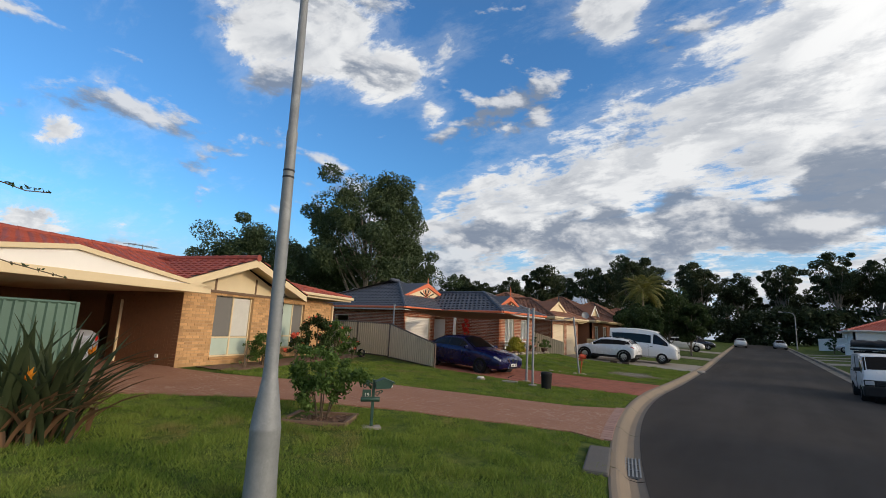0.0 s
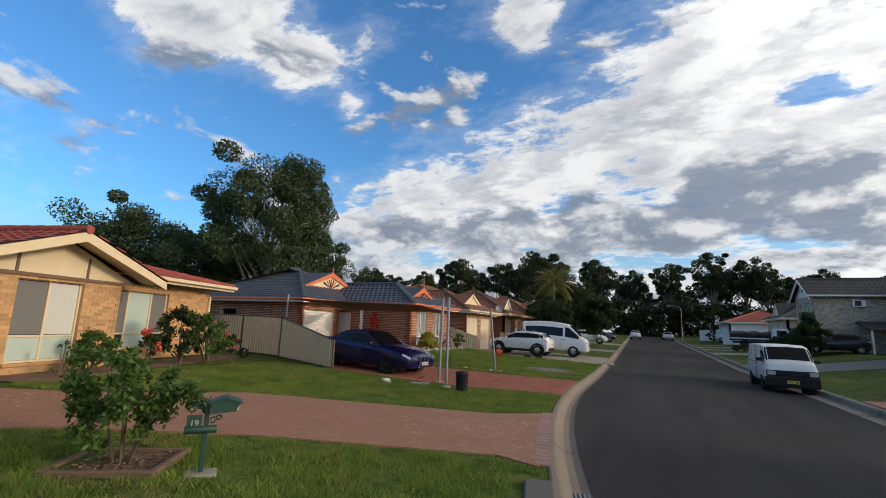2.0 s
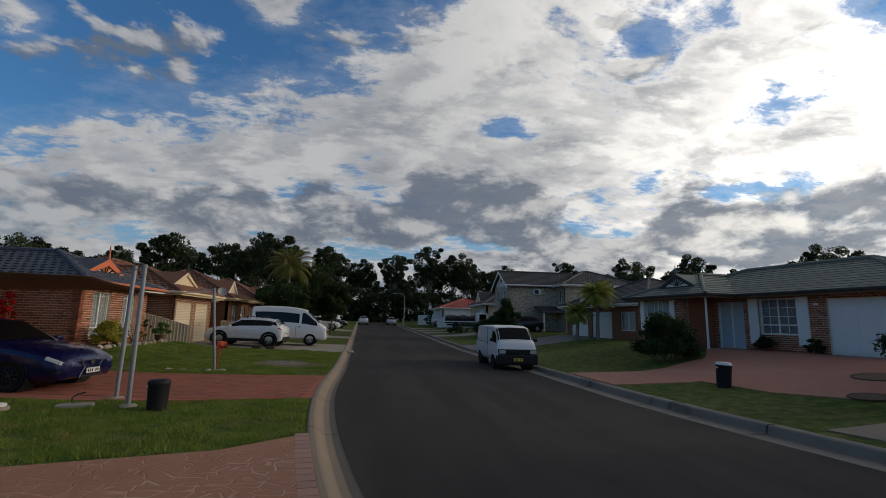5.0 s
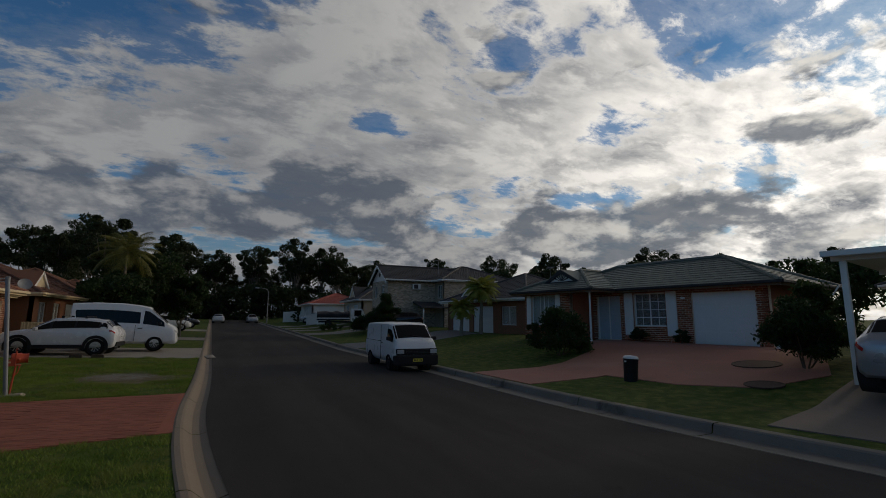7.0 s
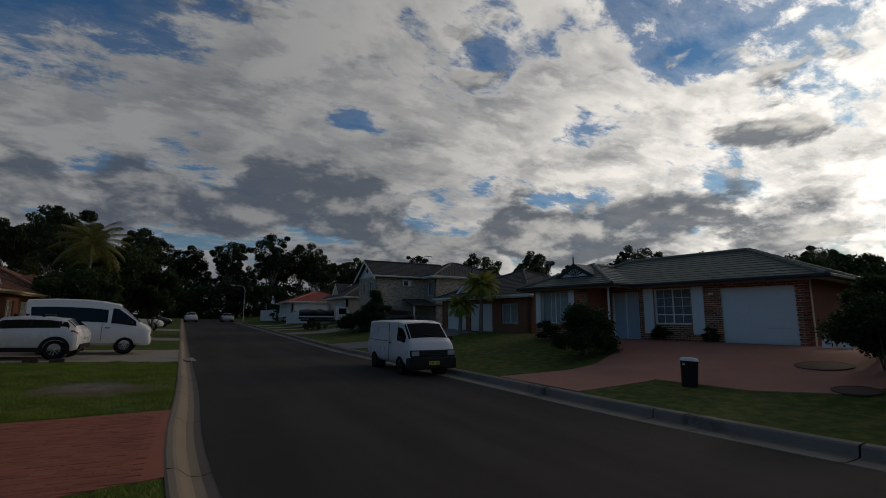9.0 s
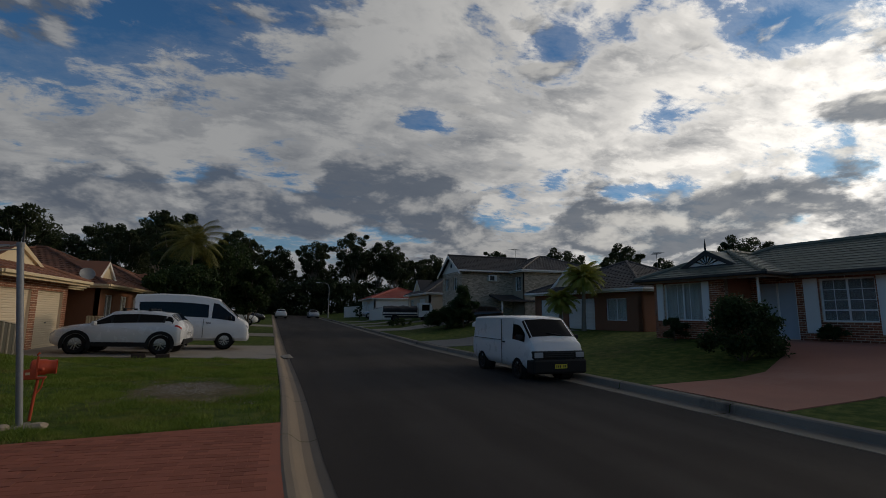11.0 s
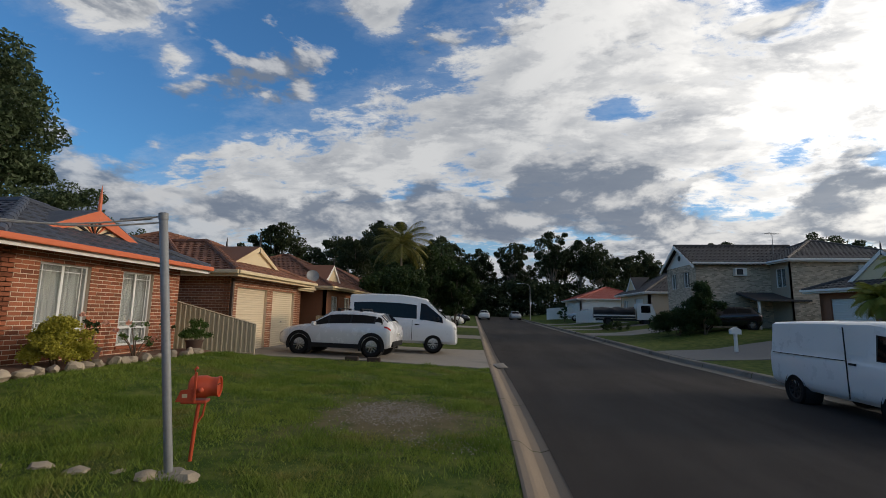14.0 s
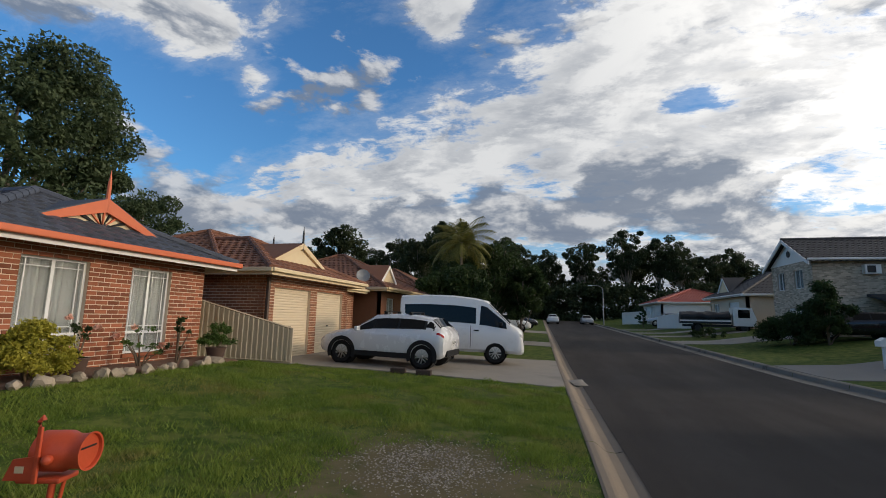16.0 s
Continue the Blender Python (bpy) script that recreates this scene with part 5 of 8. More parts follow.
def patch(st, u0, u1, v0, v1, name, material, parent, lift=0.006, side=1, both=False, label="", taper=0.0):
    """A panel that lies on the hull: a pane, lamp or trim piece. both: across the middle."""
    nu, nv = 6, 4
    vs, fs = [], []
    cols = [v0 + (v1 - v0) * k / nv for k in range(nv + 1)]
    for i in range(nu + 1):
        u = u0 + (u1 - u0) * i / nu
        rowp = []
        for v in cols:
            uu = u + taper * (v - v0) / (v1 - v0) * (1 - 2 * i / nu)
            p = hull_point(st, uu, v)
            e = 0.02
            a = hull_point(st, min(uu + e, len(st) - 1), v) - hull_point(st, max(uu - e, 0), v)
            b = hull_point(st, uu, min(v + e, 8)) - hull_point(st, uu, max(v - e, 0))
            nrm = b.cross(a)
            nrm = nrm.normalized() if nrm.length > 1e-9 else Vector((0, 0, 1))
            if nrm.y < -0.2 or (abs(nrm.y) <= 0.2 and nrm.z < 0 and abs(nrm.x) < 0.5):
                nrm = -nrm
            if abs(nrm.x) > 0.75 and nrm.x * p.x < 0:
                nrm = -nrm
            rowp.append(p + nrm * lift)
        if both:
            rowp = rowp + [Vector((p.x, -p.y, p.z)) for p in rowp[-2::-1]]
        elif side < 0:
            rowp = [Vector((p.x, -p.y, p.z)) for p in rowp]
        vs += rowp
    n = len(vs) // (nu + 1)
    for i in range(nu):
        for k in range(n - 1):
            fs.append((i * n + k, (i + 1) * n + k, (i + 1) * n + k + 1, i * n + k + 1))
    bm = bmesh.new()
    vv = [bm.verts.new(v) for v in vs]
    for f in fs:
        bm.faces.new([vv[k] for k in f])
    bmesh.ops.recalc_face_normals(bm, faces=bm.faces)
    return part(name, bm, material, parent, label, smooth=40)


def cut_arches(body, holes, width):
    """Wheel arches, cut right through the body's sides."""
    for x, r, z in holes:
        bm = rod(bmesh.new(), (x, -2, z), (x, 2, z), r, seg=28)
        me = bpy.data.meshes.new("cutter")
        bm.to_mesh(me)
        bm.free()
        tmp = new("cutter", me)
        mod = body.modifiers.new("arch", "BOOLEAN")
        mod.operation, mod.solver, mod.object = "DIFFERENCE", "EXACT", tmp
        dg = bpy.context.evaluated_depsgraph_get()
        dg.update()
        body2 = bpy.data.meshes.new_from_object(body.evaluated_get(dg))
        body.modifiers.clear()
        body.data = body2
        bpy.data.objects.remove(tmp)
    body.data.polygons.foreach_set("use_smooth", [True] * len(body.data.polygons))
    body.data.set_sharp_from_angle(angle=radians(38))


WHEELS = {}


def wheel(parent, x, y, r, out, spokes=5, rim=ALLOY, cover=False):
    key = (r, spokes, rim.name, cover)
    w = None
    tyre_profile = [(r * 0.62, -0.09), (r * 0.66, -0.10), (r * 0.93, -0.105), (r * 0.985, -0.085), (r, -0.05), (r, 0.05), (r * 0.985, 0.085), (r * 0.93, 0.105), (r * 0.66, 0.10), (r * 0.62, 0.09)]
    m = pose(x, y, r, -90 if out > 0 else 90, 0, 0)
    ty = lathe(tyre_profile, 28)
    w = part("wheel", (ty[0], ty[1][:-2]), RUBBER, parent, smooth=40)
    w.matrix_local = m
    part("rim", lathe([(r * 0.655, 0.02), (r * 0.655, 0.098), (r * 0.60, 0.094), (r * 0.57, 0.03), (r * 0.12, 0.02), (0.01, 0.02)], 28), rim if cover else DARK_METAL, w, smooth=30)
    part("hub", lathe([(r * 0.15, 0.02), (r * 0.15, 0.085), (r * 0.10, 0.098), (0.01, 0.10)], 16), rim, w, smooth=30)
    for i in range(spokes):
        a = 2 * math.pi * i / spokes
        bm = bmesh.new()
        for s in ((-1, 1) if not cover else (0,)):
            bx(bm, r * 0.10, s * r * 0.075 - r * 0.04, 0.055, r * 0.61, s * r * 0.075 + r * 0.04, 0.088, m=pose(0, 0, 0, 0, 0, math.degrees(a) + s * 6))
        part("spoke", bm, rim, w)
    return w


def number_plate(parent, x, y, z, face, material, w=0.37, h=0.11):
    d = 1 if face > 0 else -1
    p = part("number_plate", box(x, y - w / 2, z - h / 2, x + d * 0.012, y + w / 2, z + h / 2, bevel=0.003), material, parent)
    for i in range(6):
        yy = y - w / 2 + 0.035 + i * (w - 0.07) / 5.6
        if i != 3:
            part("mark", box(x + d * 0.012, yy, z - h * 0.28, x + d * 0.014, yy + w * 0.085, z + h * 0.28), INK, p)
    return p


def car(name, label, m, st, paint, wheels, track, panes, screen, rear, category="car", spokes=5, rim=ALLOY, cover=False, sub=3, surround=True):
    """A road vehicle: hull, arches, wheels, panes and screens; returns it and its body."""
    c = thing(name, label, category, m)
    body = hull(st, "body", paint, c, sub)
    cut_arches(body, [(x, r * 1.17, r) for x, r in wheels], track)
    for x, r in wheels:
        for s in (1, -1):
            well = lathe([(r * 1.125, 0.0), (r * 1.125, 0.34), (r * 0.2, 0.345)], 28, pose(x, s * (track - 0.30), r, -90 * s, 0, 0))
            vs = [v for v in well[0]]
            part("wheel_arch", ([(v.x, 2 * s * (track - 0.30) + s * 0.29 - v.y, v.z) for v in vs], well[1][:-2]), DARKGAP, c)
            wheel(c, x, s * (track - 0.10), r, s, spokes, rim, cover)
    for u0, u1, v0, v1, tp in panes:
        for s in (1, -1):
            patch(st, u0, u1, v0, v1, "side_window", CAR_GLASS, c, side=s, taper=tp)
    if panes and surround:
        for s in (1, -1):
            patch(st, panes[0][0] - 0.05, panes[-1][1] + 0.03, min(p[2] for p in panes) - 0.03, max(p[3] for p in panes) + 0.02, "window_surround", BLACK_PLASTIC, c, lift=0.003, side=s)
    if screen:
        patch(st, *screen, 6.15, 8, "windscreen", CAR_GLASS, c, both=True)
    if rear:
        patch(st, *rear, 6.15, 8, "rear_window", CAR_GLASS, c, both=True)
    return c, body


def mirrors(c, x, y, z, material):
    for s in (1, -1):
        bm = box(x - 0.06, s * y, z, x + 0.06, s * (y + 0.2), z + 0.13, bevel=0.03)
        part("wing_mirror", bm, material, c)


# silver-white small SUV on the concrete pad
ST = [(-1.93, 0.66, 0.50, 0.80, 0.90, 0.58), (-1.87, 0.80, 0.34, 0.93, 1.02, 0.68), (-1.76, 0.85, 0.28, 1.01, 1.14, 0.66), (-1.46, 0.88, 0.26, 1.02, 1.40, 0.58),
      (-0.9, 0.885, 0.26, 1.00, 1.47, 0.59), (-0.2, 0.885, 0.26, 0.97, 1.485, 0.60), (0.32, 0.885, 0.26, 0.95, 1.44, 0.60), (1.05, 0.88, 0.26, 0.93, 1.01, 0.72),
      (1.5, 0.87, 0.26, 0.87, 0.95, 0.72), (1.88, 0.83, 0.28, 0.78, 0.86, 0.68), (2.08, 0.72, 0.33, 0.66, 0.74, 0.58), (2.14, 0.60, 0.40, 0.58, 0.64, 0.5)]
suv, body = car("suv", "pearl white compact suv with black arch trim on the pad", pose(-5.35, 27.75, 0.215, 0, -1.2, 176), ST, PAINT_PEARL, [(-1.27, 0.335), (1.27, 0.335)], 0.885,
                [(2.62, 3.25, 5.34, 5.84, 0.12), (3.35, 4.55, 5.26, 5.84, 0.0), (4.65, 5.9, 5.24, 5.84, 0.0), (6.0, 6.66, 5.22, 5.8, 0.12)], (6.1, 6.96), (2.08, 2.95), spokes=5)
for x in (-1.27, 1.27):
    for s in (1, -1):
        vs, fs = [], []
        for i in range(17):
            a = math.pi * (-0.12 + 1.24 * i / 16)
            for rr in (0.338, 0.455):
                vs.append((x + rr * math.cos(a), s * 0.893, 0.335 + rr * math.sin(a)))
        for i in range(16):
            fs.append((2 * i, 2 * i + 1, 2 * i + 3, 2 * i + 2))
        part("arch_trim", (vs, fs), BLACK_PLASTIC, suv).modifiers.new("thick", "SOLIDIFY").thickness = 0.012
for s in (1, -1):
    part("sill_trim", box(-0.85, s * 0.868, 0.25, 0.85, s * 0.895, 0.40, bevel=0.01), BLACK_PLASTIC, suv)
    for xr in (-0.75, 0.05):
        part("roof_bar_foot", box(xr - 0.05, s * 0.50 - 0.04, 1.45, xr + 0.05, s * 0.50 + 0.04, 1.54, bevel=0.012), BLACK_PLASTIC, suv)
    patch(ST, 0.9, 2.3, 4.35, 4.95, "tail_lamp", LAMP_RED, suv, side=s)
    patch(ST, 9.2, 10.4, 4.4, 5.4, "head_lamp", LAMP_CLEAR, suv, side=s)
    part("door_handle", box(-0.25, s * 0.878, 0.86, -0.07, s * 0.90, 0.89, bevel=0.006), PAINT_PEARL, suv)
for xr in (-0.75, 0.05):
    part("roof_bar", box(xr - 0.03, -0.6, 1.535, xr + 0.03, 0.6, 1.56, bevel=0.008), BLACK_PLASTIC, suv)
part("rear_bumper", box(-1.95, -0.62, 0.34, -1.86, 0.62, 0.52, bevel=0.03), BLACK_PLASTIC, suv)
number_plate(suv, -1.945, 0, 0.72, -1, PLATE_WHITE)
mirrors(suv, 0.75, 0.86, 0.96, PAINT_PEARL)

# white high-roof minibus
SM = [(-1.890, 0.82, 0.55, 1.20, 2.04, 0.72), (-1.841, 0.91, 0.36, 1.22, 2.13, 0.79), (-0.991, 0.94, 0.32, 1.21, 2.19, 0.80), (0.000, 0.94, 0.32, 1.19, 2.19, 0.80), (0.664, 0.94, 0.32, 1.17, 2.13, 0.78),
      (1.151, 0.94, 0.32, 1.15, 2.04, 0.75), (1.965, 0.935, 0.32, 1.10, 1.28, 0.82), (2.230, 0.925, 0.31, 1.02, 1.14, 0.82), (2.336, 0.89, 0.31, 0.94, 1.04, 0.78), (2.376, 0.83, 0.34, 0.86, 0.95, 0.72)]
bus, body = car("minibus", "white high-roof minibus with dark tinted side glass", pose(-3.95, 30.4, 0.19, 0, 1.2, 3), SM, PAINT_WHITE, [(-1.10, 0.335), (1.48, 0.335)], 0.94,
                [(0.9, 4.30, 5.10, 5.70, 0.03), (4.55, 5.85, 5.08, 5.82, 0.05)], (5.1, 5.96), None, "minibus", spokes=6, surround=False)
for s in (1, -1):
    part("door_gap", box(0.64, s * 0.935, 0.45, 0.655, s * 0.948, 1.2), DARKGAP, bus)
    part("door_handle", box(0.75, s * 0.94, 1.02, 0.93, s * 0.965, 1.06, bevel=0.006), BLACK_PLASTIC, bus)
    patch(SM, 7.3, 8.6, 4.2, 5.1, "head_lamp", LAMP_CLEAR, bus, side=s)
    patch(SM, 0.1, 0.9, 4.0, 4.9, "tail_lamp", LAMP_RED, bus, side=s)
part("front_bumper", box(2.30, -0.8, 0.34, 2.41, 0.8, 0.62, bevel=0.05), PAINT_WHITE, bus)
part("grille", box(2.335, -0.5, 0.70, 2.39, 0.5, 0.80, bevel=0.01), DARK_METAL, bus)
mirrors(bus, 1.64, 0.92, 1.22, BLACK_PLASTIC)

# deep blue saloon under the sail
SB = [(-2.33, 0.68, 0.48, 0.84, 0.92, 0.58), (-2.2, 0.84, 0.32, 0.95, 1.04, 0.72), (-1.62, 0.895, 0.24, 0.97, 1.08, 0.68), (-0.95, 0.905, 0.22, 0.94, 1.37, 0.56), (-0.35, 0.905, 0.22, 0.92, 1.43, 0.57),
      (0.2, 0.905, 0.22, 0.91, 1.40, 0.57), (1.0, 0.905, 0.22, 0.89, 0.98, 0.74), (1.55, 0.895, 0.22, 0.83, 0.92, 0.74), (2.0, 0.87, 0.23, 0.74, 0.83, 0.70), (2.25, 0.78, 0.26, 0.64, 0.71, 0.60), (2.34, 0.62, 0.32, 0.56, 0.62, 0.48)]
sedan, body = car("sedan", "shiny deep blue saloon car with a black grille", pose(-6.62, 12.28, 0.22, 0, 1.5, -8) @ Matrix.Diagonal((0.95, 0.96, 0.93, 1)), SB, PAINT_BLUE, [(-1.4, 0.325), (1.4, 0.325)], 0.905,
                  [(2.5, 3.85, 5.2, 5.86, 0.05), (3.95, 4.95, 5.2, 5.86, 0.0), (5.05, 5.55, 5.2, 5.8, 0.1)], (5.08, 5.95), (2.05, 2.95), spokes=5, rim=DARK_METAL)
gr = part("grille", prism([(-0.30, 0.28), (0.30, 0.28), (0.20, 0.50), (0.34, 0.68), (-0.34, 0.68), (-0.20, 0.50)], -0.02, 0.02), BLACK_PLASTIC, sedan)
gr.matrix_local = pose(2.365, 0, 0.0, -8, 0, 90)
for s in (1, -1):
    patch(SB, 8.1, 9.3, 4.5, 5.3, "head_lamp", LAMP_CLEAR, sedan, side=s)
    patch(SB, 8.6, 9.5, 2.6, 3.2, "air_intake", BLACK_PLASTIC, sedan, side=s)
    part("grille_edge", rod(bmesh.new(), (2.36, s * 0.33, 0.68), (2.37, s * 0.20, 0.50), 0.013, seg=6), CHROME, sedan)
    part("grille_edge", rod(bmesh.new(), (2.37, s * 0.20, 0.50), (2.36, s * 0.31, 0.28), 0.013, seg=6), CHROME, sedan)
part("badge", lathe([(0.01, 0), (0.06, 0.0), (0.06, 0.012)], 16, pose(2.36, 0, 0.60, 90, 0, 90)), CHROME, sedan)
number_plate(sedan, 2.392, 0, 0.42, 1, PLATE_WHITE)
mirrors(sedan, 0.72, 0.88, 0.93, PAINT_BLUE)

# white delivery van at the far kerb
SV = [(-2.15, 0.72, 0.52, 1.08, 1.66, 0.64), (-2.08, 0.795, 0.36, 1.10, 1.73, 0.69), (-1.0, 0.81, 0.32, 1.10, 1.765, 0.71), (0.82, 0.81, 0.32, 1.07, 1.765, 0.71), (1.32, 0.81, 0.32, 1.05, 1.70, 0.69), (1.90, 0.81, 0.32, 1.02, 1.18, 0.73),
      (2.08, 0.80, 0.32, 0.90, 1.06, 0.73), (2.15, 0.785, 0.33, 0.78, 0.90, 0.72), (2.18, 0.72, 0.40, 0.66, 0.78, 0.64)]
van, body = car("van", "white delivery van with a black front bumper", pose(7.05, 21.35, -0.185, 0, 0, -91), SV, PAINT_WHITE, [(-1.28, 0.31), (1.28, 0.31)], 0.81,
                [(3.25, 4.55, 5.08, 5.74, 0.05)], (4.08, 4.95), (0.1, 0.9), "van", spokes=8, rim=DARK_METAL)
part("front_bumper", box(1.82, -0.815, 0.24, 2.25, 0.815, 0.63, bevel=0.06), BLACK_PLASTIC, van)
part("lamp_panel", box(2.02, -0.79, 0.625, 2.195, 0.79, 0.84, bevel=0.03), BLACK_PLASTIC, van)
for zz in (0.68, 0.73, 0.78):
    part("grille_bar", box(2.19, -0.44, zz, 2.206, 0.44, zz + 0.02, bevel=0.004), DARK_METAL, van)
for s in (1, -1):
    part("head_lamp", box(2.10, s * 0.50, 0.66, 2.208, s * 0.765, 0.81, bevel=0.02), LAMP_CLEAR, van)
    part("door_gap", box(0.28, s * 0.805, 0.36, 0.295, s * 0.822, 1.66), DARKGAP, van)
    part("door_handle", box(0.36, s * 0.81, 0.98, 0.52, s * 0.835, 1.02, bevel=0.006), BLACK_PLASTIC, van)
    part("side_groove", box(-1.95, s * 0.806, 1.04, 0.25, s * 0.818, 1.055), DARKGAP, van)
    for x in (-1.9, -0.75):
        pn = patch(SV, 1.2 if x < -1 else 2.3, 2.2 if x < -1 else 2.95, 5.15, 5.75, "side_panel", PAINT_WHITE, van, side=s, lift=0.008)
    part("wiper", rod(bmesh.new(), (1.895, s * 0.05 + 0.3, 1.235), (1.80, s * 0.05 - 0.1, 1.31), 0.01, seg=6), BLACK_PLASTIC, van)
number_plate(van, 2.245, 0.0, 0.44, 1, PLATE_YELLOW)
mirrors(van, 1.58, 0.79, 1.12, BLACK_PLASTIC)

# silver saloon inside the carport
sil, body = car("sedan", "silver saloon parked nose-in under the carport", pose(-10.9, -1.2, 0.345, 0, 0, 196), SB, PAINT_SILVER, [(-1.4, 0.325), (1.4, 0.325)], 0.905,
                [(2.5, 3.85, 5.2, 5.86, 0.05), (3.95, 4.95, 5.2, 5.86, 0.0)], (5.08, 5.95), (2.05, 2.95))
for s in (1, -1):
    patch(SB, 0.2, 1.5, 4.2, 5.0, "tail_lamp", LAMP_RED, sil, side=s)
number_plate(sil, -2.34, 0, 0.78, -1, PLATE_WHITE)
part("boot_trim", box(-2.32, -0.4, 0.90, -2.28, 0.4, 0.925), CHROME, sil)
part("rear_bumper", box(-2.37, -0.7, 0.36, -2.2, 0.7, 0.58, bevel=0.05), PAINT_SILVER, sil)

# vehicles further off
far = [("sedan", "white saloon parked far down the street", (-0.75, 87.0, 92), SB, PAINT_WHITE), ("sedan", "pale silver saloon parked at the far kerb", (4.5, 91.0, -88), SB, PAINT_SILVER),
       ("suv", "black four-wheel drive parked on the verge", (-4.3, 62.0, 8), ST, PAINT_DARK), ("suv", "white car parked behind the trees", (-4.6, 53.5, 10), ST, PAINT_WHITE),
       ("suv", "dark car parked before the two-storey house", (15.2, 43.6, 170), ST, PAINT_DARK), ("suv", "silver car in the driveway of the corner house", (14.0, 8.0, 12), ST, PAINT_SILVER),
       ("suv", "pale blue car beside the white fence", (12.0, 71.0, 170), ST, PAINT_SILVER)]
for nm, lab, (x, y, a), s_, pt in far:
    c, body = car(nm, lab, local(x, y, a, land(x, y) + 0.02), s_, pt, [(-1.3, 0.335), (1.3, 0.335)], 0.89, [(2.6, 3.85, 5.2, 5.86, 0.0), (3.95, 4.95, 5.2, 5.86, 0.0)] if s_ is SB else [(3.25, 4.55, 5.18, 5.88, 0.0), (4.65, 5.9, 5.18, 5.88, 0.0)],
                  (5.08, 5.95) if s_ is SB else (6.1, 6.96), (2.05, 2.95))
    for s in (1, -1):
        patch(s_, len(s_) - 2.9, len(s_) - 1.7, 4.5, 5.3, "head_lamp", LAMP_CLEAR, c, side=s)
        patch(s_, 0.4, 1.6, 4.2, 4.9, "tail_lamp", LAMP_RED, c, side=s)

# tipper truck with a tarpaulin by the two-storey house
tr = thing("truck", "small truck with white cab and dark tarpaulin", "truck", local(12.6, 56.6, -10))
ch = part("chassis", box(-2.6, -0.45, 0.45, 2.4, 0.45, 0.65, bevel=0.02), DARK_METAL, tr)
cab = part("cab", prism([(1.0, 0.55), (2.55, 0.55), (2.6, 1.1), (2.3, 2.0), (1.0, 2.05)], -0.9, 0.9), PAINT_WHITE, tr)
part("windscreen", prism([(2.62, 1.15), (2.60, 1.2), (2.36, 1.9), (2.38, 1.88)], -0.78, 0.78), CAR_GLASS, cab)
for s in (1, -1):
    part("side_window", box(1.35, s * 0.895, 1.2, 2.15, s * 0.908, 1.85), CAR_GLASS, cab)
    for x in (-1.5, 1.75):
        wheel(tr, x, s * 0.75, 0.38, s, 6, DARK_METAL, True)
part("tray", box(-2.8, -0.95, 0.7, 0.85, 0.95, 1.1, bevel=0.02), DARK_METAL, tr)
part("tray_edge", box(-2.82, -0.99, 0.88, 0.87, -0.955, 1.0), WHITE, tr)
tp = bmesh.new()
bmesh.ops.create_grid(tp, x_segments=18, y_segments=8, size=1)
for v in tp.verts:
    v.co = Vector((v.co.x * 1.8 - 0.95, v.co.y * 0.95, 1.35 + 0.35 * (1 - v.co.y ** 2) + 0.14 * noise.noise(v.co * 2.7)))
part("tarpaulin", tp, mat("black_tarpaulin", (0.018, 0.018, 0.02), 0.6, 0, 0.2, 4, 0.2, 40), tr, smooth=50).modifiers.new("thick", "SOLIDIFY").thickness = 0.5

# ---- plants ----
def leaves(name, centres, radii, per, length, width, material, parent, seed=0, flat=0.0, droop=0.0, squash=0.8, shell=False):
    """Many small leaf blades scattered through clumps round the centres; one mesh."""
    rs = np.random.RandomState(seed)
    C = np.repeat(np.asarray(centres, float), per, 0)
    R = np.repeat(np.asarray(radii, float), per, 0)
    n = len(C)
    d = rs.normal(size=(n, 3))
    d /= np.linalg.norm(d, axis=1)[:, None]
    rad = R * np.minimum(1.08, np.abs(rs.normal(0.0, 0.50, n)) + 0.18)
    if shell:
        rad = R * (0.42 + 0.62 * np.sqrt(rs.uniform(0, 1, n))) * (1 + 0.12 * np.sin(d[:, 0] * 7 + C[:, 0] * 3) * np.cos(d[:, 2] * 6 + C[:, 1] * 5))
    P = C + d * rad[:, None] * np.array([1, 1, squash])
    a = rs.normal(size=(n, 3)) + d * 0.6
    a[:, 2] = a[:, 2] * (1 - flat) - droop
    a /= np.linalg.norm(a, axis=1)[:, None]
    b = np.cross(a, rs.normal(size=(n, 3)))
    b /= np.linalg.norm(b, axis=1)[:, None] + 1e-9
    L = length * rs.uniform(0.6, 1.3, n)[:, None]
    W = width * rs.uniform(0.6, 1.3, n)[:, None]
    V = np.empty((n, 4, 3))
    V[:, 0], V[:, 1], V[:, 2], V[:, 3] = P - a * L / 2, P + b * W / 2, P + a * L / 2, P - b * W / 2
    me = bpy.data.meshes.new(name)
    me.vertices.add(4 * n)
    me.vertices.foreach_set("co", V.reshape(-1))
    me.loops.add(4 * n)
    me.loops.foreach_set("vertex_index", np.arange(4 * n, dtype=np.int32))
    me.polygons.add(n)
    me.polygons.foreach_set("loop_start", np.arange(0, 4 * n, 4, dtype=np.int32))
    me.update(calc_edges=True)
    me.materials.append(material)
    ob = new(name, me)
    ob.parent = parent
    return ob


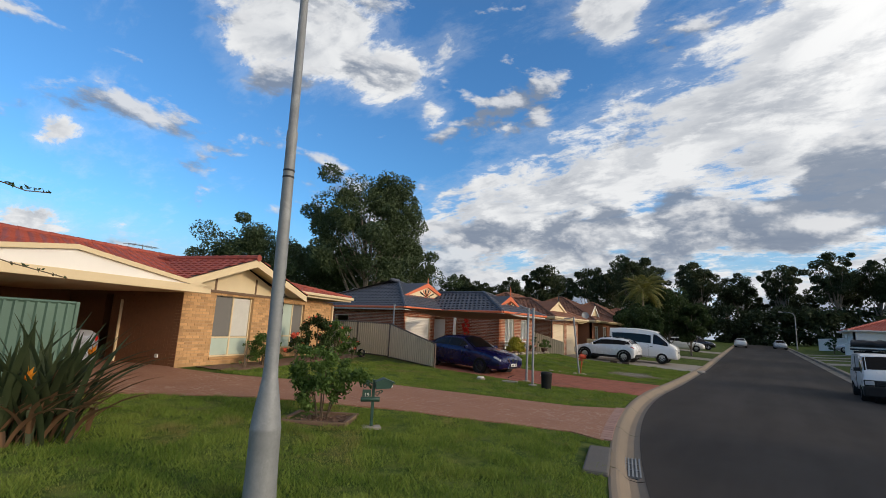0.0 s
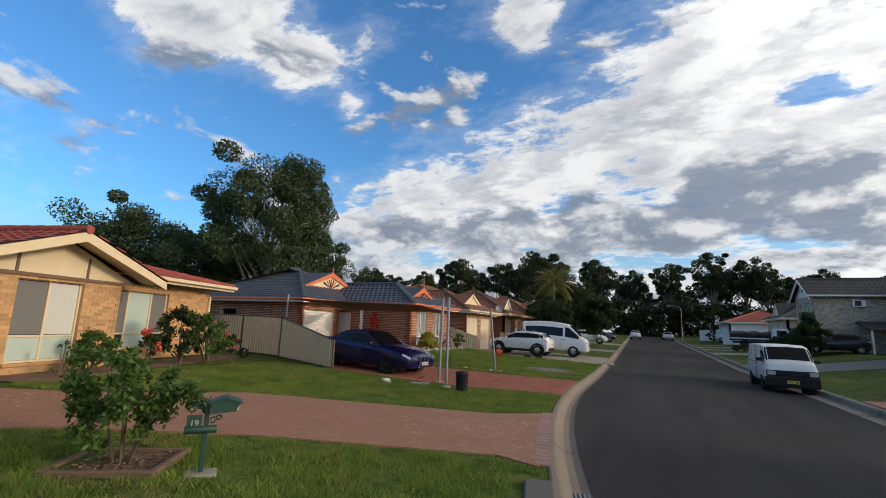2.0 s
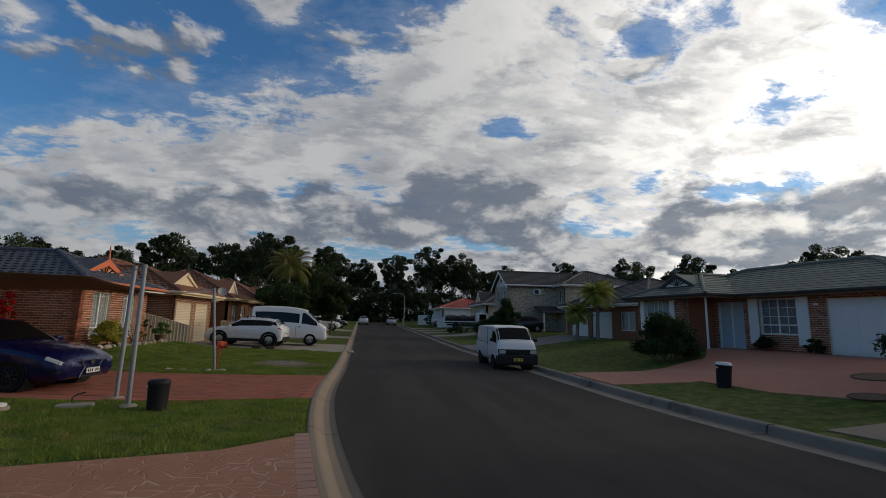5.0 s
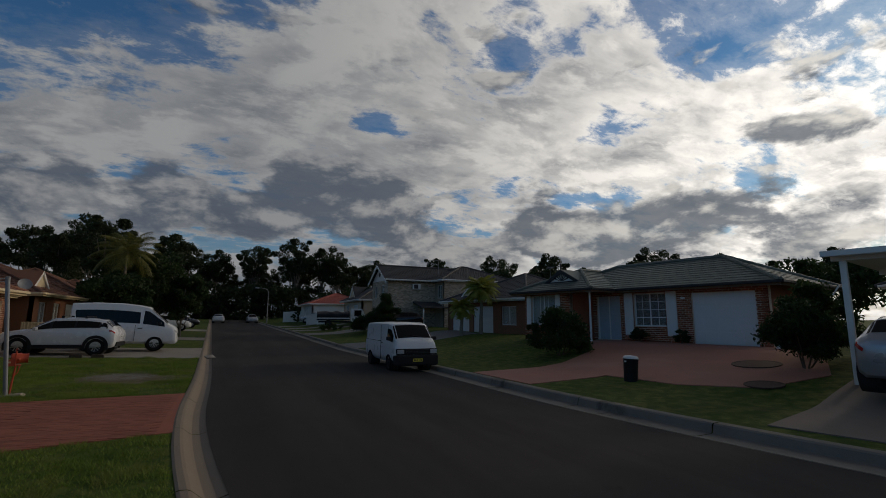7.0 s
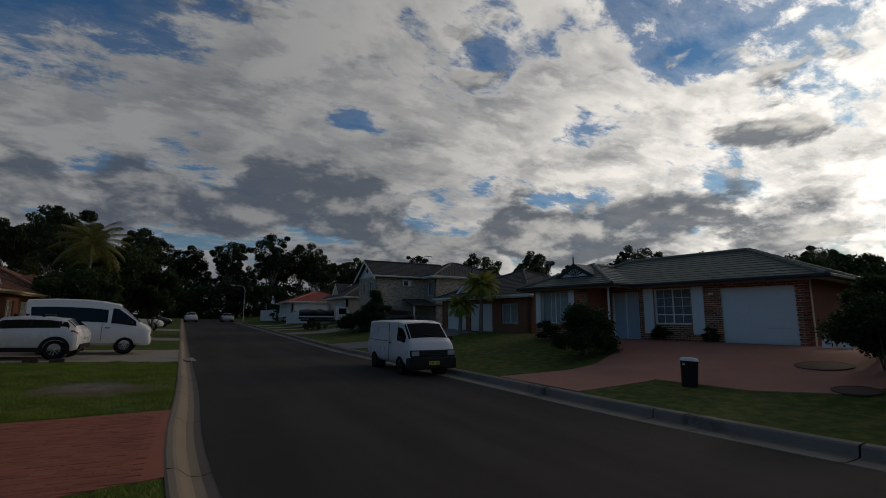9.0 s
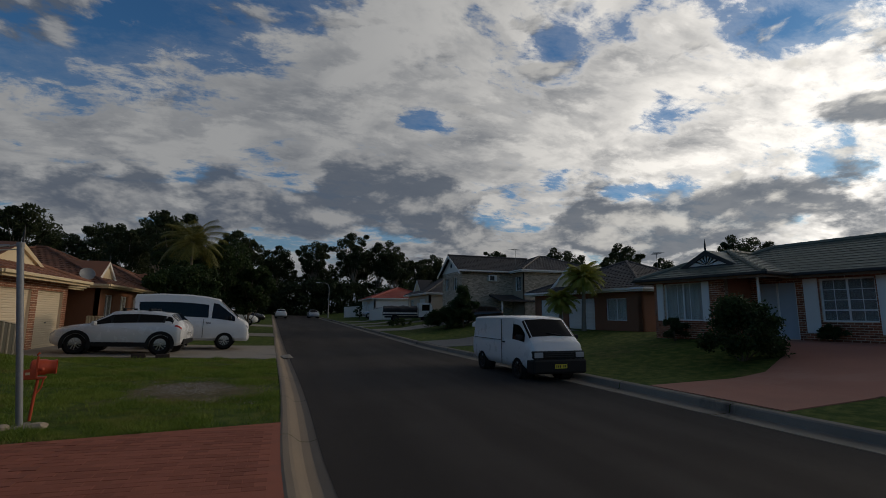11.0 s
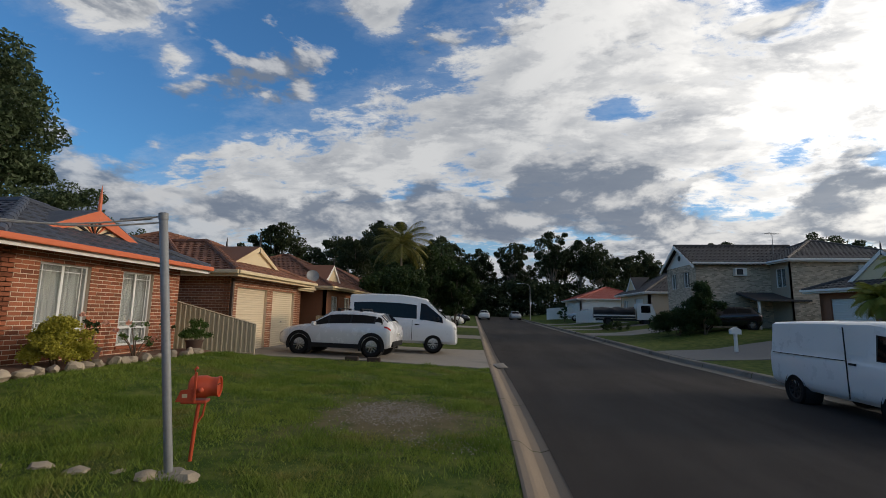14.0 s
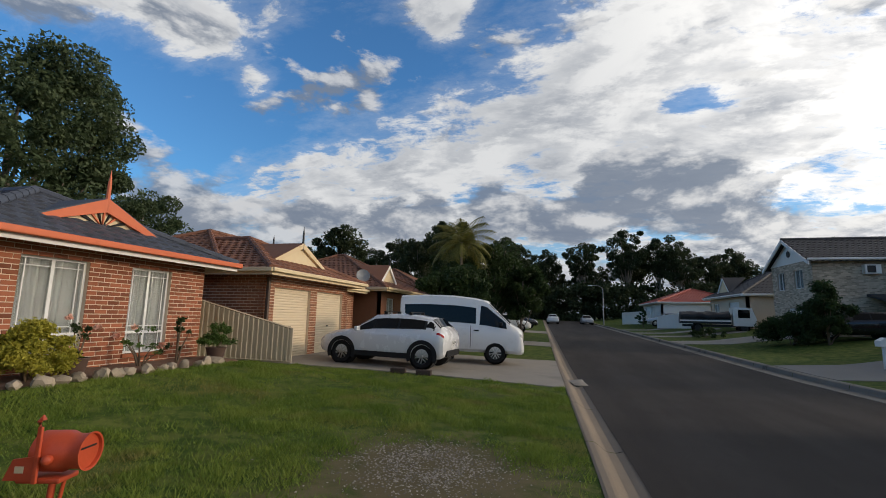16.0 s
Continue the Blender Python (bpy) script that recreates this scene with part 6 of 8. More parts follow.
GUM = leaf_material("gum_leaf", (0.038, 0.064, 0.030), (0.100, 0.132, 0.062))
# darker copy of the gum leaf: the belt's backlit shade is in its colour
GUM_BACKLIT = leaf_material("backlit_gum_leaf", (0.024, 0.036, 0.017), (0.066, 0.084, 0.038))
SHRUB = leaf_material("shrub_leaf", (0.035, 0.075, 0.016), (0.12, 0.19, 0.045))
SHRUB_DARK = leaf_material("dark_shrub_leaf", (0.018, 0.035, 0.012), (0.055, 0.085, 0.026))
YELLOW_LEAF = leaf_material("yellow_green_leaf", (0.22, 0.22, 0.025), (0.45, 0.40, 0.06))
RED_LEAF = leaf_material("red_flower", (0.42, 0.02, 0.015), (0.65, 0.05, 0.03))
CORAL = leaf_material("coral_petal", (0.62, 0.09, 0.05), (0.75, 0.18, 0.11))
PINK = leaf_material("pale_rose_petal", (0.65, 0.30, 0.22), (0.8, 0.55, 0.42))
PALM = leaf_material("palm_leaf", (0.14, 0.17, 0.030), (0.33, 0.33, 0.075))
# the tall palm's leaf, with shade painted in as a darker colour
PALM_SHADED = leaf_material("shaded_palm_leaf", (0.07, 0.085, 0.022), (0.24, 0.22, 0.06))
STRAP = leaf_material("strap_leaf", (0.022, 0.040, 0.018), (0.075, 0.090, 0.040))
STRAP_DRY = leaf_material("dry_strap_leaf", (0.16, 0.085, 0.045), (0.27, 0.16, 0.09))
FLAME = leaf_material("orange_petal", (0.65, 0.20, 0.02), (0.8, 0.35, 0.03))


def gum_tree(label, m, h, spread, seed, leaf=GUM, per=240, size=0.34, low=0.30, clumps=46, group="", puff=0.30):
    """A gum: leaning tapered trunk, long forking limbs, each ending in rounded leaf masses with gaps between them."""
    rs = random.Random(seed)
    t = thing("tree", label, "tree", m, group)
    pts, x, y = [], 0.0, 0.0
    for i in range(8):
        f = i / 7
        pts.append(Vector((x, y, h * 0.70 * f - (0.3 if i == 0 else 0))))
        x += rs.uniform(-0.02, 0.02) * h * 0.5
        y += rs.uniform(-0.02, 0.02) * h * 0.5
    r = h * 0.017
    part("trunk", tube(pts, [r * (1 - 0.75 * i / 7) for i in range(8)], 9), BARK, t, smooth=60)
    cs, rr = [], []
    n = max(8, clumps // 3)
    mid_z, half = h * (1 + low) / 2, h * (1 - low) / 2
    for k in range(n):
        # tips spread over an uneven egg, broadest below its middle
        c = 0.76 * (1 - 2 * (k + 0.5) / n)
        a = k * 2.39996 + rs.uniform(-0.35, 0.35)
        ring_r = math.sqrt(max(0.0, 1 - c * c)) * (0.98 + 0.10 * c) * (1 - 0.65 * max(0.0, c) ** 3) * rs.uniform(0.6, 1.0)
        big = spread * puff * rs.uniform(0.75, 1.25)
        tip = Vector((pts[5].x + (spread - big * 0.7) * ring_r * math.cos(a), pts[5].y + (spread - big * 0.7) * ring_r * math.sin(a), mid_z + (half - big * 0.6) * c * rs.uniform(0.86, 1.0)))
        root = pts[max(1, min(6, int((tip.z / h - 0.16) * 7)))]
        bow = root.lerp(tip, 0.5) + Vector((0, 0, -0.025 * h))
        part("limb", tube([root, bow, tip], [r * 0.42, r * 0.28, r * 0.10], 6), BARK, t, smooth=60)
        cs.append(tip)
        rr.append(big)
        for _ in range(2):
            q = tip + Vector((rs.gauss(0, 1), rs.gauss(0, 1), rs.gauss(0, 0.7))) * big * 0.75
            q.z = min(q.z, h * 0.97)
            cs.append(q)
            rr.append(big * rs.uniform(0.45, 0.75))
    leaves("crown", cs, rr, per, size, size * 0.45, leaf, t, seed, droop=0.3, squash=0.78, shell=True)
    return t


gum_tree("tall dark green gum tree with a dense ragged crown", pose(-38, 37.3, 0.4), 22.8, 8.2, 3, GUM, 700, 0.40, 0.16, 84, puff=0.29)
gum_tree("spreading gum tree behind the tan brick house", pose(-54, 31.0, 0.4), 14.6, 8.0, 5, GUM, 420, 0.40, 0.30, 84)
gum_tree("gum tree behind the tan brick house", pose(-48, 36.5, 0.4), 12.5, 6.5, 6, GUM, 380, 0.40, 0.10, 72)
gum_tree("gum tree with open crown behind the slate roof", pose(-45, 54, 0.4), 15.5, 6.0, 8, GUM, 400, 0.42, 0.15, 66)
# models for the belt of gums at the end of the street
models = [gum_tree("dark gum tree in the belt closing the street", pose(-30 + 9 * i, 121 + 2 * (i % 2), 1.9), 16.5 + 1.6 * (i % 3), 3.9 + 0.6 * (i % 2), 20 + i, GUM_BACKLIT, 230, 0.50, 0.42, 42, "gum belt", 0.34) for i in range(5)]
rs = random.Random(4)
spots = [(-30 + 3.6 * i + rs.uniform(-1.5, 1.5), 119 + rs.uniform(-5, 12)) for i in range(30)]
spots += [(-66 + 7.5 * i + rs.uniform(-2, 2), 84 + 3.2 * i + rs.uniform(-6, 6)) for i in range(7)] + [(-78 + 4 * i, 66 + 4.2 * i + rs.uniform(-4, 4)) for i in range(10)]
spots += [(44 + 8 * i + rs.uniform(-2, 2), 96 - 8.5 * i + rs.uniform(-4, 4)) for i in range(7)] + [(40 + 6 * i + rs.uniform(-2, 2), 104 - 7.5 * i + rs.uniform(-4, 4)) for i in range(8)]
for k, (x, y) in enumerate(spots):
    if -1.2 < x - 2.6 < 1.6:
        continue
    sc = rs.uniform(0.66, 1.04) * (0.78 if x > 40 or x < -30 else 1.0)
    c = copy_thing(models[k % 5], Matrix())
    c.matrix_basis = pose(x, y, 1.6, 0, 0, rs.uniform(0, 360)) @ Matrix.Diagonal((sc, sc, sc, 1))
for x, y, h in ((-20, 78, 13), (-14, 74, 15), (-26, 66, 12.5), (44.5, 60, 9.5), (38, 64, 9), (56, 53, 10)):
    gum_tree("dark gum tree beyond the houses", pose(x, y, 1.0), h, 3.6, int(x * 7 + y) + 900, GUM_BACKLIT, 240, 0.42, 0.30, 42, "gum belt", 0.33)
gum_tree("round dark tree beyond the corner house", pose(42, 21.6, 0.7), 6.4, 3.6, 77, SHRUB_DARK, 220, 0.4, 0.2, 40)
# undergrowth that closes the street's end
cs = [(x + rs.uniform(-1, 1), 112 + abs(x - 3) * 0.03 + rs.uniform(-2, 6), rs.uniform(1.4, 8.6)) for x in np.linspace(-46, 46, 330)]
cs += [(-46 - 0.9 * i + rs.uniform(-1, 1), 108 - 0.95 * i, rs.uniform(1, 4.5)) for i in range(50)] + [(46 + 0.7 * i, 108 - 0.9 * i, rs.uniform(1, 4.5)) for i in range(60)]
und = leaves("undergrowth", cs, [rs.uniform(1.6, 2.6) for _ in cs], 230, 0.75, 0.42, GUM_BACKLIT, None, 9)
tagged(und, "dark bushy undergrowth below the gum belt", "bushes", kind="stuff")


def shrub(name, label, m, r, h, n, leaf, seed, per=170, size=0.10, width=0.055, stems=5, flowers=None, fcount=10, category="shrub", fsize=0.07):
    """A garden shrub: stems from the ground and an uneven mass of leaves, with flowers where it has them."""
    rs = random.Random(seed)
    t = thing(name, label, category, m)
    cs, rr = [], []
    for i in range(n):
        a, q = rs.uniform(0, 6.28), rs.uniform(0, 1) ** 0.5
        z = h * rs.uniform(0.22, 0.93)
        k = math.sin(math.pi * min(0.95, z / h * 0.8 + 0.2))
        cs.append((r * q * k * math.cos(a), r * q * k * math.sin(a), z))
        rr.append(min(r, h) * rs.uniform(0.18, 0.33))
    for i in range(stems):
        c = cs[i % n]
        part("stem", tube([(c[0] * 0.08, c[1] * 0.08, -0.05), (c[0] * 0.4, c[1] * 0.4, c[2] * 0.5), c], [0.02 * h ** 0.5, 0.014 * h ** 0.5, 0.005], 6), TWIG, t, smooth=60)
    leaves("foliage", cs, rr, per, size, width, leaf, t, seed)
    if flowers:
        for i in range(fcount):
            c = Vector(cs[rs.randrange(n)])
            d = Vector((c.x, c.y, 0.05)).normalized()
            leaves("flower", [c + d * r * 0.22 + Vector((rs.uniform(-.1, .1), rs.uniform(-.1, .1), rs.uniform(0, .12)))], [fsize * 0.55], 16, fsize, fsize * 0.8, flowers, t, seed + i)
    return t


def on(x, y, dz=0.0, a=0):
    return pose(x, y, land(x, y) + dz, 0, 0, a)


# small tree in its timber bed
bed = thing("garden_bed", "square timber-edged bed filled with bark mulch", "garden bed", on(-2.84, 1.63, -0.05, 32))
for i, (x0, y0, x1, y1) in enumerate(((-0.56, -0.46, 0.56, -0.39), (-0.56, 0.39, 0.56, 0.46), (-0.56, -0.38, -0.49, 0.38), (0.49, -0.38, 0.56, 0.38))):
    part("sleeper", box(x0, y0, -0.05, x1, y1, 0.10, bevel=0.012), TIMBER, bed)
bm = bmesh.new()
bmesh.ops.create_grid(bm, x_segments=24, y_segments=20, size=1)
for v in bm.verts:
    v.co = Vector((v.co.x * 0.49, v.co.y * 0.39, 0.055 + 0.03 * noise.noise(v.co * 7) + 0.02 * noise.noise(v.co * 19)))
part("mulch", bm, MULCH, bed, smooth=60)
chips = leaves("bark_chips", [(0, 0, 0.07)], [0.5], 420, 0.06, 0.02, mat("bark_chip", (0.20, 0.12, 0.08), 0.95, 0, 0.3, 12, 0.2, 60, spread=0.4), bed, 4, 0.9, squash=0.06)
tagged(chips, kind="stuff")
tree = thing("tree", "young bushy tree with glossy green leaves in the bed", "small tree", on(-2.82, 1.64, 0.0))
rs = random.Random(12)
cs, rr = [], []
for k, (a, ln) in enumerate(((20, 0.55), (75, 0.42), (150, 0.62), (205, 0.5), (265, 0.46), (320, 0.6))):
    b = Vector((0.07 * math.cos(radians(a)), 0.07 * math.sin(radians(a)), -0.05))
    tip = Vector((0.82 * ln * math.cos(radians(a)), 0.82 * ln * math.sin(radians(a)), 0.66 + 0.11 * (k % 3)))
    part("stem", tube([b, b.lerp(tip, 0.4) + Vector((0, 0, 0.16)), tip], [0.015, 0.011, 0.005], 7), TWIG, tree, smooth=60)
    for j in range(8):
        f = 0.66 + 0.50 * j / 7
        cs.append(b.lerp(tip, f) + Vector((rs.gauss(0, 0.13), rs.gauss(0, 0.13), rs.gauss(0.03, 0.12))))
        rr.append(rs.uniform(0.10, 0.17))
leaves("foliage", cs, rr, 130, 0.078, 0.042, SHRUB, tree, 3, droop=0.2)

shrub("shrub", "rounded dense green shrub against the tan brick wall", on(-9.75, 4.95), 0.55, 1.0, 30, SHRUB, 31, 190, 0.09, 0.03)
shrub("shrub", "tall leafy camellia before the tan brick wall", on(-10.35, 7.6), 0.85, 1.75, 30, SHRUB_DARK, 32, 120, 0.11, 0.06, 8, CORAL, 6)
shrub("shrub", "tall leafy camellia with coral flowers", on(-10.25, 8.5), 0.75, 1.6, 26, SHRUB, 33, 110, 0.11, 0.06, 8, CORAL, 8)
shrub("rose_bush", "rose bush with bright coral blooms", on(-10.1, 6.5), 0.4, 0.95, 12, SHRUB_DARK, 34, 80, 0.08, 0.045, 5, CORAL, 9, "rose bush", 0.12)
shrub("rose_bush", "rose bush with coral blooms by the fence", on(-10.6, 9.7), 0.4, 1.0, 12, SHRUB_DARK, 35, 70, 0.08, 0.045, 5, CORAL, 6, "rose bush", 0.12)
shrub("shrub", "thin twiggy shrub under the window", on(-9.3, 4.1), 0.22, 0.85, 8, SHRUB, 36, 25, 0.07, 0.03, 5)
gm = bmesh.new()
bmesh.ops.create_grid(gm, x_segments=40, y_segments=10, size=1)
for v in gm.verts:
    u, w_ = v.co.x * 4.2 + 4.2, v.co.y * 0.62
    q = Matrix.Translation((-9.8, 2.31, 0)) @ pose(0, 0, 0, 0, 0, 106.3) @ Vector((u + 0.5, -0.75 + w_ + (0.0 if u < 3 else 0.25), 0))
    v.co = Vector((q.x, q.y, land(q.x, q.y) + 0.03 + 0.04 * noise.noise(q * 2.5) - (0.08 if abs(v.co.y) > 0.95 else 0)))
tagged(part("garden_soil", gm, MULCH, None, "brown mulched soil along the house front", smooth=60), category="soil", kind="structure")
bgm = bmesh.new()
bmesh.ops.create_grid(bgm, x_segments=10, y_segments=40, size=1)
for v in bgm.verts:
    x, y = -8.25 + v.co.x * 0.58, 21.0 + v.co.y * 2.9
    v.co = Vector((x, y, land(x, y) + 0.03 + 0.03 * noise.noise(Vector((x, y, 0)) * 3) - (0.08 if abs(v.co.x) > 0.95 or abs(v.co.y) > 0.98 else 0)))
tagged(part("garden_soil", bgm, MULCH, None, "dark soil of the narrow front garden", smooth=60), category="soil", kind="structure")
shrub("shrub", "clipped golden-leaved shrub in the front garden", on(-8.1, 19.55), 0.5, 0.9, 60, YELLOW_LEAF, 41, 330, 0.055, 0.035, 4)
shrub("rose_bush", "leggy rose bush with a single pink bloom", on(-8.25, 20.35), 0.34, 0.95, 9, SHRUB_DARK, 42, 60, 0.06, 0.035, 6, PINK, 3, "rose bush", 0.1)
shrub("rose_bush", "leggy rose bush with pale blooms", on(-8.2, 21.55), 0.36, 0.9, 8, SHRUB, 43, 34, 0.06, 0.035, 7, PINK, 4, "rose bush", 0.1)
shrub("shrub", "thin dark shrub beside the second window", on(-8.2, 22.4), 0.3, 1.0, 10, SHRUB_DARK, 44, 70, 0.06, 0.035, 6)


def pot(m, label):
    t = thing("plant_pot", label, "plant pot", m)
    part("bowl", lathe([(0.13, 0.0), (0.16, 0.04), (0.20, 0.26), (0.22, 0.29), (0.22, 0.31), (0.19, 0.31), (0.18, 0.24), (0.02, 0.23)], 20), mat("dark_clay_pot", (0.10, 0.06, 0.045), 0.75, 0, 0.15, 6, 0.1, 50), t, smooth=40)
    return t


pot(on(-8.05, 20.15), "dark clay pot beside the golden shrub")
pot(on(-7.95, 23.25), "dark clay pot that holds a round clipped plant")
shrub("shrub", "round dark green clipped plant in a pot", on(-7.95, 23.25, 0.26), 0.38, 0.62, 26, SHRUB, 45, 160, 0.05, 0.03, 3)
for i in range(17):
    rs2 = random.Random(500 + i)
    y = 18.2 + 0.295 * i
    x = -7.62 + 0.06 * math.sin(i * 1.9)
    bm = bmesh.new()
    bmesh.ops.create_icosphere(bm, subdivisions=2, radius=1)
    k = Vector((rs2.uniform(0.07, 0.12), rs2.uniform(0.08, 0.17), rs2.uniform(0.06, 0.14)))
    for v in bm.verts:
        v.co = Vector((v.co.x * k.x, v.co.y * k.y, v.co.z * k.z)) * (1 + 0.5 * noise.noise(v.co * 2.3 + Vector((i * 3, 0, 0))))
    s = part("stone", bm, STONE, None, smooth=30)
    s.matrix_world = pose(x, y, land(x, y) + 0.05, 0, 0, rs2.uniform(0, 180))
    tagged(s, "rough sandstone rock edging the front garden", "stone", "garden edging stones")
for i, (x, y, k) in enumerate(((-4.5, 15.95, 0.16), (-4.1, 15.9, 0.15), (-3.75, 15.98, 0.10), (-3.42, 15.9, 0.12), (-3.05, 15.93, 0.13), (-4.9, 15.8, 0.14), (-5.5, 15.7, 0.15))):
    k *= 0.74 if x > -3.5 else 0.6
    bm = bmesh.new()
    bmesh.ops.create_icosphere(bm, subdivisions=2, radius=1)
    for v in bm.verts:
        v.co = Vector((v.co.x * k * 1.25, v.co.y * k, v.co.z * k * 0.6)) * (1 + 0.45 * noise.noise(v.co * 2.2 + Vector((i * 5, 2, 0))))
    s = part("stone", bm, STONE, None, smooth=30)
    s.matrix_world = pose(x, y, land(x, y) + (0.012 if x > -3.5 else -0.01), 0, 0, i * 40)
    tagged(s, "worn rounded rock at the lawn edge", "stone", "lawn edge stones")

shrub("shrub", "large dark rounded shrub on the verge lawn", on(13.0, 18.6), 1.25, 1.85, 56, SHRUB_DARK, 51, 330, 0.11, 0.06)
shrub("shrub", "dark shrub below the corner window", on(15.2, 23.3), 0.6, 1.0, 22, SHRUB_DARK, 52, 150, 0.1, 0.05)
shrub("shrub", "low dark hedge below the window", on(18.1, 19.2), 0.5, 0.62, 22, SHRUB_DARK, 53, 150, 0.08, 0.045)
shrub("shrub", "low dark hedge below the window", on(18.35, 17.15), 0.34, 0.62, 18, SHRUB_DARK, 54, 150, 0.08, 0.045)
shrub("shrub", "untidy dark shrub beside the pink driveway", on(14.7, 10.7), 1.0, 1.7, 70, SHRUB_DARK, 55, 260, 0.11, 0.055)
shrub("shrub", "tall untidy shrub beside the carport", on(16.3, 11.3), 1.1, 2.2, 70, SHRUB_DARK, 56, 260, 0.12, 0.055)
shrub("shrub", "tall dark conifer shrub before the two-storey house", on(13.3, 42.3), 1.2, 3.4, 50, SHRUB_DARK, 57, 420, 0.14, 0.07)
shrub("shrub", "broad dark hedge before the two-storey house", on(12.2, 43.6), 1.6, 1.7, 46, SHRUB_DARK, 58, 400, 0.13, 0.07)
shrub("shrub", "small rounded street shrub", local(9.9, 74, 0), 0.8, 2.2, 20, SHRUB_DARK, 59, 120, 0.16, 0.08)
shrub("shrub", "low hedge on the verge", on(10.6, 52.5), 1.5, 0.7, 24, SHRUB_DARK, 60, 120, 0.12, 0.07)
shrub("shrub", "red-leaved climber on the porch post", pose(-10.75, 18.62, land(-10.75, 18.62)), 0.34, 2.1, 26, RED_LEAF, 61, 110, 0.08, 0.05)
# dark trees beside the minibus
for x, y, h, sp, sd in ((-4.4, 44.6, 7.2, 2.6, 91), (-2.6, 44.6, 5.4, 1.7, 92), (-7.4, 47.0, 7.0, 2.6, 93), (-5.6, 38.9, 4.7, 1.9, 94)):
    gum_tree("broad dark leafy tree beside the parking pad", on(x, y), h, sp, sd, SHRUB_DARK, 330, 0.24, 0.16, 50)


def palm(m, h, label, leaf, seed, fronds=22, length=1.7):
    rs = random.Random(seed)
    t = thing("palm", label, "palm tree", m)
    part("trunk", tube([(0, 0, -0.2), (0.04, 0.02, h * 0.35), (0.08, 0, h * 0.7), (0.06, 0.02, h)], [0.15, 0.12, 0.11, 0.09], 10), mat("palm_trunk", (0.22, 0.18, 0.14), 0.9, 0, 0.25, 8, 0.5, 40), t, smooth=60)
    for i in range(fronds):
        a = 2.4 * i + rs.uniform(-0.2, 0.2)
        lift = radians(78 - 105 * i / fronds)
        vs, fs = [], []
        p = Vector((0.06, 0.02, h))
        n = 13
        ln = length * rs.uniform(0.85, 1.1)
        path = []
        for k in range(n + 1):
            path.append(p.copy())
            e = lift - 1.25 * (k / n) ** 1.2
            p = p + Vector((math.cos(a) * math.cos(e), math.sin(a) * math.cos(e), math.sin(e))) * ln / n
        side = Vector((-math.sin(a), math.cos(a), 0))
        for k in range(1, n):
            f = k / n
            w = 0.42 * ln * math.sin(math.pi * (0.12 + 0.82 * f)) ** 0.8
            d = (path[k + 1] - path[k - 1]).normalized()
            for s in (1, -1):
                for o in (0.0, 0.5):
                    q = path[k].lerp(path[k + 1], o)
                    tip = q + side * s * w * 0.72 + d * w * 0.5 - Vector((0, 0, w * 0.42))
                    b = len(vs)
                    vs += [q - d * 0.03, q + d * 0.03, tip]
                    fs.append((b, b + 1, b + 2))
        for k in range(n):
            b = len(vs)
            vs += [path[k] - side * 0.014, path[k] + side * 0.014, path[k + 1] + side * 0.009, path[k + 1] - side * 0.009]
            fs.append((b, b + 1, b + 2, b + 3))
        part("frond", (vs, fs), leaf, t)
    return t


palm(on(16.4, 31.0), 3.1, "palm with drooping yellow-green fronds before the garage", PALM, 1, 46, 1.40)
palm(on(15.2, 31.6), 1.9, "short palm with drooping yellow-green fronds", PALM, 2, 34, 1.15)
palm(on(-6.1, 41.6), 5.9, "tall palm above the dark trees", PALM_SHADED, 3, 30, 2.3)


def strap_plant(m, label, seed):
    """A clump of long arching strap leaves, dry at the foot, with an orange crane flower."""
    rs = random.Random(seed)
    t = thing("bird_of_paradise", label, "garden plant", m)
    for i in range(190):
        dry = i < 85
        a, tilt = rs.uniform(0, 6.28), rs.uniform(0.35, 1.25) if not dry else rs.uniform(0.9, 1.6)
        L = rs.uniform(1.0, 1.75) * (0.75 if dry else 1)
        p = Vector((rs.gauss(0, 0.22), rs.gauss(0, 0.22), 0.0))
        side = Vector((-math.sin(a), math.cos(a), 0))
        vs, fs, n = [], [], 7
        for k in range(n + 1):
            f = k / n
            w = 0.024 * (0.4 + 1.3 * math.sin(math.pi * min(0.98, f * 0.85 + 0.12)))
            w = w * (1 - 0.85 * max(0, f - 0.75) / 0.25)
            e = math.pi / 2 - tilt * (0.35 + 0.9 * f)
            vs += [p - side * w, p + Vector((0, 0, -w * 0.5)), p + side * w]
            p = p + Vector((math.cos(a) * math.cos(e), math.sin(a) * math.cos(e), math.sin(e))) * L / n
        for k in range(n):
            for q in (0, 1):
                fs.append((3 * k + q, 3 * k + q + 1, 3 * k + q + 4, 3 * k + q + 3))
        part("leaf", (vs, fs), STRAP_DRY if dry else STRAP, t, smooth=80)
    for x, y, z in ((0.45, -0.25, 0.78), (-0.1, 0.5, 1.0)):
        part("flower_stalk", tube([(x * 0.3, y * 0.3, 0), (x * 0.7, y * 0.7, z * 0.6), (x, y, z)], 0.012, 6), STRAP, t)
        leaves("flower", [(x + 0.05, y, z + 0.03)], [0.05], 7, 0.18, 0.05, FLAME, t, 5)
    return t


strap_plant(on(-3.85, -2.0), "spiky strap-leaved plant with orange crane flowers", 7)

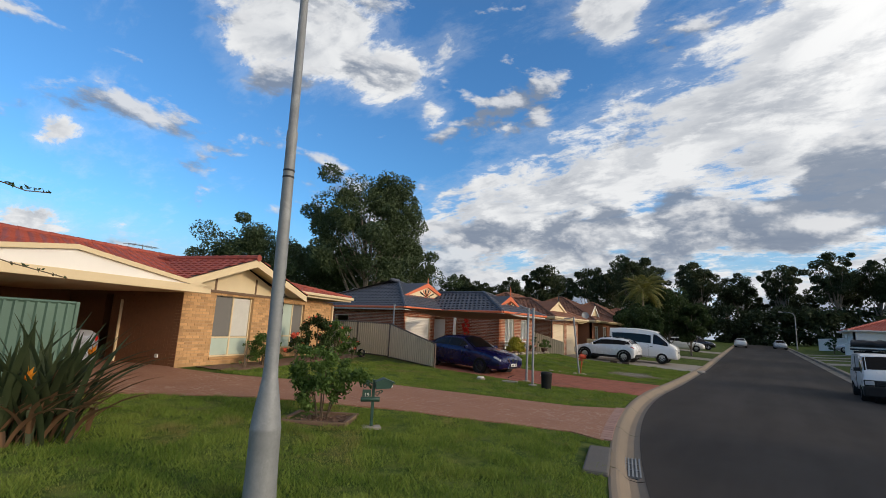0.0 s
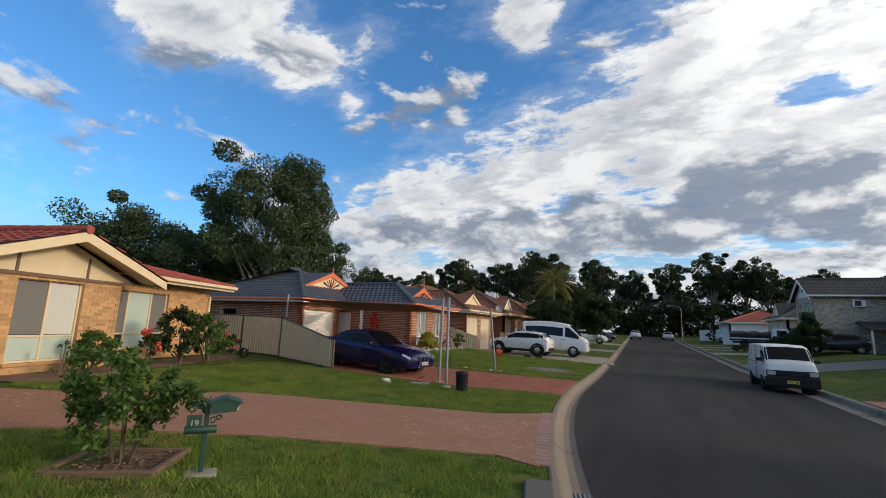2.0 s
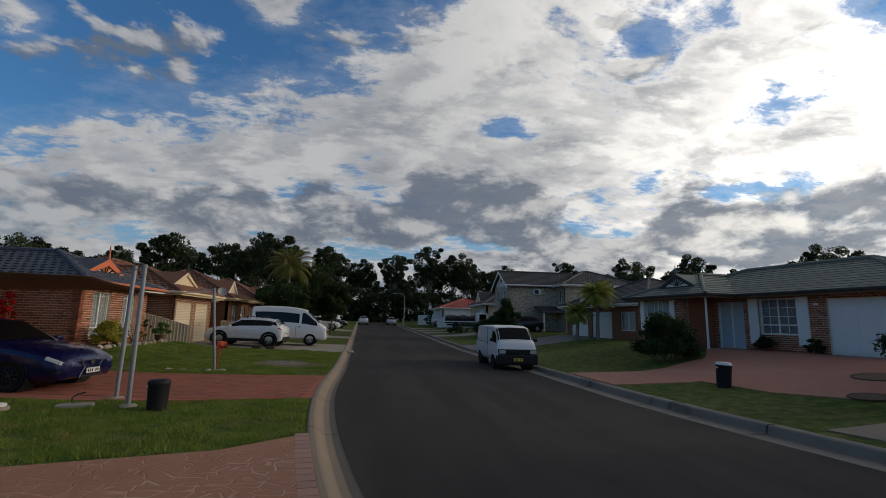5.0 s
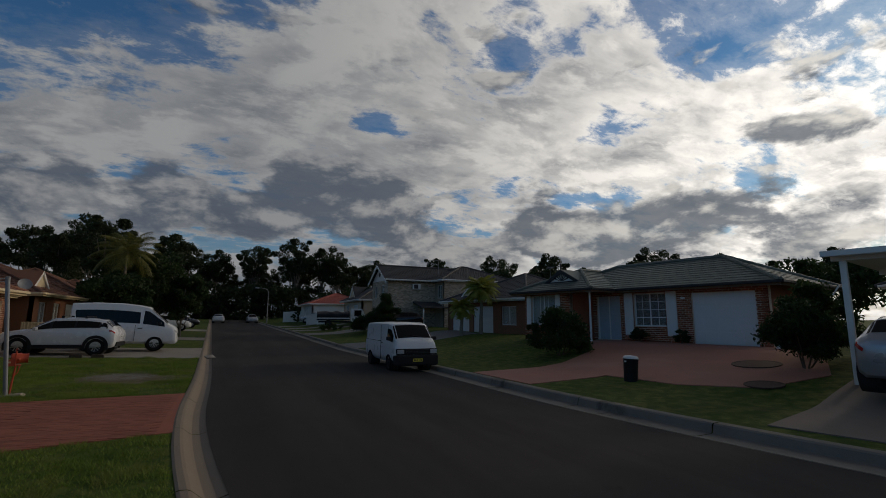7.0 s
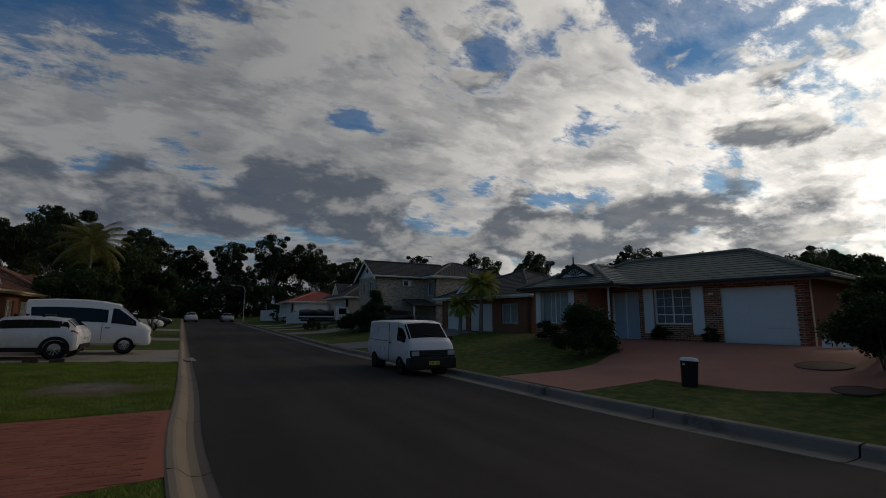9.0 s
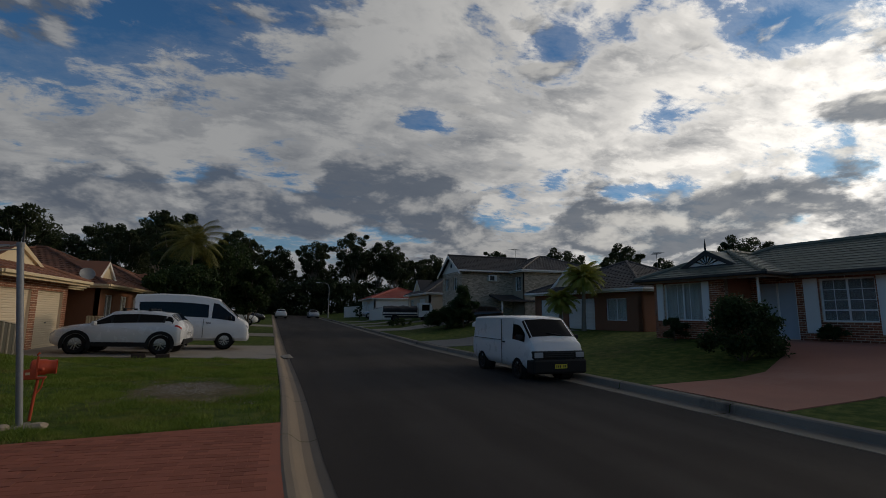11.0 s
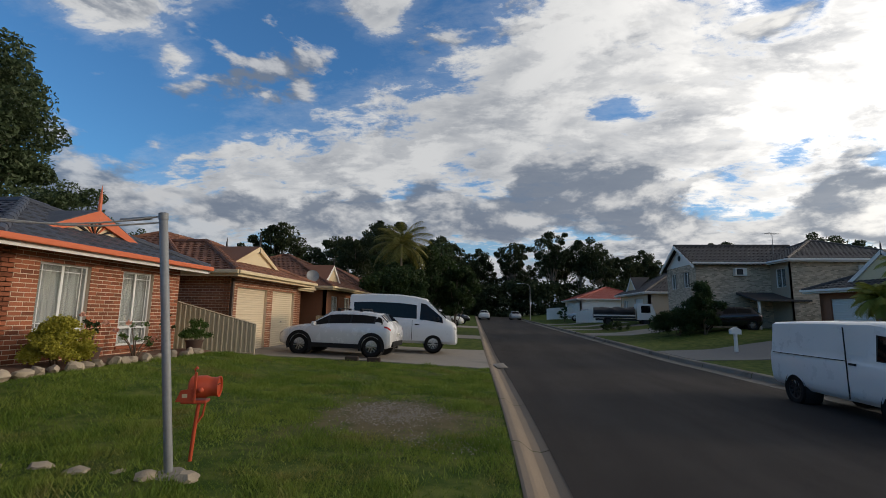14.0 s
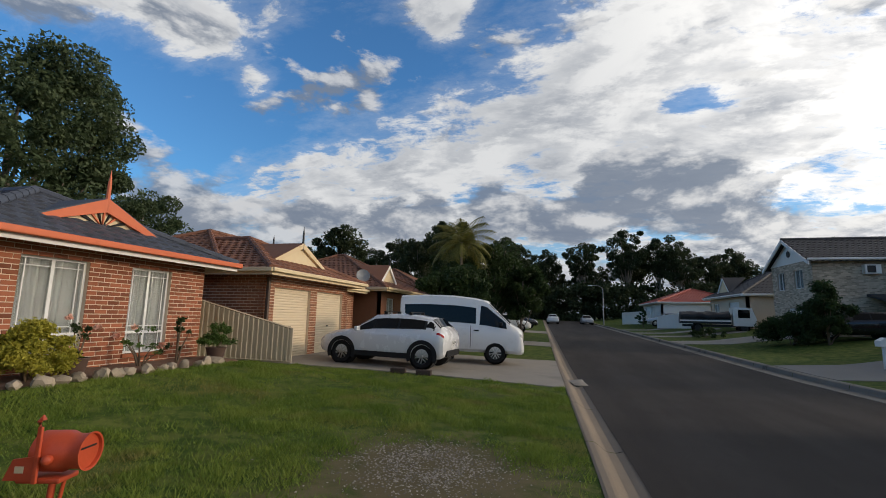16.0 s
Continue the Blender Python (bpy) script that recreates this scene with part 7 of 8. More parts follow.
bs = thing("shrub", "thin bare-twigged shrub with a few small leaves", "shrub", on(-1.75, -3.6))
q0 = Vector((-1.75, -3.6, land(-1.75, -3.6)))
for pts in ([(-1.75, -3.6, 0.0), (-1.70, -3.5, 1.6), (-1.60, -3.35, 2.68)], [(-1.60, -3.35, 2.68), (-1.54, -3.1, 2.84), (-1.51, -2.94, 2.80), (-1.48, -2.78, 2.82)], [(-1.66, -3.45, 2.0), (-1.55, -3.2, 2.26), (-1.50, -2.95, 2.18), (-1.43, -2.57, 2.09)]):
    rel = [Vector(p) - q0 for p in pts]
    part("twig", tube(rel, [0.016 if pts[0][2] == 0 else 0.006] + [0.005] * (len(rel) - 1), 6), TWIG, bs, smooth=60)
    if pts[0][2]:
        leaves("foliage", [rel[1].lerp(rel[-1], k / 7) for k in range(8)], [0.03] * 8, 3, 0.05, 0.02, SHRUB_DARK, bs, 3)

# ---- fences ----
def steel_fence(label, p0, p1, h0, h1, posts, material, frame, tagname="fence", foot=0.06):
    """Ribbed steel sheets between posts, with a rail along top and foot; the top may slope."""
    p0, p1 = Vector(p0), Vector(p1)
    f = thing(tagname, label, "fence")
    d = (p1 - p0)
    L = d.length
    d = d / L
    nrm = Vector((d.y, -d.x))
    cuts = [0.0] + list(posts) + [1.0]
    for a, b in zip(cuts, cuts[1:]):
        vs, fs = [], []
        s = a * L + 0.03
        k = 0
        prof = ((0.0, 0.0), (0.05, 0.0), (0.066, 0.036), (0.100, 0.036), (0.116, 0.0))
        while s < b * L - 0.03:
            for ds, off in prof:
                u = min(s + ds, b * L - 0.02)
                q = p0 + d * u + nrm * off
                z = land(q.x, q.y)
                hh = h0 + (h1 - h0) * (min(1, max(0, (u / L - cuts[1]) / (1 - cuts[1]))) if len(cuts) > 2 and h1 != h0 else u / L)
                vs += [(q.x, q.y, z + foot), (q.x, q.y, z + hh)]
            s += 0.144
        for i in range(len(vs) // 2 - 1):
            fs.append((2 * i, 2 * i + 2, 2 * i + 3, 2 * i + 1))
        sh = part("sheet", (vs, fs), material, f)
        sh.modifiers.new("thick", "SOLIDIFY").thickness = 0.004
        for top in (0, 1):
            bm = bmesh.new()
            i0, i1 = (1, len(vs) - 1) if top else (0, len(vs) - 2)
            A_, B_ = Vector(vs[i0]), Vector(vs[i1])
            dz = Vector((0, 0, 0.025 if top else -0.02))
            rod(bm, A_ + dz * 0.4, B_ + dz * 0.4, 0.03, seg=4)
            part("rail", bm, frame, f)
    for c in cuts:
        q = p0 + d * (c * L)
        z = land(q.x, q.y)
        hh = h0 + (h1 - h0) * (min(1, max(0, (c - cuts[1]) / (1 - cuts[1]))) if len(cuts) > 2 and h1 != h0 else c)
        bm = box(-0.03, -0.03, -0.2, 0.03, 0.03, hh + 0.03, bevel=0.005)
        o = part("post", bm, frame, f)
        o.matrix_world = pose(q.x, q.y, z, 0, 0, math.degrees(math.atan2(d.y, d.x)))
    return f


steel_fence("beige ribbed steel fence with brown posts", (-15.4, 12.3), (-10.55, 12.05), 1.50, 1.50, [0.5], FENCE_CREAM, FENCE_FRAME)
steel_fence("beige ribbed steel fence end sloping down to the drive", (-10.6, 11.9), (-7.15, 10.75), 1.50, 0.92, [], FENCE_CREAM, FENCE_FRAME)
steel_fence("beige ribbed steel side fence sloping to the front", (-10.35, 25.35), (-7.75, 26.0), 1.62, 0.95, [], FENCE_CREAM, FENCE_CREAM)
steel_fence("beige ribbed steel gate beside the house", (-10.4, 23.9), (-10.4, 25.3), 1.55, 1.55, [], FENCE_CREAM, FENCE_CREAM)
steel_fence("green ribbed steel fence panel beside the carport", (-5.35, -4.2), (-6.05, -1.15), 1.62, 1.62, [], FENCE_GREEN, FENCE_GREEN)
steel_fence("pale slatted fence beside the brown brick house", (-9.0, 34.6), (-6.2, 34.2), 1.1, 1.1, [0.5], CREAM_SHEET, CREAM_SHEET)
steel_fence("white panel fence beside the far driveway", (12.6, 63.5), (10.6, 69.5), 1.5, 1.3, [0.5], WHITE_SHEET, WHITE)
steel_fence("white panel fence round the red-roofed house", (12.5, 78), (9.2, 86.0), 1.7, 1.7, [0.5], WHITE_SHEET, WHITE)

# ---- street furniture and small things ----
lamp = thing("street_lamp", "galvanised street lamp post with a flared base", "street lamp", pose(-0.33, -1.155, land(-0.33, -1.15), 0.5, -0.9, 0) @ Matrix.Diagonal((0.83, 0.83, 1, 1)))
part("base", lathe([(0.20, -0.1), (0.185, 0.0), (0.172, 0.30), (0.168, 0.68), (0.172, 0.69), (0.166, 0.71), (0.155, 0.80), (0.115, 1.02), (0.088, 1.16), (0.082, 1.24)], 28), GALV, lamp, smooth=50)
part("shaft", lathe([(0.080, 1.2), (0.064, 3.55), (0.068, 3.56), (0.068, 3.66), (0.058, 3.67), (0.046, 7.0)], 24), GALV, lamp, smooth=50)
part("arm", tube([(0, 0, 6.95), (0.02, 0.02, 7.4), (0.25, 0.22, 7.9), (0.8, 0.7, 8.2), (1.5, 1.3, 8.3)], 0.04, 10), GALV, lamp, smooth=60)
part("lantern", box(1.4, -0.12, 8.22, 1.95, 0.12, 8.36, bevel=0.04, m=pose(0.35, 0.12, 0, 0, 0, 41) @ pose(-0.1, 0, 0)), ALU, lamp)
for i, ch in enumerate("247645"):
    ang = 38
    rr = 0.0765
    w_ = words(ch, 0.07, pose(rr * math.cos(radians(ang)), rr * math.sin(radians(ang)), 2.16 - 0.075 * i, 0, 0, 0) @ pose(0, 0, 0, 90, 0, ang + 90), INK, lamp, "number")
for z in (3.15, 3.22):
    part("strap", lathe([(0.070, z), (0.072, z + 0.01), (0.070, z + 0.02)], 20), DARK_METAL, lamp)
fl = thing("street_lamp", "slim grey street lamp far down the street", "street lamp", local(6.6, 86, 0))
part("shaft", tube([(0, 0, 0), (0, 0, 5.0), (-0.15, 0, 5.5), (-0.6, 0, 5.75), (-1.6, 0, 5.8)], [0.09, 0.06, 0.05, 0.04, 0.04], 8), GALV, fl, smooth=60)
part("lantern", box(-2.1, -0.1, 5.74, -1.5, 0.1, 5.84, bevel=0.03), ALU, fl)

# shade sail on its poles
sp = [(-3.42, 11.08, 2.50, 0, 1.0), (-2.86, 10.36, 2.48, 0, 0.0), (-3.27, 16.0, 2.42, 4.5, -4.0), (-10.62, 12.12, 2.42, 0, 0)]
for x, y, h, rx, ry in sp:
    p = thing("sail_pole", "slender galvanised pole that holds the shade sail", "pole", pose(x, y, land(x, y), rx, ry, 0), "shade sail poles")
    part("tube", lathe([(0.038, -0.1), (0.038, h), (0.030, h + 0.01)], 16), GALV, p, smooth=40)
    part("cap", lathe([(0.042, h - 0.05), (0.042, h + 0.012), (0.02, h + 0.02)], 16), GALV, p, smooth=40)
    if x > -9:
        part("footing", lathe([(0.14, -0.1), (0.15, 0.0), (0.12, 0.03), (0.03, 0.035)], 14), CONCRETE, p, smooth=30)
sailc = [Vector((-10.55, 12.2, 2.66)), Vector((-4.2, 11.25, 2.42)), Vector((-4.6, 15.3, 2.36)), Vector((-12.3, 17.6, 2.42))]
bm = bmesh.new()
n = 20
grid = []
for i in range(n + 1):
    row = []
    for j in range(n + 1):
        u, v = i / n, j / n
        # edges curve inward and the cloth hangs in the middle
        uu = 0.5 + (u - 0.5) * (1 - 0.09 * math.sin(math.pi * v))
        vv = 0.5 + (v - 0.5) * (1 - 0.09 * math.sin(math.pi * u))
        q = sailc[0].lerp(sailc[1], uu).lerp(sailc[3].lerp(sailc[2], uu), vv)
        q.z -= 0.16 * math.sin(math.pi * u) * math.sin(math.pi * v)
        row.append(bm.verts.new(q))
    grid.append(row)
for i in range(n):
    for j in range(n):
        bm.faces.new((grid[i][j], grid[i + 1][j], grid[i + 1][j + 1], grid[i][j + 1]))
sail = thing("shade_sail", "brown shade sail stretched over the parked car", "shade sail")
part("cloth", bm, SAIL, sail, smooth=60).modifiers.new("thick", "SOLIDIFY").thickness = 0.006
for a, b in ((sailc[1], Vector((-3.38, 11.08, 2.6))), (sailc[1], Vector((-2.86, 10.36, 2.56))), (sailc[2], Vector((-3.44, 15.81, 2.50))), (sailc[2] + Vector((0, 0, 0.02)), Vector((-3.44, 15.81, 2.44)))):
    pts = [a.lerp(b, k / 8) - Vector((0, 0, 0.05 * math.sin(math.pi * k / 8))) for k in range(9)]
    part("rope", tube(pts, 0.009, 6), mat("grey_rope", (0.38, 0.37, 0.34), 0.9, 0, 0.2, 30, 0.2, 90), sail)
part("turnbuckle", rod(bmesh.new(), (-3.85, 15.79, 2.46), (-3.55, 15.8, 2.48), 0.018, seg=8), GALV, sail)

# letterboxes
mb = thing("letterbox", "dark green cast letterbox on a post with a concrete foot", "letterbox", on(-1.89, 1.90, 0, 50) @ Matrix.Scale(0.92, 4))
part("foot", box(-0.17, -0.12, -0.06, 0.17, 0.12, 0.035, bevel=0.012), CONCRETE, mb)
part("post", box(-0.026, -0.026, 0.03, 0.026, 0.026, 0.84, bevel=0.006), GREEN_ENAMEL, mb)
part("paper_tube", lathe([(0.040, -0.17), (0.045, -0.16), (0.045, 0.16), (0.040, 0.17)], 16, pose(-0.05, -0.02, 0.50, 90, 0, 90)), GREEN_ENAMEL, mb, smooth=40)
pl = part("plate", box(-0.20, -0.045, 0.55, -0.045, -0.03, 0.67, bevel=0.006), GREEN_ENAMEL, mb)
words("19", 0.095, pose(-0.122, -0.047, 0.575, 90, 0, 0), mat("pale_metal", (0.55, 0.55, 0.5), 0.4, 0.5, bump=0), pl, "number")
for cx, cz, r_ in ((-0.155, 0.735, 0.05), (-0.075, 0.76, 0.04), (-0.12, 0.80, 0.03), (0.07, 0.60, 0.045), (0.13, 0.63, 0.035)):
    part("scroll", tube([(cx + r_ * (1 - 0.06 * q) * math.cos(q * 0.7), -0.036, cz + r_ * (1 - 0.06 * q) * math.sin(q * 0.7)) for q in range(11)], 0.009, 6), GREEN_ENAMEL, mb, smooth=60)
part("box", prism([(0.03, 0.68), (0.30, 0.70), (0.34, 0.79), (0.20, 0.85), (0.03, 0.80)], -0.10, 0.10), GREEN_ENAMEL, mb)
part("roof", prism([(0.01, 0.81), (0.18, 0.875), (0.37, 0.805), (0.36, 0.785), (0.18, 0.85), (0.01, 0.79)], -0.12, 0.12), GREEN_ENAMEL, mb)
part("flap", box(0.315, -0.075, 0.715, 0.335, 0.075, 0.775, bevel=0.004), ALU, mb, "pale flap with a worn badge")

rb = thing("letterbox", "red-orange barrel letterbox on a slim leaning post", "letterbox", pose(-3.34, 16.40, land(-3.36, 16.42) - 0.05, 0, 0, 16) @ Matrix.Diagonal((0.86, 0.86, 0.88, 1)))
part("post", tube([(0.0, 0.0, 0.0), (0.02, 0.0, 0.35), (0.05, 0.0, 0.72)], 0.022, 10), RED_ENAMEL, rb, smooth=60)
part("bracket", tube([(0.03, 0.0, 0.45), (0.10, 0.0, 0.56), (0.12, 0.0, 0.70)], 0.012, 8), RED_ENAMEL, rb, smooth=60)
part("tray", box(-0.13, -0.09, 0.70, 0.15, 0.09, 0.735, bevel=0.012), RED_ENAMEL, rb)
part("barrel", lathe([(0.10, -0.12), (0.125, -0.10), (0.128, 0.06), (0.11, 0.10), (0.108, 0.16), (0.118, 0.20), (0.12, 0.21), (0.108, 0.208), (0.105, 0.17)], 26, pose(0.06, 0, 0.88, 90, 0, 90)), RED_ENAMEL, rb, smooth=35)
part("lid", lathe([(0.105, 0.0), (0.105, 0.012), (0.01, 0.014)], 22, pose(0.235, 0, 0.88, 90, 0, 90)), RED_ENAMEL, rb, smooth=30)
part("slot", box(0.251, -0.07, 0.90, 0.254, 0.07, 0.912), INK, rb)
part("knob", lathe([(0.028, 0.0), (0.032, 0.03), (0.02, 0.045), (0.004, 0.05)], 14, pose(0.10, -0.13, 0.86, 90, 0, 0)), RED_ENAMEL, rb, smooth=40)
part("flag_post", box(0.02, -0.155, 0.72, 0.05, -0.135, 1.06, bevel=0.006), RED_ENAMEL, rb)
part("flag_tip", tube([(0.035, -0.145, 1.05), (0.02, -0.145, 1.09), (0.045, -0.145, 1.12), (0.05, -0.145, 1.10)], 0.014, 8), RED_ENAMEL, rb, smooth=60)
nb = part("number_plate", prism([(-0.17, 0.735), (0.02, 0.735), (0.02, 0.88), (-0.12, 0.86)], -0.135, -0.12), RED_ENAMEL, rb)
part("mark", box(-0.10, -0.139, 0.78, -0.045, -0.135, 0.82), CREAM, nb)

for x, y, z_, h, r, lab, tilt in ((-2.27, 10.08, 0, 0.52, 0.17, "black plastic drum with a domed lid on the verge", 0), (11.1, 13.25, 0, 0.70, 0.20, "dark bin with a pale lid on the verge", 4)):
    t = thing("bin", lab, "bin", pose(x, y, land(x, y), 0, tilt, 0))
    part("body", lathe([(r * 0.88, -0.03), (r * 0.9, 0.02), (r, h * 0.82), (r * 1.03, h * 0.84), (r * 1.03, h * 0.87)], 24), BLACK_PLASTIC, t, smooth=40)
    part("lid", lathe([(r * 1.05, h * 0.865), (r * 1.05, h * 0.91), (r * 0.85, h * 0.975), (0.01, h)], 24), BLACK_PLASTIC if x < 0 else ALU, t, smooth=50)
    part("handle", box(-r * 1.12, -0.03, h * 0.72, -r * 0.98, 0.03, h * 0.78, bevel=0.008), ALU, t)

# gully pit and its lid at the kerb
dr = thing("storm_drain", "iron gully grate set in the gutter beside a concrete lintel", "drain", pose(bend(3.55) - 0.10, 3.55, 0, 0, 0, 14))
part("frame", box(0.16, -0.56, -0.20, 0.66, 0.56, -0.098, bevel=0.008), DARK_METAL, dr)
for i in range(9):
    part("bar", box(0.18 + 0.051 * i, -0.52, -0.11, 0.205 + 0.051 * i, 0.52, -0.080, bevel=0.004), GALV, dr)
for i in range(2):
    part("cross_bar", box(0.18, -0.17 + 0.34 * i, -0.112, 0.63, -0.145 + 0.34 * i, -0.088), GALV, dr)
part("lintel", box(-0.24, -1.05, -0.25, 0.10, 0.42, 0.06, bevel=0.03), mat("stained_concrete", (0.12, 0.11, 0.10), 0.9, 0, 0.25, 3, 0.4, 60), dr, "dark stained concrete lintel")
# covers and clutter on the verge
for x, y, r, lab in ((14.6, 11.9, 0.62, "round iron cover in the pink driveway"), (12.5, 10.5, 0.42, "round iron cover at the driveway edge")):
    t = thing("manhole_cover", lab, "cover", pose(x, y, land(x, y) + 0.022, 0, -6, 0))
    part("rim", lathe([(r, -0.02), (r, 0.012), (r * 0.9, 0.014), (r * 0.9, 0.004)], 28), mat("rusty_iron", (0.10, 0.06, 0.045), 0.85, 0.3, 0.25, 8, 0.3, 50), t)
    part("lid", lathe([(r * 0.88, -0.02), (r * 0.88, 0.010), (0.01, 0.011)], 28), mat("rusty_iron", (0.1, 0.06, 0.045)), t)
t = thing("water_meter", "white capped water point in a concrete ring", "water meter", on(-4.46, 9.75))
part("ring", lathe([(0.15, -0.05), (0.15, 0.05), (0.11, 0.055)], 20), CONCRETE, t, smooth=30)
part("cap", lathe([(0.11, 0.05), (0.115, 0.085), (0.09, 0.10), (0.01, 0.105)], 20), WHITE, t, smooth=30)
t = thing("concrete_slab", "broken pale concrete slab lying on the lawn", "slab", on(-3.58, 10.15, 0.0, 20))
part("slab", box(-0.26, -0.12, -0.03, 0.26, 0.12, 0.055, bevel=0.02), CONCRETE, t)
t = thing("water_tap", "rusty bent pipe tap behind the slab", "tap", on(-3.75, 10.35))
part("pipe", tube([(0, 0, -0.1), (0, 0, 0.12), (0.05, 0.03, 0.16), (0.16, 0.08, 0.20)], 0.011, 8), DARK_METAL, t, smooth=60)
for x in (-4.55, -3.85):
    t = thing("wheel_block", "dark brick block at the edge of the pad", "block", on(x, 26.05, 0.0, 4))
    part("block", box(-0.2, -0.09, 0.0, 0.2, 0.09, 0.13, bevel=0.01), mat("dark_block", (0.06, 0.04, 0.032), 0.9, 0, 0.2, 6, 0.3, 60), t)
t = thing("rubble", "broken concrete lump in the gutter", "rubble", pose(0.05, 27.4, -0.07, 0, 0, 20))
bm = bmesh.new()
bmesh.ops.create_icosphere(bm, subdivisions=2, radius=1)
for v in bm.verts:
    v.co = Vector((v.co.x * 0.26, v.co.y * 0.36, v.co.z * 0.11)) * (1 + 0.35 * noise.noise(v.co * 1.8))
part("lump", bm, CONCRETE, t, smooth=25)
hose = thing("hose_reel", "dark garden hose coiled by the fence", "hose", on(-10.9, 10.45, 0.0, 10))
for i in range(5):
    pts = [(0.17 * math.cos(a / 8 * math.pi * 2) * (1 - 0.04 * i), 0.03 * i, 0.2 + 0.17 * math.sin(a / 8 * math.pi * 2) * (1 - 0.04 * i)) for a in range(9)]
    part("coil", tube(pts, 0.013, 6), BLACK_PLASTIC, hose, smooth=60)
part("stand", tube([(-0.15, 0, 0), (0, 0.05, 0.3), (0.15, 0, 0)], 0.012, 6), DARK_METAL, hose)
# white letterbox and signs across the street
t = thing("letterbox", "white pillar letterbox across the street", "letterbox", on(10.9, 34.0))
part("post", box(-0.06, -0.06, 0, 0.06, 0.06, 0.8, bevel=0.01), WHITE, t)
part("box", prism([(-0.2, 0.8), (0.2, 0.8), (0.2, 1.0), (0.0, 1.12), (-0.2, 1.0)], -0.15, 0.15), WHITE, t)
# white-framed carport of the corner plot
t = thing("carport", "white steel carport frame over the side drive", "carport", pose(13.6, 9.12, 0.2, 0, 0, 12))
for x, y in ((0, 0), (5, 0), (0, -3.4), (5, -3.4)):
    part("post", box(x - 0.06, y - 0.06, -0.2, x + 0.06, y + 0.06, 2.9), WHITE, t)
for x in (0, 5):
    part("beam", box(x - 0.1, -3.6, 2.9, x + 0.1, 0.2, 3.06), WHITE, t)
part("roof_sheet", box(-0.3, -3.7, 3.06, 5.3, 0.3, 3.12), WHITE_SHEET, t)
part("gutter", box(-0.42, -3.72, 2.98, -0.3, 0.32, 3.12, bevel=0.015), ALU, t)
t = thing("board", "two white panels leaning on the garage wall", "panel", pose(18.55, 13.55, 0.72, 0, 0, -81))
part("panel", box(0, 0, 0, 0.35, 0.03, 0.5, m=pose(0, 0, 0, -14, 0, 0)), WHITE, t)
part("panel", box(0.4, 0, 0, 0.8, 0.03, 0.45, m=pose(0, 0.05, 0, -18, 0, 0)), ALU, t)
# bare stones showing in the lawn
rs3 = np.random.RandomState(6)
vs, fs = [], []
for i in range(3400):
    a, q = rs3.uniform(0, 6.28), abs(rs3.normal(0, 0.42)) + 0.35 * rs3.uniform() ** 0.5
    x, y = -1.85 + q * math.cos(a) * 0.95, 19.25 + q * math.sin(a) * 1.1
    if i % 6 == 0:
        x, y = -0.75 + rs3.normal(0, 0.4), 17.75 + rs3.normal(0, 0.22)
    if x > -0.15:
        continue
    z, s = land(x, y) + 0.003, rs3.uniform(0.005, 0.015)
    k = len(vs)
    w1 = rs3.uniform(0, 3)
    vs += [(x + s * math.cos(w1 + e), y + s * math.sin(w1 + e), z) for e in (0, 1.6, 3.1, 4.7)] + [(x, y, z + s * 0.7)]
    fs += [(k, k + 1, k + 4), (k + 1, k + 2, k + 4), (k + 2, k + 3, k + 4), (k + 3, k, k + 4)]
tagged(part("gravel", (vs, fs), mat("pale_gravel", (0.27, 0.245, 0.21), 0.9, 0, 0.2, 9, 0.1, 60, spread=0.55)), "pale gravel scattered on the bare lawn", "gravel", kind="stuff")

# ---- paving pieces and grass ----
drive = bpy.data.objects["driveway_paved"]
vs, fs, me0, singles = [], [], None, 0
pw, pl = 0.112, 0.224
rsp = random.Random(8)
yy = 11.2
inside = lambda x, y: np.interp(x, (-7.3, -3.6, -2.2, 0.1), (10.75, 10.75, 11.0, 11.75)) + 0.03 < y < np.interp(x, (-5.0, -3.4, -0.02), (14.95, 15.0, 15.75)) - 0.03
row = 0
while yy < 15.9:
    xx = -0.12 - (pl / 2 if row % 2 else 0)
    while xx > -5.6:
        if inside(xx - pl, yy) and inside(xx, yy + pw):
            x0, z = xx - pl, land(xx - pl / 2, yy) + 0.013
            if xx > -2.2 and singles < 300 and 12.6 < yy:
                if me0 is None:
                    o = part("paver", box(0, 0, -0.03, pl - 0.006, pw - 0.006, 0.006, bevel=0.004), PAVER, drive)
                    me0 = o.data
                else:
                    o = new("paver", me0)
                    o.parent = drive
                o.matrix_local = pose(x0, yy, z + rsp.uniform(-0.002, 0.002), rsp.uniform(-0.4, 0.4), 2.0 + rsp.uniform(-0.4, 0.4), 0)
                singles += 1
            else:
                k = len(vs)
                zt = z + 0.006 + rsp.uniform(-0.002, 0.002)
                x1, y1 = x0 + pl - 0.006, yy + pw - 0.006
                zl, zr = zt + 0.0039, zt - 0.0039
                vs += [(x0, yy, zl), (x1, yy, zr), (x1, y1, zr), (x0, y1, zl), (x0, yy, zl - 0.02), (x1, yy, zr - 0.02), (x1, y1, zr - 0.02), (x0, y1, zl - 0.02)]
                fs += [(k, k + 1, k + 2, k + 3), (k, k + 4, k + 5, k + 1), (k + 1, k + 5, k + 6, k + 2), (k + 2, k + 6, k + 7, k + 3), (k + 3, k + 7, k + 4, k)]
        xx -= pl
    yy += pw
    row += 1
tagged(part("pavers", (vs, fs), PAVER, drive), kind="stuff")


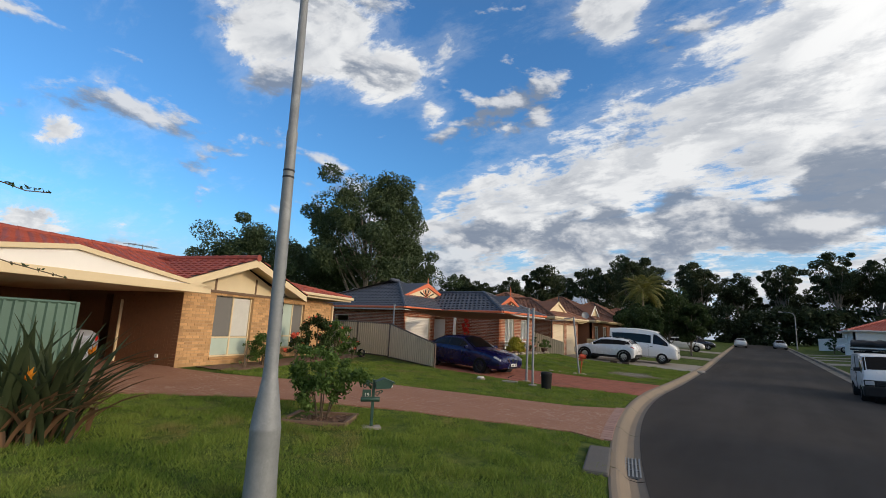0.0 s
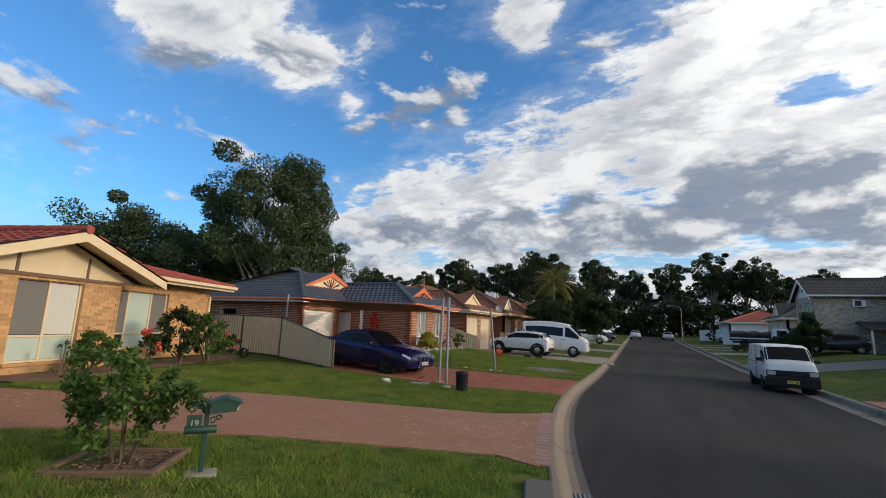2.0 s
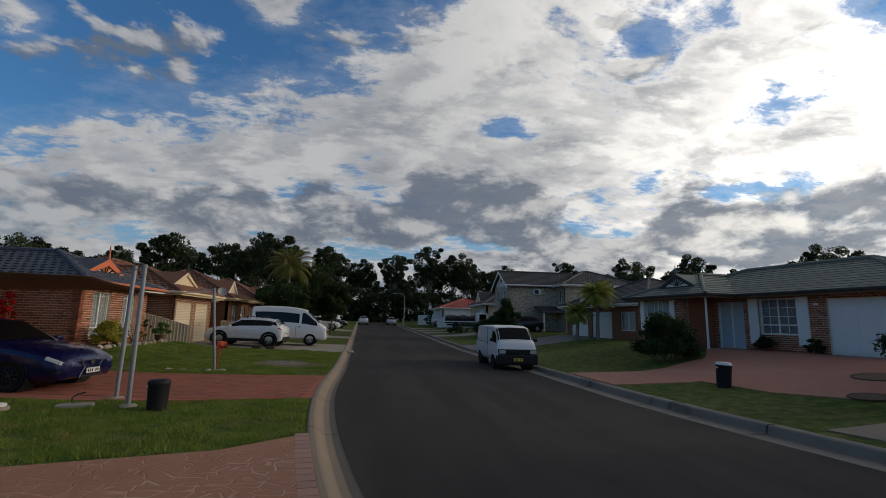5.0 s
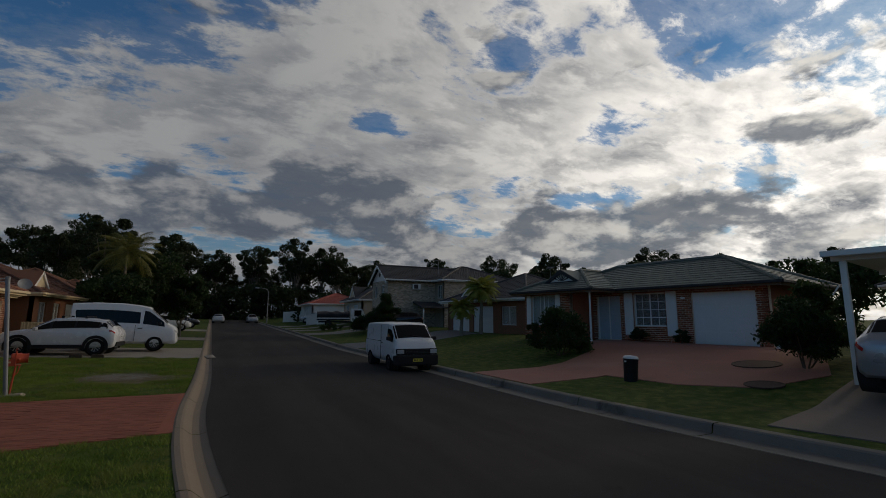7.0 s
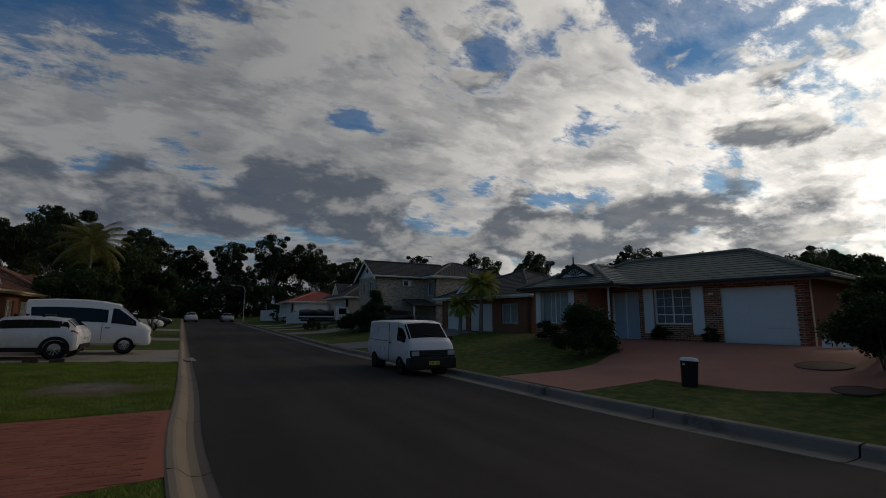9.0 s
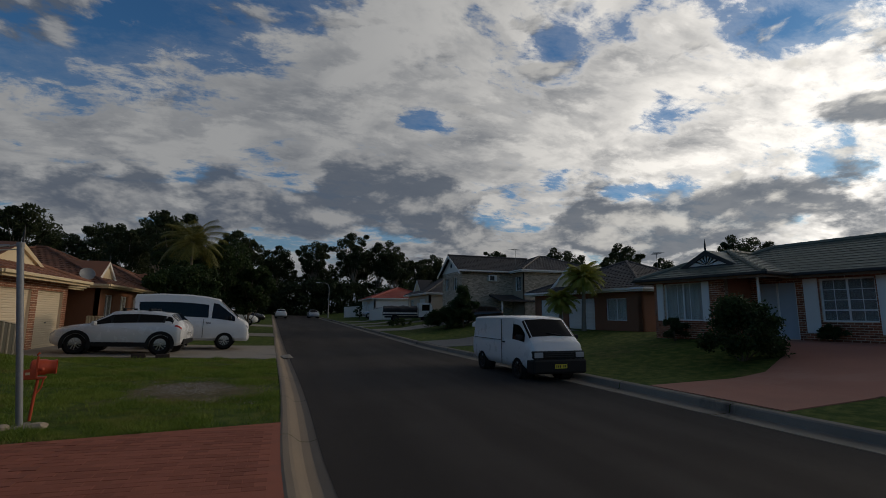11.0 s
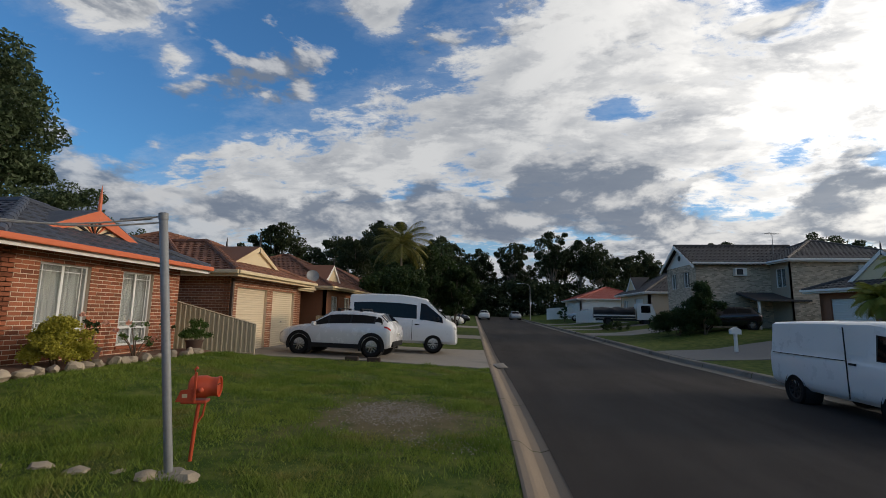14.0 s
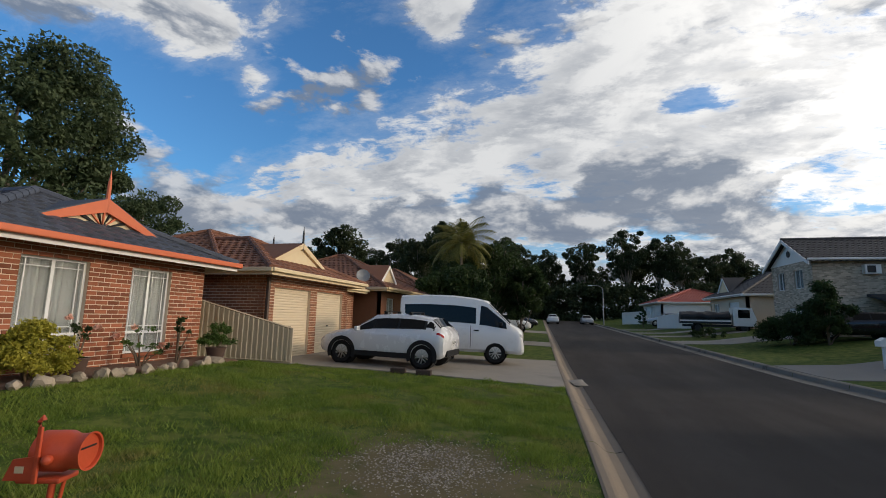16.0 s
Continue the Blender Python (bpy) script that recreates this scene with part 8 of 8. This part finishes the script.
def blades(name, label, count, x0, x1, y0, y1, ok, seed, hmin=0.025, hmax=0.065):
    """Single grass blades over a stretch of lawn; one mesh."""
    rs = np.random.RandomState(seed)
    X, Y = rs.uniform(x0, x1, count), rs.uniform(y0, y1, count)
    keep = np.array([ok(a, b) for a, b in zip(X, Y)])
    X, Y = X[keep], Y[keep]
    Z = np.array([land(a, b) for a, b in zip(X, Y)])
    n = len(X)
    tuft = np.array([noise.noise((a * 2.1, b * 2.1, 3.0)) for a, b in zip(X, Y)])
    H = rs.uniform(hmin, hmax, n) * np.maximum(0.35, 1.05 + 1.5 * tuft)
    A = rs.uniform(0, 6.28, n)
    W = rs.uniform(0.003, 0.008, n)
    B = rs.uniform(0, 6.28, n)
    V = np.empty((n, 3, 3))
    P = np.stack([X, Y, Z - 0.005], 1)
    D = np.stack([np.cos(A), np.sin(A), 0 * A], 1) * W[:, None]
    T = np.stack([np.cos(B) * H * 0.7, np.sin(B) * H * 0.7, H], 1)
    V[:, 0], V[:, 1], V[:, 2] = P - D, P + D, P + T
    me = bpy.data.meshes.new(name)
    me.vertices.add(3 * n)
    me.vertices.foreach_set("co", V.reshape(-1))
    me.loops.add(3 * n)
    me.loops.foreach_set("vertex_index", np.arange(3 * n, dtype=np.int32))
    me.polygons.add(n)
    me.polygons.foreach_set("loop_start", np.arange(0, 3 * n, 3, dtype=np.int32))
    me.update(calc_edges=True)
    me.materials.append(BLADE)
    return tagged(new(name, me), label, "grass", kind="stuff")


def lower_lawn(x, y):
    edge = np.interp(x, (-7.0, -5.0, -2.76, 0.47, 1.1), (-0.95, 1.75, 3.2, 4.65, 4.5))
    return y < edge - 0.03 and x < bend(y) - 0.06 and not (abs(x + 2.93) < 0.55 and abs(y - 1.66) < 0.5) and not (x > bend(y) - 0.5 and 2.9 < y < 4.2)


def middle_lawn(x, y):
    lo = np.interp(x, (-8.6, -7.1, -5.35, -3.5, -0.5, 0.5), (2.9, 3.6, 5.75, 6.45, 7.65, 8.65))
    hi = np.interp(x, (-7.3, -3.6, -2.2, 0.1), (10.72, 10.72, 10.95, 11.7))
    return lo + 0.03 < y < hi and x < bend(y) - 0.06 and x > -8.9 - 0.2 * (y - 3.0) * (y > 3.0)


def upper_lawn(x, y):
    lo = np.interp(x, (-7.4, -5.0, -3.4, -0.02), (15.5, 15.0, 15.05, 15.8))
    bald = ((x + 1.75) / 1.05) ** 2 + ((y - 19.0) / 1.15) ** 2 + 0.5 * noise.noise((x * 1.7, y * 1.7, 4.0))
    worn = noise.noise((x * 0.8, y * 0.8, 9.0))
    keep = min(1.0, max(0.0, (bald - 0.7) / 0.9)) * min(1.0, max(0.12, (worn + 0.36) / 0.5))
    return lo < y < 25.9 and -7.5 < x < bend(y) - 0.06 and random.random() < keep


blades("grass", "short green lawn grass by the lamp post", 230000, -6.5, 4.0, -4.0, 4.6, lower_lawn, 1)
blades("grass", "short green lawn grass between the driveways", 150000, -9.6, 0.5, 3.0, 11.7, middle_lawn, 2)
blades("grass", "short green lawn grass before the slate-roofed house", 280000, -7.5, 0.0, 15.0, 25.9, upper_lawn, 3)
